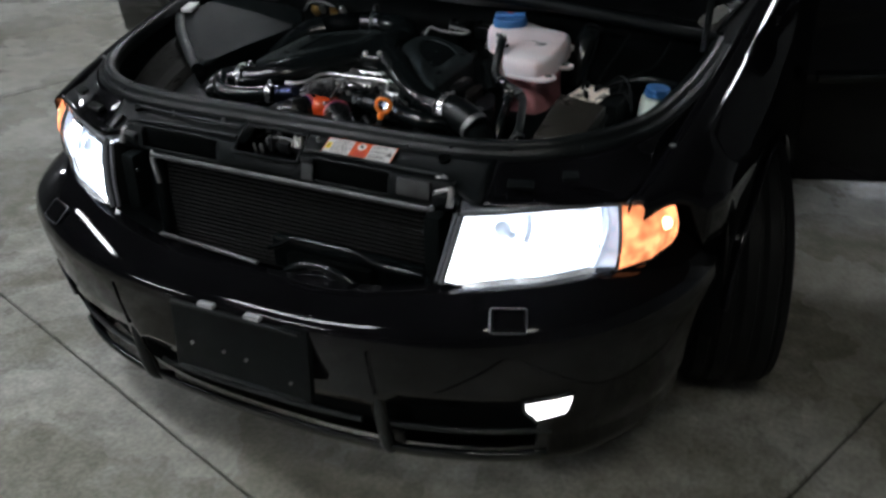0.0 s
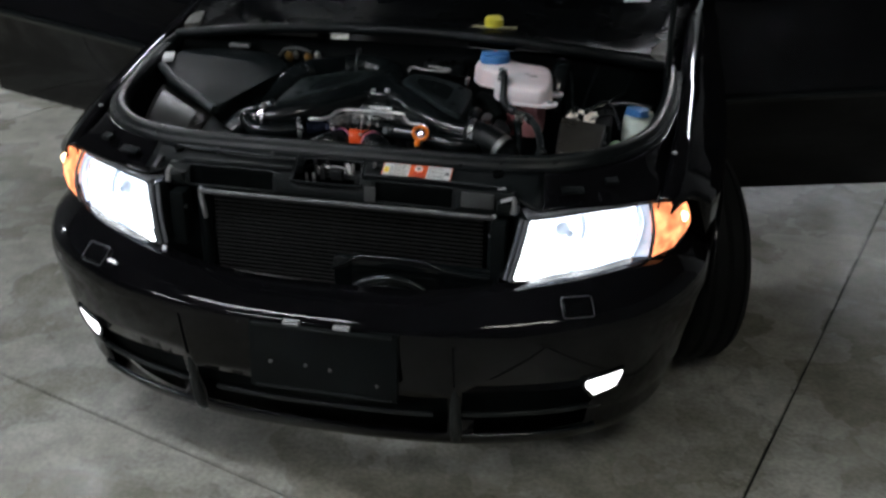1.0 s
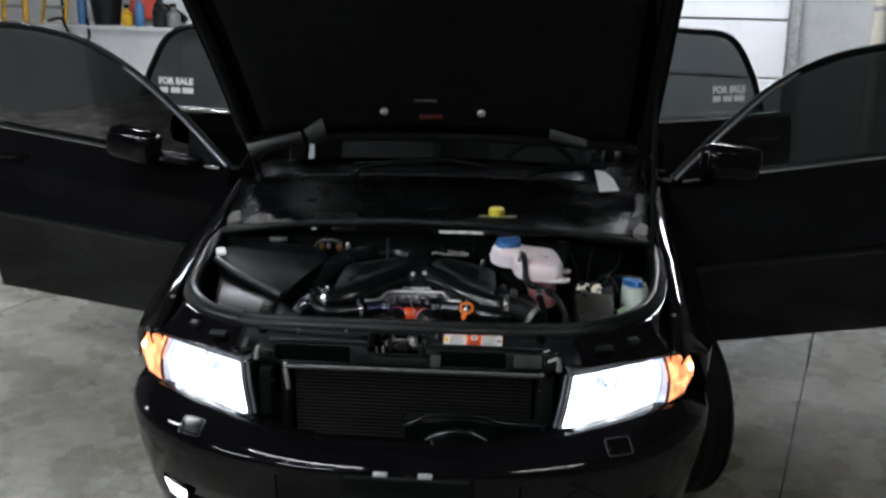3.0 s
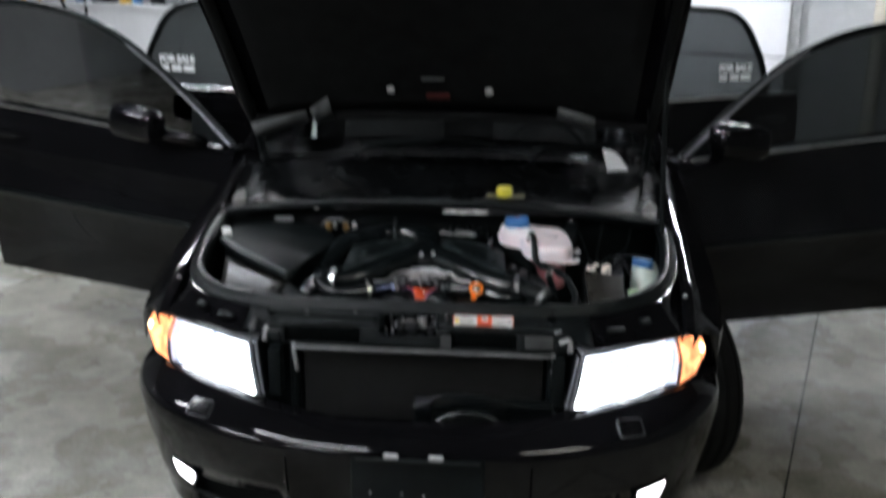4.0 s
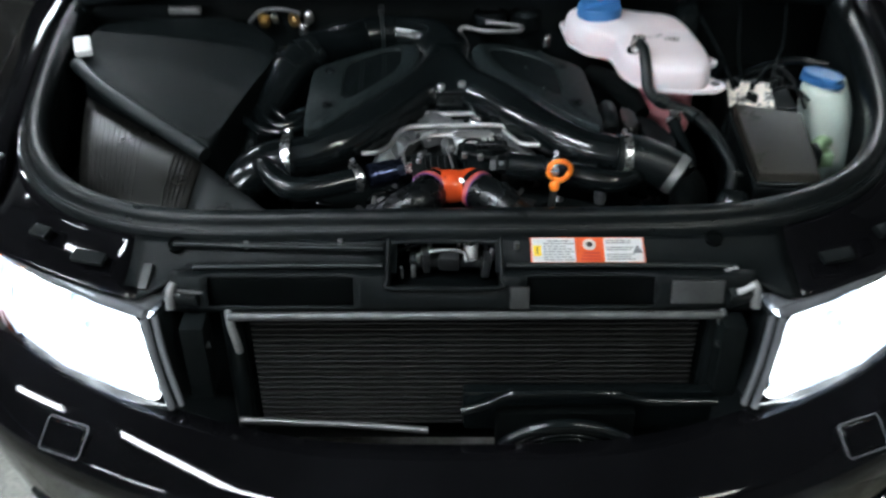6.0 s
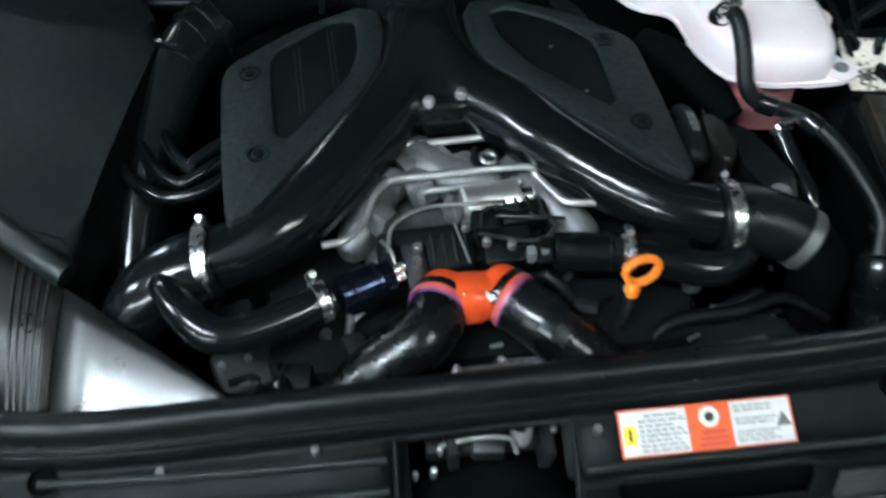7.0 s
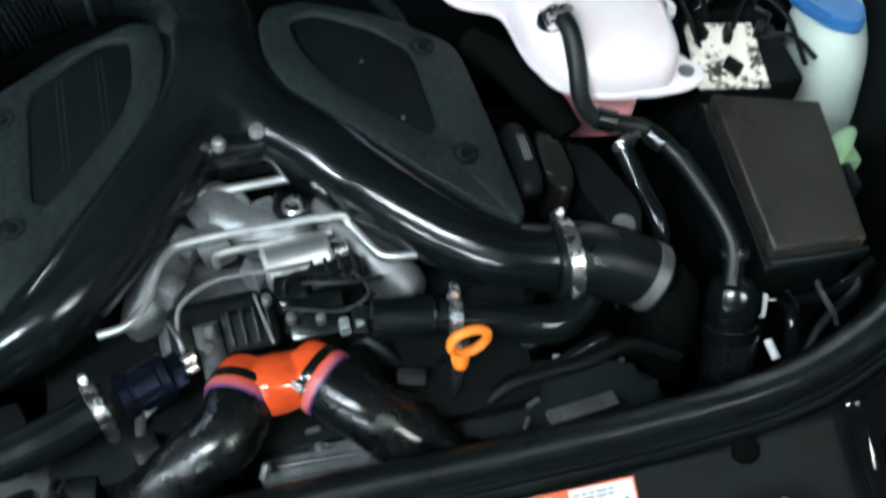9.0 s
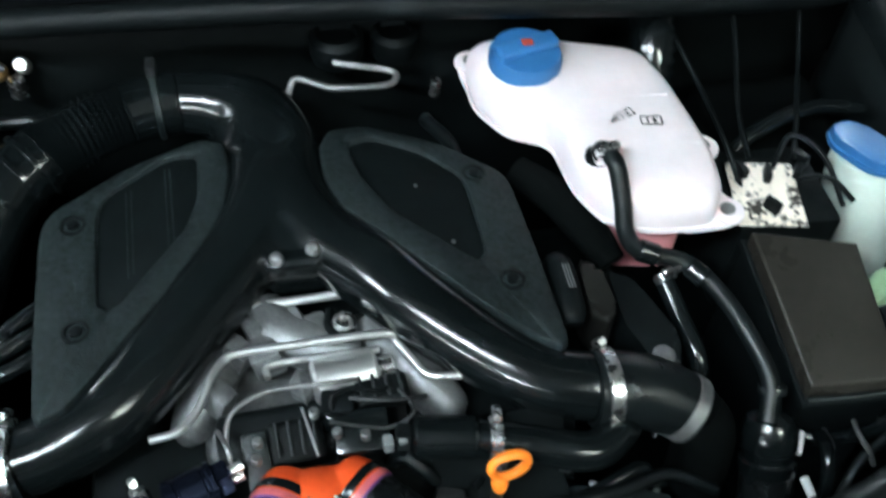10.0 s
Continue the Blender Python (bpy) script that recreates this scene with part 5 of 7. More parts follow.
def label_quad(name, x0, x1, v0, v1, h, material, parent, text=""):
    def pt(x, v):
        y = 0.2405 + 0.0435 * v
        z = 0.7525 + 0.0185 * v
        return Vector((x, y, z)) + LN * (0.004 + h)
    q = [pt(x0, v0), pt(x1, v0), pt(x1, v1), pt(x0, v1)]
    low = [p - LN * 0.0006 for p in q]
    return obj(name, q + low, [[0, 1, 2, 3], [7, 6, 5, 4], [0, 4, 5, 1], [1, 5, 6, 2], [2, 6, 7, 3], [3, 7, 4, 0]], material, parent, text, smooth=False)


lab = label_quad("warning_label", 0.094, 0.252, 0.12, 1.0, 0.0, ORANGE_L, carrier, "white and orange warning sticker with small print")
label_quad("label_field", 0.096, 0.156, 0.15, 0.97, 0.0007, WHITE_L, lab)
label_quad("label_field", 0.196, 0.250, 0.15, 0.97, 0.0007, WHITE_L, lab)
label_quad("label_square", 0.098, 0.109, 0.35, 0.70, 0.0013, YELLOW_L, lab)
label_quad("label_bolt", 0.1025, 0.1045, 0.42, 0.64, 0.0019, BLACK_TXT, lab)
rngp = random.Random(11)


def print_row(x0, x1, v, h):
    """A row of unreadable words as short bars."""
    x = x0
    while x < x1 - 0.003:
        w = min(rngp.uniform(0.004, 0.010), x1 - x)
        label_quad("print_word", x, x + w, v, v + h, 0.0013, GREY_TXT, lab)
        x += w + 0.0016


for k in range(8):
    print_row(0.112 + (0.006 if k == 7 else 0.0), 0.154 - 0.003 * (k % 3), 0.20 + 0.092 * k, 0.034)
for k, v in enumerate((0.22, 0.30, 0.38, 0.54, 0.62, 0.78, 0.86)):
    print_row(0.199, 0.238 - 0.005 * (k % 2), v, 0.032)
for k in range(3):
    label_quad("print_line", 0.163 + 0.002 * k, 0.190, 0.20 + 0.11 * k, 0.26 + 0.11 * k, 0.0013, RED_PLASTIC, lab)
lc = Vector((0.176, 0.2405 + 0.0435 * 0.74, 0.7525 + 0.0185 * 0.74)) + LN * 0.0046
mm = between(lc, lc + LN)
lathe("label_disc", [(0.0092, 0), (0.0092, 0.0006), (0.004, 0.0008)], mm, WHITE_L, lab, seg=24)
lathe("label_sign", [(0.0045, 0), (0.0045, 0.0012), (0.002, 0.0014)], mm, BLACK_TXT, lab, seg=8)
tri = [lc + Vector((0.059, -0.013, -0.0055)), lc + Vector((0.073, -0.013, -0.0055)), lc + Vector((0.066, -0.001, -0.0004))]
tri = [p + LN * 0.0013 for p in tri]
obj("label_triangle", tri + [p - LN * 0.0006 for p in tri], [[0, 1, 2], [5, 4, 3], [0, 3, 4, 1], [1, 4, 5, 2], [2, 5, 3, 0]], GREY_TXT, lab, smooth=False)

# ---- condenser in front of the radiator ----
RX0, RX1, RY = -0.325, 0.358, 0.222
rad = thing("radiator", ((RX0 + RX1) / 2, RY + 0.02, 0.46), "black finned radiator behind the front opening", "radiator")
# core kept near-black so the gaps between fins look shaded
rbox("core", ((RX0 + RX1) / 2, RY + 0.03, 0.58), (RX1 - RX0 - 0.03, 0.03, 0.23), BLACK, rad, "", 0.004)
fin_me = None
for k in range(22):
    z = 0.476 + 0.0101 * k
    if fin_me is None:
        f0 = rbox("fin", ((RX0 + RX1) / 2, RY + 0.004, 0), (RX1 - RX0 - 0.05, 0.006, 0.0034), FIN, rad, "", 0.0012)
        fin_me = f0.data
        f0.location = (0, 0, z)
    else:
        f1 = new("fin", fin_me)
        f1.parent, f1.matrix_parent_inverse = rad, f0.matrix_parent_inverse
        f1.location = (0, 0, z)
tube("top_tank", flat([(RX0, RY - 0.013, 0.6935), (0.0, RY - 0.013, 0.6945), (RX1, RY - 0.013, 0.6955)], 0.006), CAST_MID, rad, "dull metal top rail", seg=12, n=2)
for x0 in (RX0, RX1):
    tube("end_clip", flat([(x0, RY - 0.006, 0.702), (x0 + 0.002, RY - 0.014, 0.68), (x0 + 0.006, RY - 0.014, 0.655), (x0 + 0.008, RY - 0.010, 0.628)], 0.0062), GALV, rad, "bright metal end clip", seg=10)
    rod("side_tank", (x0, RY + 0.004, 0.47), (x0, RY + 0.004, 0.70), 0.014, TRIM, rad)
# pipework low in front of the condenser
tube("lower_pipe", flat([(-0.33, RY - 0.02, 0.502), (-0.15, RY - 0.03, 0.50), (-0.05, RY - 0.04, 0.50)], 0.005), DULL, rad, seg=8)
tube("shroud_edge", flat([(0.0, 0.165, 0.556), (0.035, 0.16, 0.574), (0.062, 0.158, 0.592), (0.09, 0.158, 0.596), (0.20, 0.158, 0.596), (0.235, 0.16, 0.586), (0.27, 0.162, 0.577), (0.36, 0.165, 0.573)], 0.006), GLOSS, rad, "black glossy air guide rim", seg=10)
hc = (0.147, 0.150, 0.484)
for r, w in ((0.105, 0.009), (0.088, 0.0045), (0.075, 0.0045), (0.062, 0.0045), (0.049, 0.004)):
    tube("horn_ring", flat([(hc[0] + r * math.cos(a), hc[1] - 0.02 + 0.10 * (0.105 - r), hc[2] + 0.75 * r * math.sin(a)) for a in [math.pi * k / 16 for k in range(17)]], w), GLOSS, rad, "black ringed horn below the radiator", seg=10, n=1)
rbox("horn_back", (0.147, 0.165, 0.515), (0.20, 0.02, 0.09), BLACK, rad, "", 0.01)
rbox("shroud", (0.18, 0.185, 0.545), (0.36, 0.02, 0.075), GLOSS, rad, "", 0.008)

# ---- engine ----
engine = thing("engine", (0, 0.55, 0.42), "black and aluminium engine with a wide Y-shaped intake pipe", "engine")
rbox("engine_block", (0, 0.60, 0.60), (0.44, 0.44, 0.26), DARK, engine, "", 0.03)
CX = -0.024
L = [(CX - 0.004, 0.83, 0.792, 0.042), (CX - 0.006, 0.79, 0.802, 0.046), (CX - 0.010, 0.735, 0.806, 0.046), (CX - 0.036, 0.680, 0.805, 0.041), (-0.098, 0.628, 0.802, 0.040), (-0.147, 0.563, 0.799, 0.037), (-0.186, 0.521, 0.794, 0.035), (-0.232, 0.497, 0.786, 0.033), (-0.275, 0.487, 0.782, 0.033)]
R = [(CX + 0.004, 0.83, 0.792, 0.042), (CX + 0.008, 0.79, 0.802, 0.046), (CX + 0.010, 0.735, 0.806, 0.046), (CX + 0.038, 0.684, 0.805, 0.041), (0.064, 0.632, 0.804, 0.039), (0.094, 0.592, 0.803, 0.037), (0.153, 0.532, 0.797, 0.0335), (0.200, 0.501, 0.790, 0.033), (0.252, 0.487, 0.786, 0.033)]
v1, f1_ = tube_data(L, 28, 7)
v2, f2_ = tube_data(R, 28, 7)
v3, f3_ = tube_data([(CX - 0.004, 0.885, 0.762, 0.040), (CX - 0.004, 0.862, 0.784, 0.054), (CX - 0.004, 0.82, 0.797, 0.062), (CX, 0.765, 0.800, 0.063), (CX + 0.002, 0.715, 0.800, 0.060), (CX + 0.006, 0.675, 0.801, 0.052), (CX + 0.008, 0.652, 0.800, 0.042), (CX + 0.009, 0.640, 0.797, 0.034)], 36, 6, squash=0.68)
v4, f4_ = tube_data([(CX + 0.004, 0.76, 0.795, 0.050), (CX + 0.002, 0.815, 0.803, 0.051), (CX - 0.016, 0.858, 0.811, 0.046), (CX - 0.052, 0.878, 0.819, 0.039), (CX - 0.092, 0.884, 0.823, 0.034), (CX - 0.105, 0.884, 0.824, 0.0335)], 28, 7)
vy, fy_ = [], []
for vq, fq in ((v1, f1_), (v2, f2_), (v3, f3_), (v4, f4_)):
    fy_ += [[i + len(vy) for i in q] for q in fq]
    vy += vq
ypipe = obj("intake_pipe", vy, fy_, GLOSS, engine, "gloss black Y-shaped intake pipe", True, 60)
blend(ypipe, 0.004, 14)
for x0, y0, z0 in ((-0.031, 0.644, 0.832), (0.004, 0.650, 0.834)):
    lathe("crotch_bolt", [(0.0068, -0.010), (0.0068, 0.0), (0.0055, 0.003), (0.003, 0.0042)], Matrix.Translation((x0, y0, z0)), SATIN, engine, seg=16)
rbox("crotch_web", (-0.014, 0.655, 0.805), (0.060, 0.04, 0.050), GLOSS, engine, "", 0.012, seg=3)

# engine covers
CL = [(-0.243, 0.497), (-0.249, 0.579), (-0.253, 0.728), (-0.166, 0.786), (-0.097, 0.811), (-0.072, 0.803), (-0.068, 0.762), (-0.077, 0.701), (-0.124, 0.627), (-0.214, 0.509)]
CR = [(0.023, 0.786), (0.034, 0.808), (0.074, 0.812), (0.150, 0.782), (0.214, 0.730), (0.221, 0.618), (0.225, 0.520), (0.215, 0.510), (0.180, 0.538), (0.036, 0.698), (0.023, 0.738)]
IL = [(-0.195, 0.612), (-0.199, 0.740), (-0.130, 0.790), (-0.100, 0.788), (-0.100, 0.731), (-0.113, 0.690), (-0.172, 0.612), (-0.184, 0.603)]
IR = [(0.052, 0.785), (0.076, 0.794), (0.130, 0.768), (0.167, 0.728), (0.170, 0.628), (0.160, 0.616), (0.089, 0.684), (0.060, 0.738)]
tl = lambda x, y: -0.06 * max(0.0, -x - 0.10)
tr = lambda x, y: -0.06 * max(0.0, x - 0.06)
cov_l = tray_cover("engine_cover", rounded(CL, 4, 0.22), rounded(IL, 4, 0.22), 0.79, 0.836, 0.0045, COVER, engine, "grained black engine cover with a sunk field", tl)
cov_r = tray_cover("engine_cover", rounded(CR, 4, 0.22), rounded(IR, 4, 0.22), 0.79, 0.836, 0.0045, COVER, engine, "grained black engine cover with a sunk field", tr)
slab("cover_inset", [(c[0] + (x - c[0]) * 0.97, c[1] + (y - c[1]) * 0.97) for c in ((-0.149, 0.70),) for x, y in rounded(IL, 4, 0.22)], 0.826, 0.8326, COVER_DK, cov_l, "darker sunk field", 0.0006, tl)
slab("cover_inset", [(c[0] + (x - c[0]) * 0.97, c[1] + (y - c[1]) * 0.97) for c in ((0.11, 0.71),) for x, y in rounded(IR, 4, 0.22)], 0.826, 0.8326, COVER_DK, cov_r, "darker sunk field", 0.0006, tr)
for x0, y0, y1 in ((-0.1285, 0.678, 0.775), (-0.1335, 0.672, 0.775), (-0.166, 0.645, 0.752), (-0.171, 0.640, 0.750)):
    tube("cover_groove", flat([(x0 + 0.004, y0, 0.8325 + tl(x0, y0)), (x0, y1, 0.8325 + tl(x0, y1))], 0.0009), COVER, cov_l, seg=6, n=1)
for par, tt, pts in ((cov_l, tl, ((-0.211, 0.585), (-0.220, 0.712))), (cov_r, tr, ((0.187, 0.591), (0.178, 0.732)))):
    for x0, y0 in pts:
        z0 = 0.836 + tt(x0, y0)
        lathe("cover_bolt", [(0.0125, -0.002), (0.0125, 0.0010), (0.0095, 0.0012), (0.008, -0.0015), (0.006, -0.001), (0.0055, 0.0025), (0.0025, 0.003)], Matrix.Translation((x0, y0, z0)), TRIM, par, seg=20)
for x0, y0, par, tt in ((-0.147, 0.640, cov_l, tl), (0.115, 0.722, cov_r, tr), (0.140, 0.645, cov_r, tr)):
    lathe("cover_pip", [(0.0022, -0.001), (0.0022, 0.0006), (0.001, 0.0012)], Matrix.Translation((x0, y0, 0.8326 + tt(x0, y0))), DULL, par, seg=10)


def clamp(c, d, r, parent, w=0.013, screw=None, name="hose_clamp"):
    """A worm-drive band round a hose at c along d, with its screw."""
    c, d = Vector(c), Vector(d).normalized()
    b = lathe(name, [(r, 0), (r + 0.0018, 0.001), (r + 0.0018, w - 0.001), (r, w)], between(c - d * w / 2, c + d * w / 2), STEEL, parent, "bright steel hose clamp", seg=32)
    s = Vector(screw or (0, 0, 1)).normalized()
    s = (s - d * s.dot(d)).normalized()
    t = d.cross(s)
    q = c + s * (r + 0.006)
    rod("clamp_screw", q - t * 0.011, q + t * 0.011, 0.0044, STEEL, b, seg=8)
    return b


# right hand hose after the intake pipe
tube("boost_hose", [(0.243, 0.486, 0.787, 0.036), (0.280, 0.483, 0.784, 0.0355), (0.312, 0.474, 0.776, 0.034), (0.340, 0.461, 0.764, 0.0315)], RUBBER, engine, "black rubber boost hose", seg=24)
clamp((0.256, 0.486, 0.786), (1, 0, -0.03), 0.0365, engine, 0.014, (-0.1, 0.9, 0.5))
lathe("hose_band", [(0.0315, 0), (0.0335, 0.001), (0.0335, 0.013), (0.0315, 0.014)], between((0.326, 0.468, 0.771), (0.344, 0.459, 0.762)), DULL, engine, "dull grey metal band", seg=32)
tube("boost_pipe", [(0.338, 0.462, 0.765, 0.029), (0.354, 0.450, 0.735, 0.030), (0.358, 0.435, 0.63, 0.030)], BLACK, engine, seg=20)
# left hand hose
tube("boost_hose", [(-0.262, 0.487, 0.782, 0.037), (-0.298, 0.478, 0.777, 0.0372), (-0.328, 0.464, 0.762, 0.035), (-0.350, 0.450, 0.728, 0.032), (-0.36, 0.44, 0.66, 0.030)], GLOSS, engine, "black boost hose", seg=24)
clamp((-0.268, 0.488, 0.783), (1, 0, 0.05), 0.0375, engine, 0.014, (0, 0.8, 0.7))
lathe("pipe_bolt", [(0.006, -0.004), (0.006, 0.004), (0.004, 0.006)], Matrix.Translation((-0.345, 0.462, 0.778)), DULL, engine, seg=12)
# breather hoses with dark blue fittings
tube("breather_hose", [(-0.318, 0.480, 0.775, 0.013), (-0.302, 0.446, 0.798, 0.0145), (-0.285, 0.420, 0.796, 0.017), (-0.258, 0.398, 0.786, 0.018), (-0.215, 0.404, 0.782, 0.018), (-0.148, 0.430, 0.784, 0.018)], GLOSS, engine, "gloss black breather hose", seg=20)
clamp((-0.158, 0.428, 0.784), (1, 0.4, 0), 0.0195, engine, 0.012, (-0.3, 0.8, 0.6))
bv = between((-0.141, 0.430, 0.785), (-0.101, 0.444, 0.787))
lathe("blue_valve", [(0.016, 0.0), (0.0195, 0.002), (0.0195, 0.010), (0.018, 0.011), (0.018, 0.013), (0.0195, 0.014), (0.0195, 0.034), (0.018, 0.035), (0.018, 0.038), (0.0195, 0.039), (0.0195, 0.043), (0.014, 0.044)], bv, BLUE_AN, engine, "dark blue anodised valve", seg=24)
rod("blue_nut", (-0.101, 0.444, 0.787), (-0.088, 0.449, 0.788), 0.0165, BLUE_AN, engine, "dark blue anodised hexagon nut", seg=6, chamfer=0.1)
for k in range(2):
    rod("blue_stub", (-0.088, 0.449 - 0.006 * k, 0.792 - 0.006 * k), (-0.076, 0.454 - 0.006 * k, 0.793 - 0.006 * k), 0.0045, STEEL, engine, seg=10)
rod("black_valve", (0.072, 0.462, 0.786), (0.128, 0.453, 0.786), 0.020, GLOSS, engine, "gloss black valve", seg=24)
rod("black_nut", (0.056, 0.465, 0.786), (0.072, 0.462, 0.786), 0.014, TRIM, engine, seg=6)
clamp((0.144, 0.449, 0.785), (1, -0.15, 0), 0.0195, engine, 0.012, (0, 0.6, 0.9))
tube("breather_hose", [(0.128, 0.453, 0.785, 0.018), (0.18, 0.441, 0.780, 0.018), (0.228, 0.430, 0.776, 0.018), (0.262, 0.448, 0.772, 0.017), (0.28, 0.47, 0.75, 0.015)], GLOSS, engine, "gloss black breather hose", seg=20)
bracket = rbox("hose_bracket", (0.204, 0.467, 0.757), (0.042, 0.034, 0.016), TRIM, engine, "small black bracket with a bolt", 0.003, rot=(0, 0, -12))
rod("bracket_bolt", (0.204, 0.460, 0.764), (0.204, 0.460, 0.769), 0.006, TRIM_SOFT, bracket, seg=6)
rbox("pipe_bracket", (0.185, 0.462, 0.770), (0.05, 0.03, 0.03), TRIM, engine, "", 0.004)

# orange coupling and the pipes into it
LEFT_AXIS, RIGHT_AXIS = Vector((-0.438, -0.891, 0.10)).normalized(), Vector((0.68, -0.73, -0.03)).normalized()
LEFT_END, RIGHT_END = Vector((-0.048, 0.416, 0.770)), Vector((0.026, 0.418, 0.768))
v, f = [], []
arms = [[(*(c - d * back), r) for back, r in ((0.037, 0.015), (0.031, 0.0245), (0.020, 0.0285), (0.012, 0.0292), (0.0, 0.0292))] for c, d in ((LEFT_END, LEFT_AXIS), (RIGHT_END, RIGHT_AXIS))]
for q in arms + [[(-0.042, 0.428, 0.768, 0.022), (-0.018, 0.4245, 0.7715, 0.0265), (0.014, 0.430, 0.768, 0.022)]]:
    a, b = tube_data(q, 28, 7)
    f += [[i + len(v) for i in t] for t in b]
    v += a
coup = obj("silicone_coupling", v, f, ORANGE_S, engine, "glossy orange silicone coupling", True, 70)
blend(coup, 0.002, 6)


def hoop(name, c, d, r, w, material, label=""):
    """A flattened band round the end of the coupling."""
    return tube(name, [(*(c + d * (w * (k - 1))), r * (1.0 if k == 1 else 0.985)) for k in range(3)], material, coup, label, seg=36, n=3)


for c, d, ear in ((LEFT_END, LEFT_AXIS, (0.8, 0.1, 0.6)), (RIGHT_END, RIGHT_AXIS, (-0.75, -0.2, 0.65))):
    hoop("coupling_clamp", c - d * 0.0105, d, 0.0306, 0.0040, GLOSS, "black band clamp")
    hoop("coupling_rim", c - d * 0.001, d, 0.0303, 0.0034, PINK_S, "faded pink coupling rim")
    hoop("coupling_liner", c + d * 0.0028, d, 0.0296, 0.0016, PURPLE_S, "dark purple coupling liner")
    w = (Vector(ear) - d * Vector(ear).dot(d)).normalized()
    for back, big in ((0.008, 0.0045), (0.014, 0.0036)):
        rod("clamp_ear", c - d * back + w * 0.0285, c - d * back + w * 0.0345, big, STEEL, coup, seg=8)
tube("throttle_pipe", [(*(LEFT_END - LEFT_AXIS * 0.010), 0.0286), (-0.0605, 0.389, 0.771, 0.0286), (-0.085, 0.376, 0.762, 0.029), (-0.121, 0.362, 0.742, 0.0285), (-0.170, 0.350, 0.702, 0.026), (-0.245, 0.335, 0.645, 0.022)], PIPE, engine, "gloss black boost pipe", seg=28, n=8)
tube("throttle_pipe", [(*(RIGHT_END - RIGHT_AXIS * 0.010), 0.0286), (0.0396, 0.403, 0.7675, 0.0286), (0.056, 0.388, 0.763, 0.029), (0.086, 0.364, 0.744, 0.0295), (0.115, 0.340, 0.715, 0.029), (0.14, 0.318, 0.67, 0.028)], PIPE, engine, "gloss black boost pipe", seg=28, n=8)
pump = rbox("pump_housing", (-0.235, 0.415, 0.690), (0.075, 0.05, 0.045), CAST_DK, engine, "grimy dark pump housing", 0.010, rot=(10, 0, 14), seg=3)
for k in range(3):
    rod("pump_bolt", (-0.262 + 0.026 * k, 0.412 + 0.006 * k, 0.712), (-0.262 + 0.026 * k, 0.411 + 0.006 * k, 0.718), 0.0042, DULL, pump, seg=6)
clip = rbox("hose_clip", (-0.120, 0.445, 0.742), (0.030, 0.011, 0.005), CLIP, engine, "pale zinc hose clip", 0.0015, rot=(12, -6, 38))
rbox("clip_ear", (-0.129, 0.444, 0.746), (0.009, 0.010, 0.008), CLIP, clip, "", 0.0015, rot=(12, -6, 38))
tube("vacuum_hose", flat([(-0.27, 0.475, 0.72), (-0.235, 0.452, 0.728), (-0.195, 0.437, 0.722), (-0.165, 0.42, 0.70)], 0.006), GLOSS, engine, "thin gloss black vacuum hose", seg=10)

# cast parts in the vee
rng = random.Random(4)
rbox("inlet_casting", (-0.018, 0.560, 0.715), (0.19, 0.15, 0.07), CAST_MID, engine, "grey cast aluminium inlet", 0.02, seg=3)
tube("runner", [(-0.085, 0.60, 0.762, 0.024), (-0.105, 0.555, 0.760, 0.023), (-0.122, 0.525, 0.748, 0.020), (-0.127, 0.515, 0.741, 0.014), (-0.129, 0.510, 0.737, 0.004)], ALU, engine, "cast aluminium runner", seg=16)
tube("runner", [(0.05, 0.60, 0.764, 0.025), (0.082, 0.55, 0.762, 0.024), (0.112, 0.515, 0.748, 0.022), (0.120, 0.505, 0.741, 0.015), (0.123, 0.500, 0.737, 0.004)], ALU, engine, "cast aluminium runner", seg=16)
tube("runner", [(-0.05, 0.625, 0.772, 0.024), (-0.03, 0.59, 0.776, 0.024), (0.02, 0.57, 0.772, 0.022), (0.032, 0.566, 0.768, 0.015), (0.036, 0.564, 0.766, 0.004)], ALU, engine, "cast aluminium runner", seg=16)
for x0, y0, s0 in ((-0.055, 0.600, 0.024), (-0.02, 0.605, 0.02), (-0.075, 0.575, 0.022), (0.0, 0.59, 0.026), (-0.05, 0.572, 0.03), (-0.095, 0.53, 0.022)):
    rbox("casting_boss", (x0, y0, 0.778), (s0, s0 * 1.2, 0.03), ALU, engine, "", 0.006, rot=(rng.uniform(-15, 15), rng.uniform(-15, 15), rng.uniform(0, 60)))
tube("fuel_pipe", flat([(-0.154, 0.489, 0.792), (-0.130, 0.494, 0.792), (-0.112, 0.514, 0.792), (-0.099, 0.540, 0.800), (-0.086, 0.558, 0.800), (-0.070, 0.563, 0.800), (-0.022, 0.565, 0.800), (0.060, 0.566, 0.800), (0.072, 0.560, 0.792), (0.084, 0.538, 0.792), (0.096, 0.520, 0.792), (0.125, 0.515, 0.792)], 0.0037), SATIN, engine, "bright bent steel fuel pipe", seg=12)
tube("fuel_pipe", flat([(-0.050, 0.540, 0.788), (-0.046, 0.553, 0.788), (0.0, 0.556, 0.788), (0.055, 0.557, 0.788)], 0.0034), SATIN, engine, "bright steel fuel pipe", seg=10)
tube("fuel_rail", flat([(-0.062, 0.620, 0.792), (0.032, 0.623, 0.792)], 0.0045), SATIN, engine, "bright steel cross pipe", seg=10, n=2)
lathe("banjo_bolt", [(0.012, -0.02), (0.012, 0.0), (0.009, 0.004), (0.005, 0.004), (0.004, 0.002)], Matrix.Translation((0.026, 0.586, 0.798)), STEEL, engine, "steel bolt with a round head", seg=20)
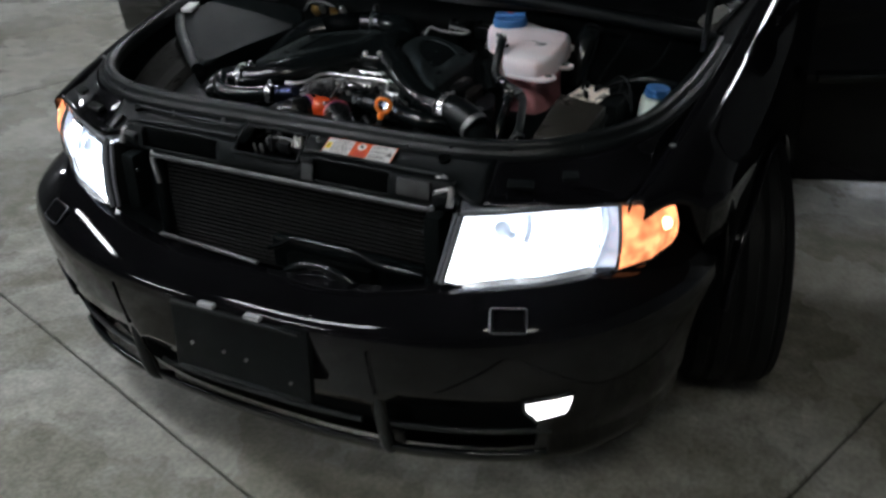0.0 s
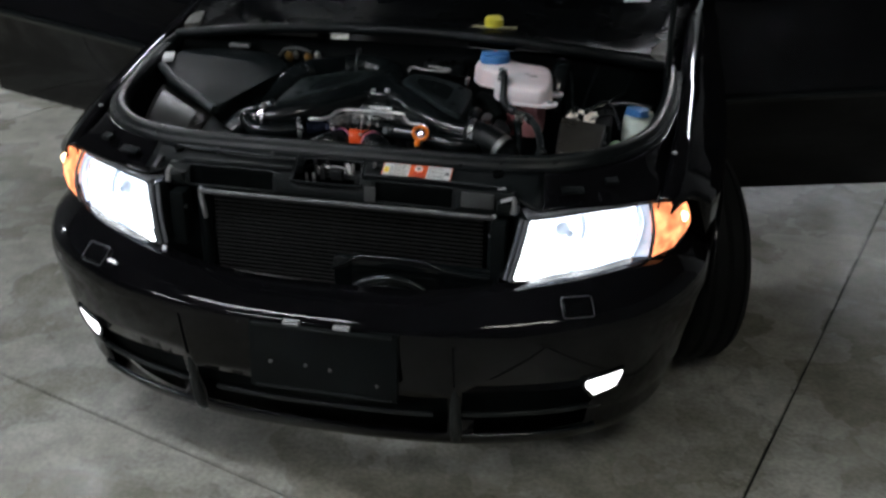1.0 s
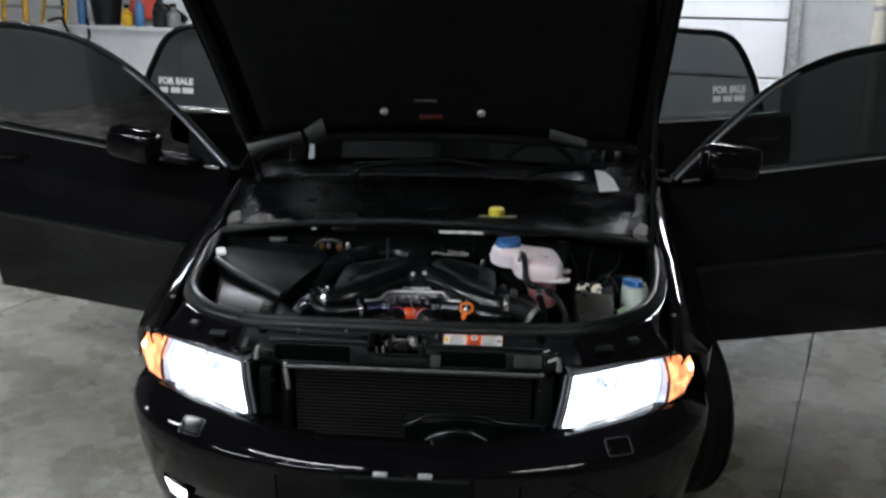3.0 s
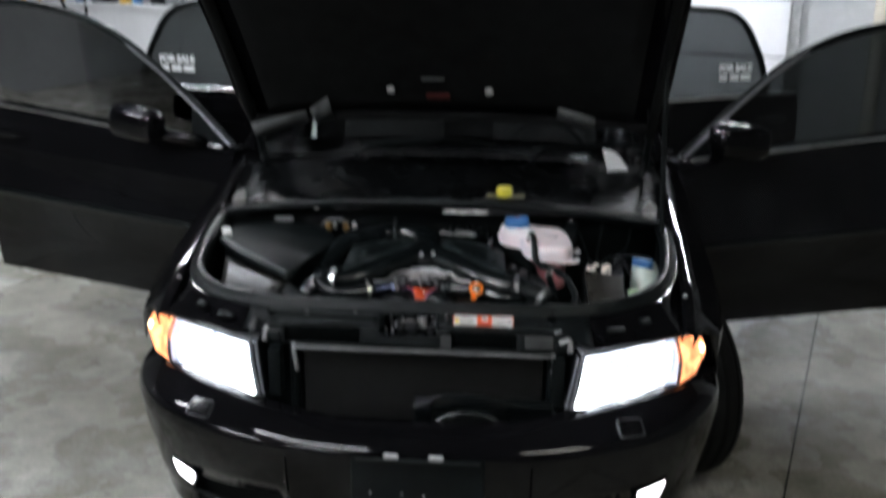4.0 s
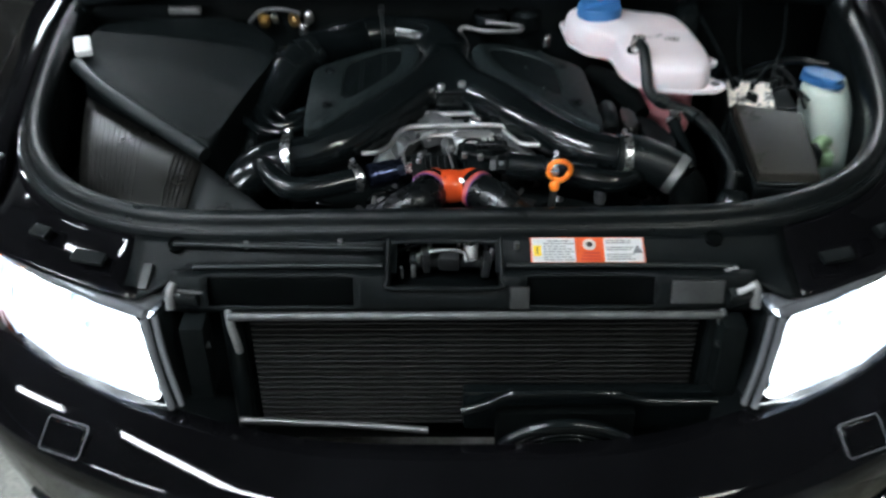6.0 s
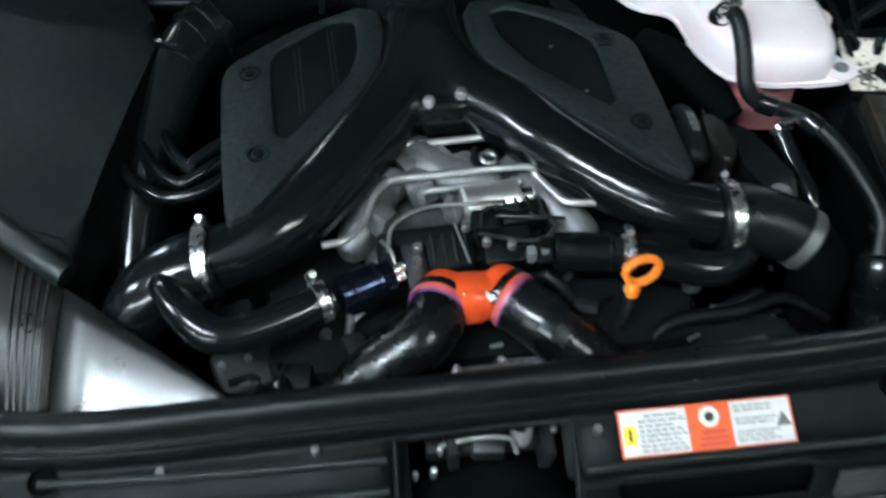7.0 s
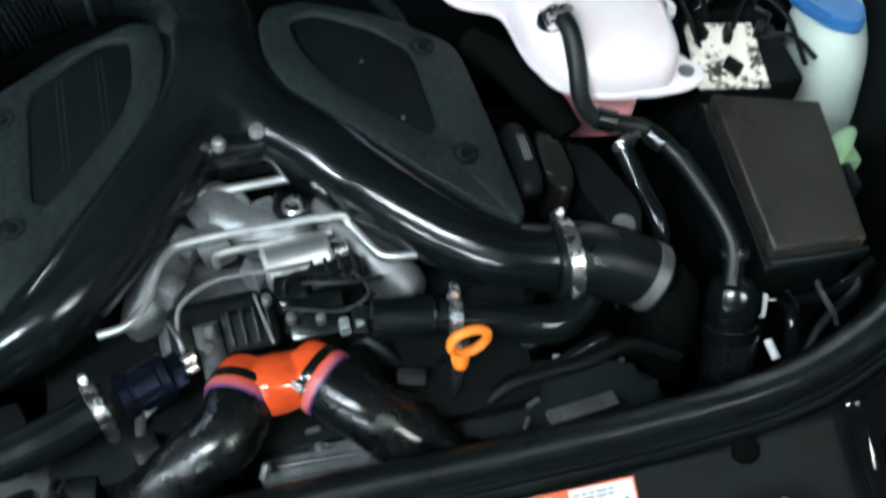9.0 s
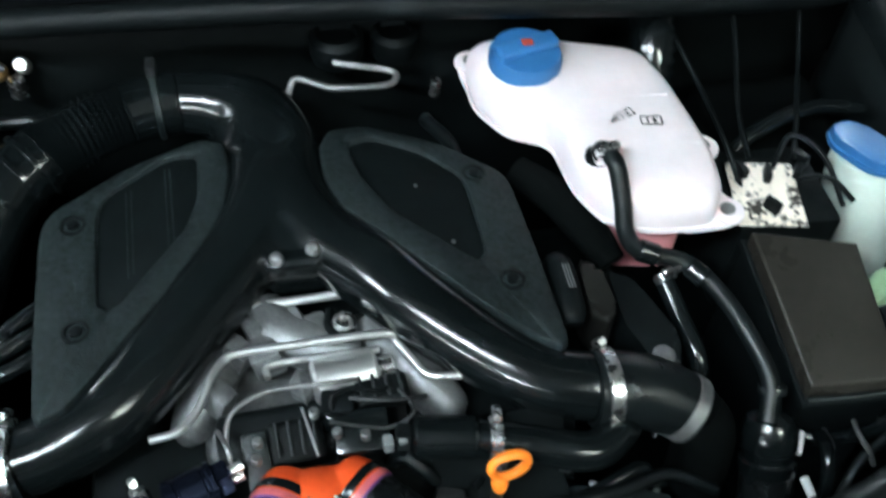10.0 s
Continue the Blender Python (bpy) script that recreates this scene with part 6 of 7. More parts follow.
tube("banjo_loop", flat([(0.014, 0.604, 0.794), (0.010, 0.585, 0.796), (0.020, 0.571, 0.796), (0.036, 0.574, 0.796)], 0.004), TRIM, engine, seg=8)
rod("bypass_valve", (-0.010, 0.531, 0.784), (0.050, 0.537, 0.784), 0.021, SATIN, engine, "pale metal bypass valve", seg=24)
rod("valve_tip", (-0.030, 0.528, 0.782), (-0.010, 0.531, 0.784), 0.018, ALU, engine, seg=16, chamfer=0.6)
rod("valve_plug", (0.050, 0.537, 0.784), (0.066, 0.539, 0.785), 0.012, STEEL, engine, seg=12)
plug = rbox("plug_block", (0.050, 0.513, 0.783), (0.050, 0.026, 0.026), TRIM, engine, "black electrical plug", 0.006, rot=(10, 0, 6), seg=3)
for k in range(4):
    rbox("plug_rib", (0.032 + 0.012 * k, 0.512 + 0.001 * k, 0.7975), (0.003, 0.022, 0.004), TRIM_SOFT, engine, "", 0.001, rot=(10, 0, 6))
rbox("plug_block", (0.010, 0.502, 0.785), (0.03, 0.024, 0.026), TRIM, engine, "black electrical plug", 0.004, rot=(0, 0, -6))
rbox("throttle_body", (-0.018, 0.500, 0.748), (0.165, 0.052, 0.050), TRIM, engine, "black throttle body under the brackets", 0.012, rot=(14, 0, 3), seg=3)
rbox("throttle_bracket", (-0.030, 0.480, 0.772), (0.05, 0.038, 0.026), TRIM, engine, "black bracket", 0.007, rot=(22, 0, 4), seg=3)
rbox("bracket_plate", (-0.064, 0.462, 0.778), (0.022, 0.050, 0.006), TRIM_SOFT, engine, "", 0.002, rot=(24, 0, 6))
for k in range(4):
    rbox("bracket_rib", (-0.046 + 0.011 * k, 0.476, 0.788), (0.002, 0.030, 0.006), TRIM_SOFT, engine, "", 0.0008, rot=(22, 0, 4))
lathe("sensor", [(0.011, -0.02), (0.011, 0.0), (0.009, 0.003), (0.009, 0.010), (0.006, 0.012), (0.003, 0.012)], Matrix.Translation((0.004, 0.494, 0.785)), GLOSS, engine, "black sensor plug", seg=16)
tube("sensor_wire", flat([(0.004, 0.494, 0.797), (0.006, 0.502, 0.806), (0.022, 0.508, 0.806), (0.045, 0.505, 0.80), (0.06, 0.512, 0.795)], 0.0025), TRIM, engine, seg=8)
rod("link_rod", (-0.012, 0.455, 0.787), (-0.022, 0.500, 0.796), 0.0014, SATIN, engine, "thin bright link rod", seg=6)
rbox("throttle_bracket", (0.028, 0.478, 0.776), (0.05, 0.04, 0.03), GLOSS, engine, "", 0.006, rot=(18, 0, 0))
for x0, y0 in ((-0.064, 0.452), (-0.062, 0.468), (0.006, 0.468), (-0.012, 0.49), (0.03, 0.462)):
    lathe("bracket_bolt", [(0.0046, -0.006), (0.0046, 0.001), (0.0034, 0.0026)], Matrix.Translation((x0, y0, 0.803)), DULL, engine, seg=12)
rbox("white_plug", (0.049, 0.457, 0.790), (0.009, 0.012, 0.014), PAD, engine, "small white plug", 0.002)
rbox("white_plug", (0.062, 0.459, 0.790), (0.008, 0.012, 0.014), PAD, engine, "small pale plug", 0.002)
for pts in ([(-0.09, 0.475, 0.79), (-0.083, 0.50, 0.80), (-0.05, 0.515, 0.806), (0.0, 0.515, 0.806), (0.03, 0.52, 0.80)],
            [(-0.096, 0.49, 0.79), (-0.088, 0.468, 0.80), (-0.085, 0.452, 0.79)], [(0.065, 0.505, 0.80), (0.075, 0.48, 0.80), (0.05, 0.47, 0.795), (0.0, 0.48, 0.80)],
            [(0.02, 0.50, 0.802), (0.06, 0.49, 0.806), (0.09, 0.50, 0.79)]):
    tube("wire_loom", flat(pts, 0.0021), DULL if pts[0][0] < -0.08 else CAST_DK, engine, seg=8)
# dipstick
dc = Vector((0.146, 0.413, 0.805))
mm = pose(*dc, 84, 0, 6)
tube("dipstick_loop", flat([mm @ Vector((0.0165 * math.cos(a) * (1 + 0.10 * math.sin(a)), 0.0155 * math.sin(a), 0)) for a in [2 * math.pi * k / 24 for k in range(25)]], 0.0045), ORANGE_P, engine, "bright orange dipstick loop", seg=12, n=1, squash=0.9)
tube("dipstick_stem", [(*(mm @ Vector((-0.004, -0.014, 0))), 0.005), (*(mm @ Vector((-0.006, -0.019, 0))), 0.007), (*(mm @ Vector((-0.007, -0.024, 0))), 0.0078), (*(mm @ Vector((-0.007, -0.031, 0.002))), 0.006)], ORANGE_P, engine, "bright orange dipstick stem", seg=14)
tube("dipstick_tube", flat([(0.139, 0.409, 0.776), (0.134, 0.404, 0.73), (0.12, 0.42, 0.62)], 0.0055), CAST_DK, engine, seg=8)
# lower front of the engine: pulleys, belt cover, alternator
rbox("alternator", (0.022, 0.385, 0.688), (0.13, 0.06, 0.05), ALU, engine, "grey cast alternator body", 0.014)
for k in range(4):
    tube("alternator_rib", flat([(-0.038, 0.362 + 0.014 * k, 0.712), (0.02, 0.359 + 0.014 * k, 0.716), (0.082, 0.356 + 0.014 * k, 0.712)], 0.0035), CAST_MID, engine, seg=8, n=4)
tube("fan_shroud", [(0.13, 0.372, 0.68, 0.006), (0.178, 0.398, 0.728, 0.007), (0.215, 0.404, 0.732, 0.007), (0.262, 0.408, 0.732, 0.007), (0.31, 0.42, 0.728, 0.006), (0.36, 0.41, 0.70, 0.006)], TRIM, engine, "black fan shroud rim", seg=12)
slab("shroud_plate", rounded([(0.125, 0.395), (0.165, 0.425), (0.215, 0.430), (0.275, 0.420), (0.325, 0.400), (0.335, 0.355), (0.125, 0.355)], 4), 0.64, 0.712, TRIM_SOFT, engine, "satin black fan shroud", 0.014)
rbox("mount_plate", (0.244, 0.366, 0.728), (0.066, 0.016, 0.006), DULL, engine, "", 0.002, rot=(-10, 0, 6))
rbox("fan_case", (-0.02, 0.352, 0.62), (0.72, 0.04, 0.16), DARK, engine, "", 0.01)
for x0, y0, z0, sx, sy, sz, m in ((-0.185, 0.385, 0.71, 0.03, 0.03, 0.04, TRIM), (-0.13, 0.40, 0.74, 0.025, 0.03, 0.02, CAST_DK), (-0.30, 0.39, 0.72, 0.03, 0.03, 0.05, TRIM), (0.10, 0.42, 0.74, 0.03, 0.02, 0.02, CAST_DK), (0.10, 0.385, 0.72, 0.04, 0.03, 0.02, TRIM), (0.215, 0.44, 0.745, 0.02, 0.02, 0.03, ALU), (-0.245, 0.45, 0.735, 0.04, 0.03, 0.03, TRIM), (-0.06, 0.425, 0.70, 0.03, 0.03, 0.05, CAST_DK)):
    rbox("accessory", (x0, y0, z0), (sx, sy, sz), m, engine, "", 0.009, rot=(rng.uniform(-12, 12), rng.uniform(-12, 12), rng.uniform(-25, 25)))
for k in range(44):
    x0, y0 = rng.uniform(-0.36, 0.33), rng.uniform(0.36, 0.50)
    p0 = (x0, y0, rng.uniform(0.66, 0.74))
    p1 = (x0 + rng.uniform(-0.06, 0.06), y0 + rng.uniform(-0.03, 0.05), rng.uniform(0.67, 0.755))
    p2 = (p1[0] + rng.uniform(-0.06, 0.06), p1[1] + rng.uniform(-0.02, 0.03), rng.uniform(0.62, 0.72))
    tube("small_hose", flat([p0, p1, p2], rng.choice((0.002, 0.003, 0.005, 0.007))), rng.choice((TRIM, GLOSS, RUBBER, CAST_MID, GLOSS)), engine, seg=8, n=4)
for k in range(46):
    x0, y0, z0 = rng.uniform(-0.36, 0.33), rng.uniform(0.355, 0.47), rng.uniform(0.68, 0.745)
    d = Vector((rng.uniform(-1, 1), rng.uniform(-1, 0.3), rng.uniform(0.2, 1))).normalized()
    q = Vector((x0, y0, z0))
    r = rng.choice((0.0025, 0.003, 0.004))
    lathe("small_bolt", [(r, -0.012), (r, 0.0), (r * 0.75, r * 0.5), (r * 0.3, r * 0.6)], between(q, q + d), rng.choice((SATIN, DULL, CAST_MID, TRIM)), engine, seg=6 if k % 2 else 10)
for k in range(3):
    o = 0.022 * k
    tube("coolant_line", flat([(-0.375 + o * 1.1, 0.655 + o, 0.775), (-0.350 + o, 0.615 + o * 0.7, 0.778), (-0.318 + o * 0.7, 0.585 + o * 0.8, 0.780), (-0.285, 0.582 + o * 1.1, 0.782), (-0.25, 0.60 + o * 1.3, 0.785)], 0.0075), GLOSS, engine, "gloss black hose", seg=12)
# intake hose behind, ribbed
tube("ribbed_hose", [(-0.172, 0.872, 0.823, 0.0335), (-0.205, 0.858, 0.821, 0.033), (-0.240, 0.838, 0.818, 0.033), (-0.262, 0.822, 0.815, 0.033)], GLOSS, engine, "ribbed black intake hose", seg=28, n=12, rib=0.075)
tube("hose_cuff", [(-0.118, 0.883, 0.824, 0.0345), (-0.136, 0.881, 0.824, 0.0352), (-0.156, 0.877, 0.824, 0.0348), (-0.175, 0.871, 0.823, 0.034)], GLOSS, engine, "moulded cuff of the intake hose", seg=28, n=5, rib=0.018)
tube("intake_hose", [(-0.258, 0.825, 0.815, 0.0345), (-0.286, 0.800, 0.806, 0.036), (-0.312, 0.757, 0.786, 0.036), (-0.336, 0.70, 0.755, 0.036), (-0.358, 0.63, 0.715, 0.036), (-0.372, 0.55, 0.66, 0.036)], GLOSS, engine, "gloss black intake hose", seg=28)
for q0, q1 in (((-0.266, 0.818, 0.813), (-0.273, 0.812, 0.811)), ((-0.281, 0.806, 0.808), (-0.288, 0.800, 0.806)), ((-0.304, 0.781, 0.800), (-0.309, 0.774, 0.797))):
    lathe("hose_rib", [(0.035, 0), (0.039, 0.001), (0.039, 0.006), (0.035, 0.007)], between(q0, q1), GLOSS, engine, "", seg=28)
lathe("hose_tie", [(0.0352, 0), (0.0375, 0.0008), (0.0375, 0.006), (0.0352, 0.0068)], between((-0.138, 0.8805, 0.824), (-0.146, 0.8795, 0.824)), TRIM_SOFT, engine, "pale plastic hose tie", seg=28)
rbox("tie_head", (-0.142, 0.892, 0.866), (0.010, 0.020, 0.014), CAST_DK, engine, "", 0.002)
# rear of the bay
tube("vacuum_pipe", flat([(-0.002, 0.888, 0.812), (0.008, 0.900, 0.828), (0.031, 0.888, 0.830), (0.050, 0.879, 0.830), (0.103, 0.877, 0.830), (0.119, 0.886, 0.830), (0.114, 0.902, 0.830), (0.053, 0.922, 0.830)], 0.0038), DULL, engine, "bright bent vacuum pipe", seg=10)
for x0, y0, z0, r in ((0.062, 0.968, 0.80, 0.032), (0.130, 0.968, 0.80, 0.028), (-0.297, 0.955, 0.81, 0.010), (-0.016, 0.885, 0.82, 0.006), (0.168, 0.900, 0.81, 0.007)):
    prof = [(r * 0.9, 0), (r, 0.01), (r, 0.03), (r * 0.75, 0.036), (r * 0.7, 0.028), (r * 0.4, 0.03)] if r > 0.015 else [(r, -0.02), (r, 0.0), (r * 0.8, r * 0.4), (r * 0.3, r * 0.6)]
    lathe("rear_fitting", prof, Matrix.Translation((x0, y0, z0)), TRIM if r > 0.015 else STEEL, engine, seg=20)
for pts in ([(-0.4, 0.95, 0.76), (-0.3, 0.93, 0.77), (-0.2, 0.94, 0.76)], [(0.15, 0.86, 0.79), (0.17, 0.80, 0.80), (0.16, 0.76, 0.79)]):
    tube("rear_hose", flat(pts, 0.008), RUBBER, engine, seg=10)
for x0, z0, r, m in ((-0.373, 0.845, 0.012, BRASS), (-0.352, 0.850, 0.007, SATIN), (-0.315, 0.846, 0.011, BRASS), (-0.286, 0.852, 0.009, SATIN)):
    lathe("bulkhead_fitting", [(r, -0.02), (r, 0.0), (r * 0.7, r * 0.5), (r * 0.5, r * 0.5), (r * 0.45, r * 1.1), (r * 0.2, r * 1.2)], between((x0, 0.955, z0 - 0.02), (x0 + 0.002, 0.935, z0)), m, engine, seg=12)
tube("fitting_pipe", flat([(-0.40, 0.945, 0.82), (-0.373, 0.935, 0.848), (-0.335, 0.935, 0.852), (-0.30, 0.94, 0.84)], 0.004), CAST_MID, engine, seg=8)
rbox("rear_bracket", (-0.52, 0.95, 0.845), (0.06, 0.02, 0.012), DULL, engine, "", 0.003)
# black ducting between the right cover and the tank
coil = tube("coil_pack", [(0.244, 0.632, 0.796, 0.011), (0.243, 0.620, 0.800, 0.0155), (0.242, 0.59, 0.802, 0.0165), (0.241, 0.562, 0.800, 0.0155), (0.241, 0.552, 0.797, 0.010)], TRIM, engine, "black coil with small pale print", seg=20)
for k in range(3):
    rbox("coil_print", (0.2485 - 0.003 * k, 0.596, 0.8180 + 0.0004 * k), (0.0012, 0.030, 0.0008), PAD, coil, "", 0.0, rot=(0, 14 - 8 * k, 0))
slab("coil_bracket", rounded([(0.266, 0.632), (0.286, 0.612), (0.289, 0.560), (0.274, 0.546), (0.261, 0.572)], 4), 0.74, 0.803, SNORK, engine, "brown-black moulded coil bracket", 0.007)
cover_s = slab("side_cover", rounded([(0.296, 0.625), (0.320, 0.602), (0.345, 0.532), (0.332, 0.494), (0.312, 0.498), (0.294, 0.555)], 4, 0.2), 0.74, 0.790, TRIM, engine, "black plastic side cover with a bolt", 0.006)
lathe("cover_bolt", [(0.011, -0.004), (0.011, 0.001), (0.008, 0.003), (0.003, 0.0034)], Matrix.Translation((0.321, 0.511, 0.790)), CAST_MID, cover_s, "dull bolt", seg=16)
tube("side_duct", [(0.232, 0.755, 0.800, 0.018), (0.262, 0.715, 0.803, 0.020), (0.288, 0.665, 0.797, 0.020), (0.305, 0.63, 0.785, 0.016)], BLACK, engine, "black rubber duct", seg=16)

# ---- air box ----
box = thing("air_box", (-0.55, 0.72, 0.55), "black plastic air box with a ribbed snorkel plate", "air box")
top_out = [(-0.392, 0.475), (-0.60, 0.675), (-0.68, 0.77), (-0.685, 0.93), (-0.385, 0.93), (-0.318, 0.805), (-0.346, 0.70), (-0.375, 0.58)]
air_tilt = lambda x, y: 0.07 * max(0.0, y - 0.50)
lid = slab("lid", rounded(top_out, 4), 0.70, 0.806, LID, box, "satin black air box lid", 0.016, air_tilt)
edge = [(-0.394, 0.472, 0.800), (-0.42, 0.492, 0.806), (-0.50, 0.568, 0.810), (-0.60, 0.668, 0.816), (-0.672, 0.755, 0.822)]
tube("lid_edge", flat(edge, 0.013), TRIM_SOFT, box, "rolled front edge of the lid", seg=14)
rbox("lid_clip", (-0.672, 0.80, 0.837), (0.03, 0.07, 0.012), WHITE_L, box, "small pale clip", 0.004, rot=(0, 0, 20))
# snorkel: a plate that falls away to the front, ribbed on one half
p00, p10, p11, p01 = Vector((-0.645, 0.70, 0.785)), Vector((-0.398, 0.466, 0.788)), Vector((-0.418, 0.337, 0.722)), Vector((-0.60, 0.47, 0.735))
tip = Vector((-0.230, 0.346, 0.728))
duct = sheet("snorkel", [[p00.lerp(p10, u).lerp(p01.lerp(p11, u), v) + Vector((0, 0, 0.010 * math.sin(math.pi * v))) for u in [k / 10 for k in range(11)]] for v in [k / 6 for k in range(7)]], SNORK, box, "satin grey-black snorkel plate", 0.006)
sheet("snorkel_nose", [[p10.lerp(p11, v).lerp(tip, u) + Vector((0, 0, 0.005 * math.sin(math.pi * v) * (1 - u))) for u in [0.0, 0.2, 0.4, 0.6, 0.8, 0.97]] for v in [k / 6 for k in range(7)]], NOSE, box, "smooth shiny snorkel nose", 0.005)
for k in range(15):
    u = 0.10 + 0.66 * k / 14 if k < 10 else 0.80 + 0.036 * (k - 10)
    r = 0.0009 if k < 10 else 0.0022
    a, b = p00.lerp(p10, u), p01.lerp(p11, u)
    tube("snorkel_rib", flat([a.lerp(b, 0.05) + Vector((0, 0, 0.006)), a.lerp(b, 0.5) + Vector((0, 0, 0.013)), a.lerp(b, 0.95) + Vector((0, 0, 0.006))], r), SNORK, duct, seg=6, n=3)
tube("snorkel_rim", flat([p01 + Vector((-0.01, 0, 0.004)), p01.lerp(p11, 0.5) + Vector((0, -0.006, 0.004)), p11 + Vector((0, -0.004, 0.003))], 0.006), TRIM_SOFT, duct, seg=8, n=4)
rbox("box_body", (-0.53, 0.72, 0.60), (0.26, 0.36, 0.2), DARK, box, "", 0.02)

# ---- coolant tank ----
tank = thing("coolant_tank", (0.30, 0.75, 0.62), "milky white coolant tank with a blue cap and pink coolant inside", "coolant tank")
TO = [(0.192, 0.880), (0.192, 0.812), (0.220, 0.766), (0.262, 0.748), (0.267, 0.684), (0.287, 0.638), (0.330, 0.618), (0.392, 0.616), (0.408, 0.640), (0.414, 0.690), (0.402, 0.800), (0.385, 0.855), (0.310, 0.876), (0.25, 0.890)]
bm = bmesh.new()
TO = [(-0.023 + (x + 0.023) * 1.022, 0.038 + (y - 0.038) * 1.022) for x, y in TO]
out2 = rounded(TO, 4)
cxy = Vector((0.317, 0.76))
levels = [(0.985, 0.826), (0.995, 0.832), (0.995, 0.845), (0.98, 0.857), (0.945, 0.864), (0.88, 0.868), (0.6, 0.870), (0.25, 0.871)]
rings = []
for k, z in levels:
    ring = []
    for x, y in out2:
        q = cxy + (Vector((x, y)) - cxy) * k
        dcap = (q - Vector((0.252, 0.842))).length
        ring.append(bm.verts.new((q.x, q.y, z + (0.018 * max(0.0, 1 - dcap / 0.075) if k < 0.99 else 0) + 0.0)))
    rings.append(ring)
n2 = len(out2)
for i in range(len(rings) - 1):
    for k in range(n2):
        bm.faces.new([rings[i][k], rings[i][(k + 1) % n2], rings[i + 1][(k + 1) % n2], rings[i + 1][k]])
bm.faces.new(rings[-1])
from_bm("tank_top", bm, TANK, tank, "milky white upper half", True, 50)
low = [(0.305, 0.668), (0.388, 0.655), (0.405, 0.70), (0.398, 0.82), (0.31, 0.82), (0.30, 0.74)]
slab("tank_bottom", rounded(low, 4), 0.735, 0.828, TANK_PINK, tank, "pink-tinted lower half", 0.004)
flange = [tuple(cxy + (Vector(q) - cxy) * 1.004) for q in out2]
slab("seam", flange, 0.824, 0.830, TANK, tank, "moulded seam", 0.002)
for x0, y0, rz in ((0.424, 0.646, -20), (0.430, 0.738, 0), (0.208, 0.905, 40), (0.388, 0.868, 20)):
    m = pose(x0, y0, 0.829, 0, 0, rz)
    lathe("lug", [(0.016, -0.004), (0.018, -0.002), (0.018, 0.003), (0.008, 0.004), (0.006, 0.002)], m, TANK, tank, seg=20)
    lathe("lug_screw", [(0.008, 0), (0.008, 0.006), (0.004, 0.007)], m, DULL, tank, seg=12)
for pts in ([(0.192, 0.895), (0.200, 0.922), (0.225, 0.925), (0.275, 0.900), (0.23, 0.85), (0.198, 0.85)], [(0.36, 0.628), (0.425, 0.628), (0.440, 0.645), (0.432, 0.668), (0.41, 0.70)]):
    slab("corner_flange", rounded(pts, 3), 0.823, 0.8295, TANK, tank, "", 0.002)
clamp((0.2965, 0.689, 0.8835), (0.1, -0.8, -0.2), 0.0098, tank, 0.012)
cm = Matrix.Translation((0.252, 0.842, 0.862))
lathe("neck", [(0.044, -0.01), (0.041, 0.006), (0.038, 0.012)], cm, TANK, tank, seg=28)
prof = [(0.037, 0.004), (0.039, 0.006), (0.040, 0.026), (0.037, 0.033), (0.03, 0.034), (0.008, 0.0345)]
cap = lathe("cap", prof, cm, BLUE_P, tank, "blue screw cap", seg=28)
rbox("cap_grip", (0.252, 0.842, 0.898), (0.072, 0.022, 0.014), BLUE_P, cap, "", 0.005, rot=(0, 0, 18), seg=3)
rbox("cap_mark", (0.252, 0.842, 0.9056), (0.012, 0.010, 0.0008), RED_PLASTIC, cap, "", 0.0)
rbox("tank_ridge", (0.36, 0.785, 0.869), (0.075, 0.004, 0.004), TANK, tank, "", 0.0018)
rbox("tank_ridge", (0.385, 0.71, 0.867), (0.05, 0.004, 0.004), TANK, tank, "", 0.0018)
for x0, y0, w, h, rz in ((0.340, 0.757, 0.022, 0.010, 24), (0.366, 0.745, 0.022, 0.012, -4)):
    m = pose(x0, y0, 0.8706, 0, 0, rz)
    for px_, py_, sx_, sy_ in ((0, h / 2, w, 0.0016), (0, -h / 2, w, 0.0016), (-w / 2, 0, 0.0016, h), (w / 2, 0, 0.0016, h), (-w * 0.18, 0, 0.002, h * 0.7), (w * 0.16, 0, 0.004, h * 0.5)):
        rbox("tank_mark", m @ Vector((px_, py_, 0)), (sx_, sy_, 0.0008), BLACK_TXT, tank, "", 0.0, rot=(0, 0, rz))
rbox("tank_mark", (0.328, 0.750, 0.8706), (0.010, 0.004, 0.0008), BLACK_TXT, tank, "", 0.0, rot=(0, 0, 34))
lathe("nipple", [(0.013, 0), (0.013, 0.012), (0.009, 0.014)], Matrix.Translation((0.295, 0.700, 0.862)), TRIM, tank, seg=16)
tube("tank_hose", flat([(0.295, 0.702, 0.874), (0.297, 0.694, 0.886), (0.303, 0.672, 0.886), (0.306, 0.645, 0.862), (0.309, 0.626, 0.836), (0.326, 0.615, 0.818), (0.372, 0.604, 0.806), (0.398, 0.566, 0.798), (0.414, 0.520, 0.786), (0.424, 0.480, 0.768), (0.416, 0.45, 0.745)], 0.009), RUBBER, tank, "black rubber tank hose", seg=14)
for q0, q1 in (((0.322, 0.617, 0.820), (0.342, 0.611, 0.814)), ((0.374, 0.600, 0.8055), (0.386, 0.584, 0.802))):
    rod("hose_sleeve", q0, q1, 0.0115, GLOSS, tank, "black plastic hose joint", seg=16)
tube("tank_hose", flat([(0.350, 0.60, 0.79), (0.358, 0.565, 0.775), (0.366, 0.52, 0.76), (0.366, 0.49, 0.72)], 0.010), GLOSS, tank, "black rubber hose", seg=14)
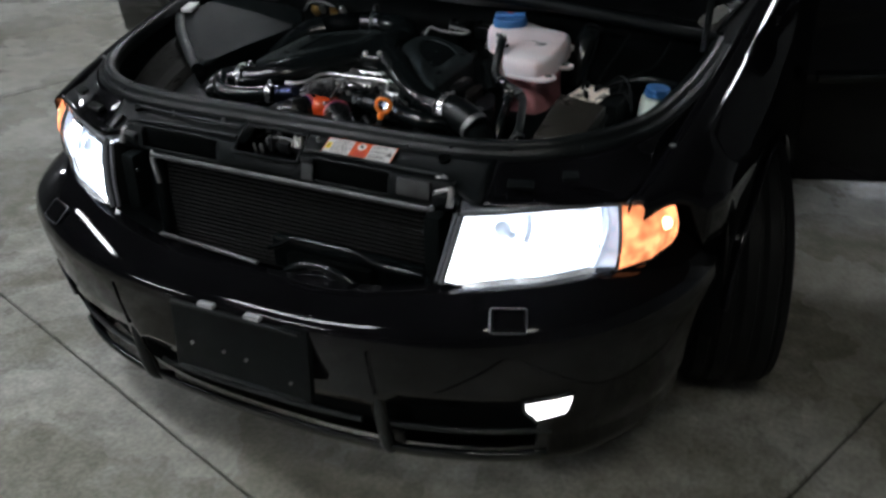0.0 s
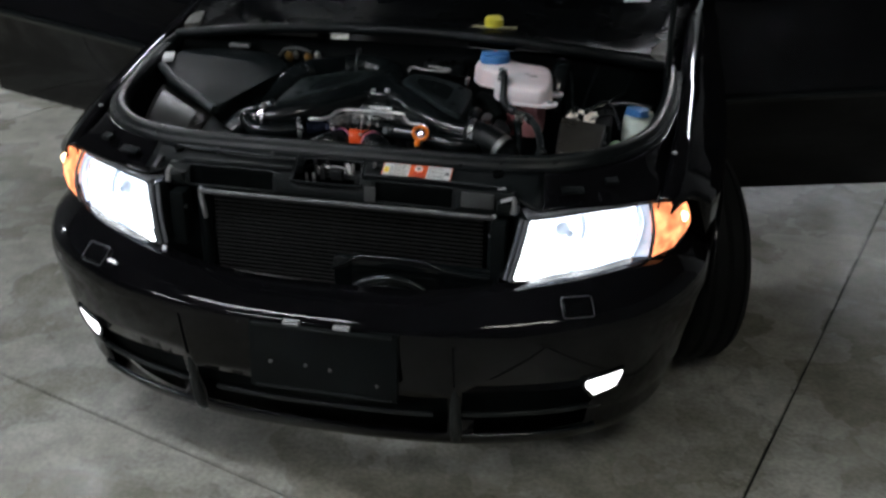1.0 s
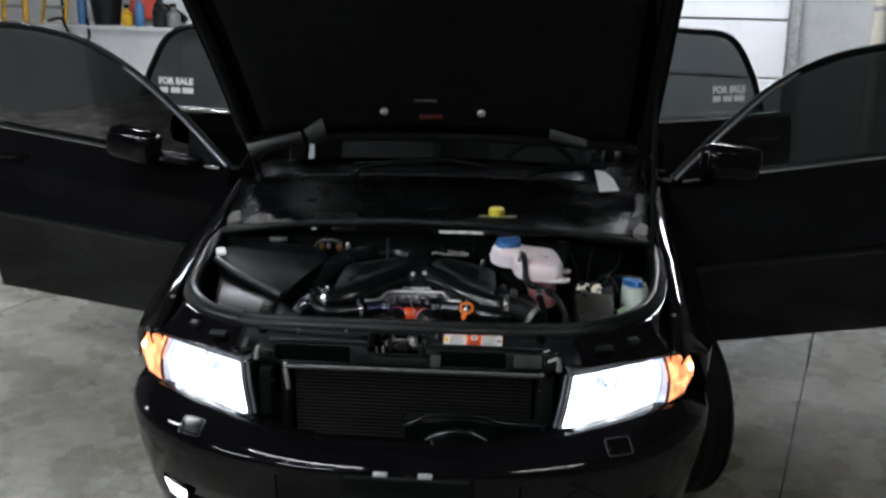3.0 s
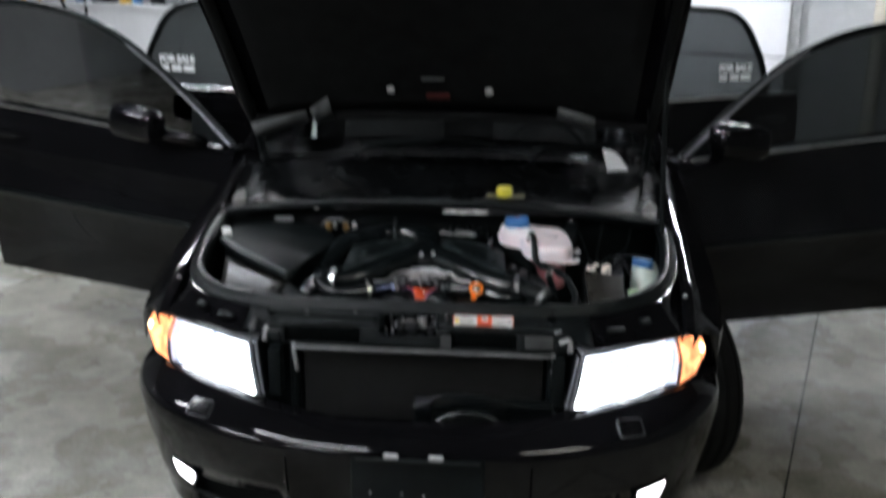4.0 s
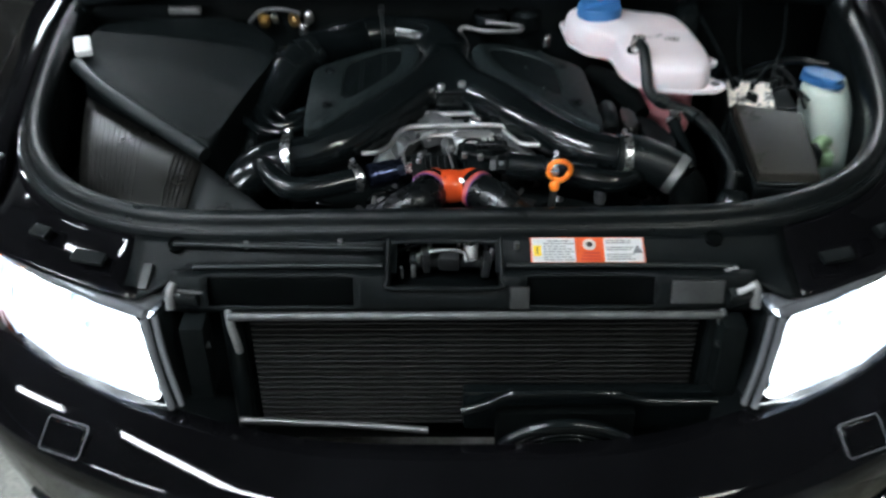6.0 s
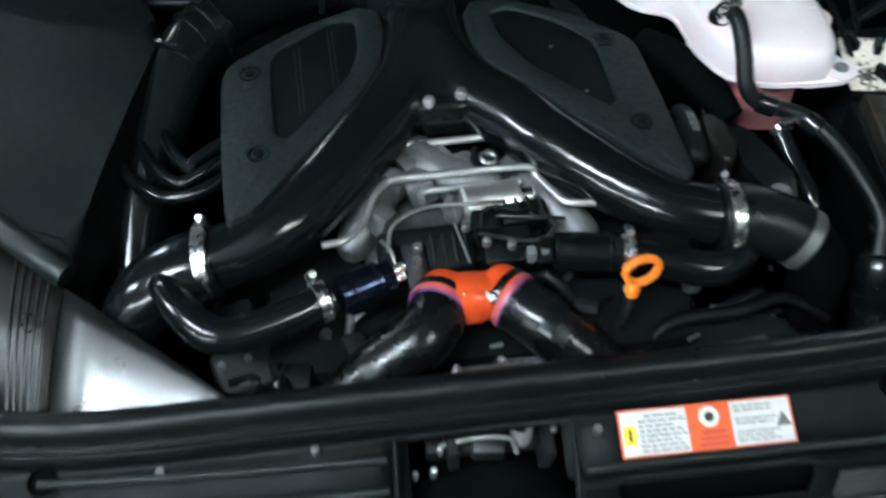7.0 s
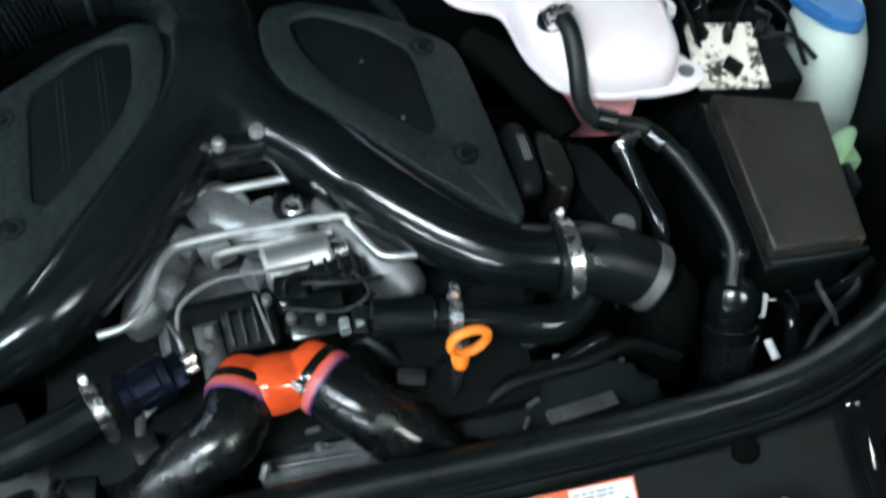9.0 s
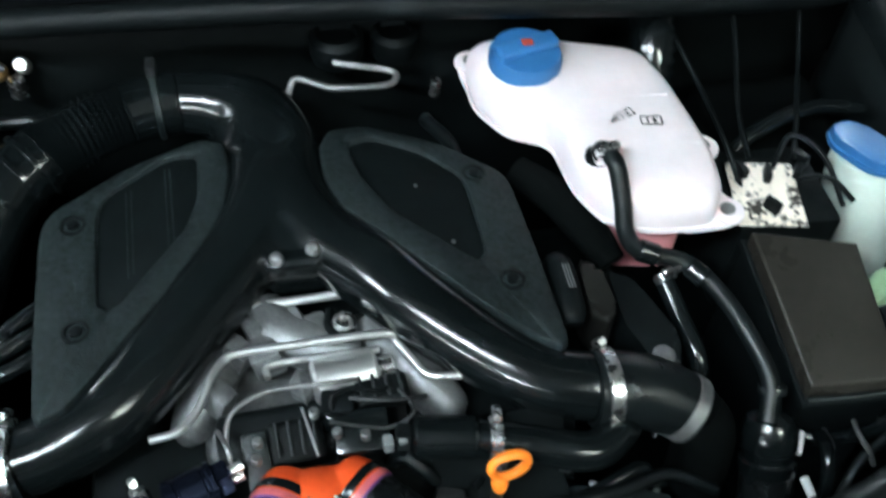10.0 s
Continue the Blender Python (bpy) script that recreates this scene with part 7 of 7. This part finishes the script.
clamp((0.352, 0.600, 0.792), (0.3, -1, -0.3), 0.0105, tank, 0.009)
jb = between((0.427, 0.480, 0.767), (0.420, 0.398, 0.655))
lathe("hose_joint", [(0.010, 0.0), (0.0125, 0.004), (0.0125, 0.012), (0.010, 0.014), (0.010, 0.030), (0.022, 0.036), (0.028, 0.048), (0.028, 0.066), (0.025, 0.070), (0.025, 0.078), (0.0285, 0.080), (0.0285, 0.092), (0.024, 0.096)], jb, GLOSS, tank, "bulbous black plastic hose joint", seg=28)
lathe("joint_ring", [(0.0128, 0.004), (0.0138, 0.006), (0.0138, 0.010), (0.0128, 0.012)], jb, TRIM_SOFT, tank, "moulded ring", seg=24)
tube("radiator_hose", [(*(jb @ Vector((0, 0, 0.09))), 0.026), (*(jb @ Vector((0, 0, 0.13))), 0.027), (0.414, 0.372, 0.60, 0.027)], PIPE, tank, "black radiator hose", seg=24)

# ---- fuse and control box ----
fuse = thing("control_box", (0.54, 0.59, 0.55), "dusty black control unit box with a flat lid", "control box")
FO = [(0.462, 0.468), (0.558, 0.464), (0.566, 0.612), (0.457, 0.637)]
fc = Vector((0.511, 0.545))


def lid_rise(x, y):
    return 0.21 * (y - 0.468)


slab("box_base", [tuple(fc + (Vector(q) - fc) * 1.02) for q in FO], 0.50, 0.742, TRIM, fuse, "", 0.006, lid_rise)
slab("box_rim", [tuple(fc + (Vector(q) - fc) * 1.09) for q in FO], 0.738, 0.747, LID, fuse, "raised lid rim", 0.003, lid_rise)
slab("box_lid", FO, 0.747, 0.768, LIDBROWN, fuse, "dusty brown-black lid", 0.004, lid_rise)
tube("lid_fold", flat([(0.460, 0.463, 0.752), (0.51, 0.460, 0.752), (0.562, 0.459, 0.752)], 0.0035), TRIM_SOFT, fuse, seg=8, n=3)
rbox("side_latch", (0.570, 0.53, 0.764), (0.010, 0.030, 0.030), TRIM, fuse, "", 0.003)

for q0, q1 in (((0.457, 0.446, 0.722), (0.446, 0.426, 0.718)), ((0.451, 0.408, 0.702), (0.453, 0.388, 0.698))):
    rod("white_clip", q0, q1, 0.0045, WHITE_L, fuse, "small white plastic clip", seg=10)
for pts, r, m in (([(0.487, 0.45, 0.70), (0.482, 0.43, 0.71), (0.478, 0.41, 0.70), (0.476, 0.39, 0.66)], 0.007, GLOSS), ([(0.50, 0.46, 0.69), (0.492, 0.435, 0.705), (0.487, 0.425, 0.70)], 0.003, CAST_MID),
                  ([(0.53, 0.46, 0.70), (0.522, 0.44, 0.71), (0.53, 0.425, 0.70), (0.54, 0.42, 0.68)], 0.003, CAST_MID), ([(0.46, 0.47, 0.68), (0.50, 0.45, 0.69), (0.56, 0.455, 0.69), (0.61, 0.48, 0.68)], 0.008, GLOSS),
                  ([(0.58, 0.46, 0.69), (0.56, 0.44, 0.70), (0.52, 0.42, 0.69), (0.48, 0.38, 0.66)], 0.005, TRIM_SOFT)):
    tube("loom_branch", flat(pts, r), m, fuse, seg=10)
term = thing("relay_carrier", (0.53, 0.74, 0.6), "black relay carrier with a scuffed pale label", "relay box")
rbox("carrier_body", (0.518, 0.715, 0.715), (0.12, 0.118, 0.137), DARK, term, "", 0.008)
rbox("foil_label", (0.503, 0.700, 0.7865), (0.076, 0.088, 0.003), FOIL, term, "scuffed pale foil label", 0.001, rot=(4, 0, -9))
for x0, y0 in ((0.485, 0.745), (0.512, 0.735), (0.548, 0.735), (0.56, 0.755), (0.500, 0.690)):
    rbox("relay_pin", (x0, y0 - 0.012, 0.793), (0.008, 0.02, 0.016), TRIM, term, "", 0.002, rot=(0, 0, rng.uniform(-40, 40)))
for pts in ([(0.50, 0.76, 0.78), (0.505, 0.82, 0.80), (0.52, 0.90, 0.84), (0.53, 0.97, 0.87)], [(0.55, 0.75, 0.78), (0.57, 0.80, 0.795), (0.60, 0.87, 0.80), (0.62, 0.95, 0.85)],
            [(0.52, 0.74, 0.78), (0.55, 0.77, 0.80), (0.58, 0.74, 0.79), (0.60, 0.70, 0.75)], [(0.54, 0.73, 0.77), (0.575, 0.715, 0.785), (0.60, 0.69, 0.77)],
            [(0.48, 0.72, 0.77), (0.47, 0.78, 0.80), (0.46, 0.86, 0.82), (0.44, 0.95, 0.85)]):
    tube("wire", flat([(x, y - 0.01, z + 0.014) for x, y, z in pts], 0.003), TRIM, term, seg=8, n=6)
hose_set = thing("bulkhead_hose", (0.5, 0.86, 0.6), "black ribbed hose at the rear of the bay", "hose")
tube("hose_body", [(0.43, 0.93, 0.86, 0.026), (0.425, 0.90, 0.84, 0.027), (0.42, 0.87, 0.80, 0.027), (0.42, 0.85, 0.74, 0.026)], GLOSS, hose_set, seg=20, n=8, rib=0.07)
tube("grey_cable", flat([(0.500, 0.785, 0.770), (0.535, 0.800, 0.785), (0.575, 0.813, 0.792), (0.620, 0.823, 0.793), (0.675, 0.821, 0.786)], 0.0095), GLOSS, hose_set, "gloss black cable sleeve", seg=10)
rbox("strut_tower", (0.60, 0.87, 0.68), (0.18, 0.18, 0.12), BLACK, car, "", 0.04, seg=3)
rbox("strut_tower", (-0.60, 0.90, 0.70), (0.18, 0.16, 0.12), DARK, car, "", 0.04, seg=3)

# ---- washer bottle ----
wash = thing("washer_bottle", (0.635, 0.70, 0.55), "milky washer fluid bottle with a blue cap", "washer bottle")
tube("bottle_body", [(0.662, 0.690, 0.55, 0.030), (0.660, 0.695, 0.66, 0.034), (0.656, 0.708, 0.70, 0.040), (0.651, 0.726, 0.738, 0.0455), (0.646, 0.740, 0.772, 0.042), (0.643, 0.743, 0.793, 0.036)], BOTTLE, wash, "milky bottle neck", seg=28)
flap = slab("bottle_cap", rounded([(0.608, 0.762), (0.620, 0.790), (0.650, 0.787), (0.668, 0.745), (0.666, 0.712), (0.648, 0.694), (0.626, 0.710)], 4), 0.792, 0.807, BLUE_P, wash, "blue hinged flap cap", 0.004, lambda x, y: 0.16 * (0.74 - y))
slab("cap_rim", rounded([(0.605, 0.761), (0.618, 0.793), (0.652, 0.790), (0.671, 0.746), (0.669, 0.709), (0.649, 0.691), (0.623, 0.708)], 4), 0.790, 0.796, BLUE_P, flap, "", 0.002, lambda x, y: 0.16 * (0.74 - y))
rbox("bottle_seam", (0.610, 0.728, 0.745), (0.004, 0.03, 0.05), BOTTLE, wash, "", 0.001, rot=(20, 0, 10))
clipb = thing("green_clip", (0.59, 0.565, 0.66), "pale green plastic fitting beside the washer bottle", "fitting")
tube("clip_body", [(0.578, 0.572, 0.742, 0.007), (0.588, 0.578, 0.754, 0.011), (0.600, 0.590, 0.755, 0.0115), (0.616, 0.602, 0.748, 0.008)], GREEN_P, clipb, seg=14)
rbox("clip_foot", (0.600, 0.585, 0.728), (0.040, 0.03, 0.025), GREEN_P, clipb, "", 0.005)

# ---- brake fluid cap in the scuttle ----
bf = thing("brake_fluid_cap", (0.205, 1.11, 0.905), "yellow brake fluid cap on its dusty yellow tray", "cap")
slab("tray", rounded([(0.135, 1.075), (0.28, 1.085), (0.265, 1.135), (0.16, 1.13)], 4), 0.908, 0.914, TRAY, bf, "dusty dull yellow tray", 0.002)
lathe("cap_body", [(0.026, 0), (0.027, 0.004), (0.027, 0.022), (0.022, 0.027), (0.006, 0.0275)], Matrix.Translation((0.205, 1.105, 0.913)), YELLOW_P, bf, "yellow cap", seg=24)
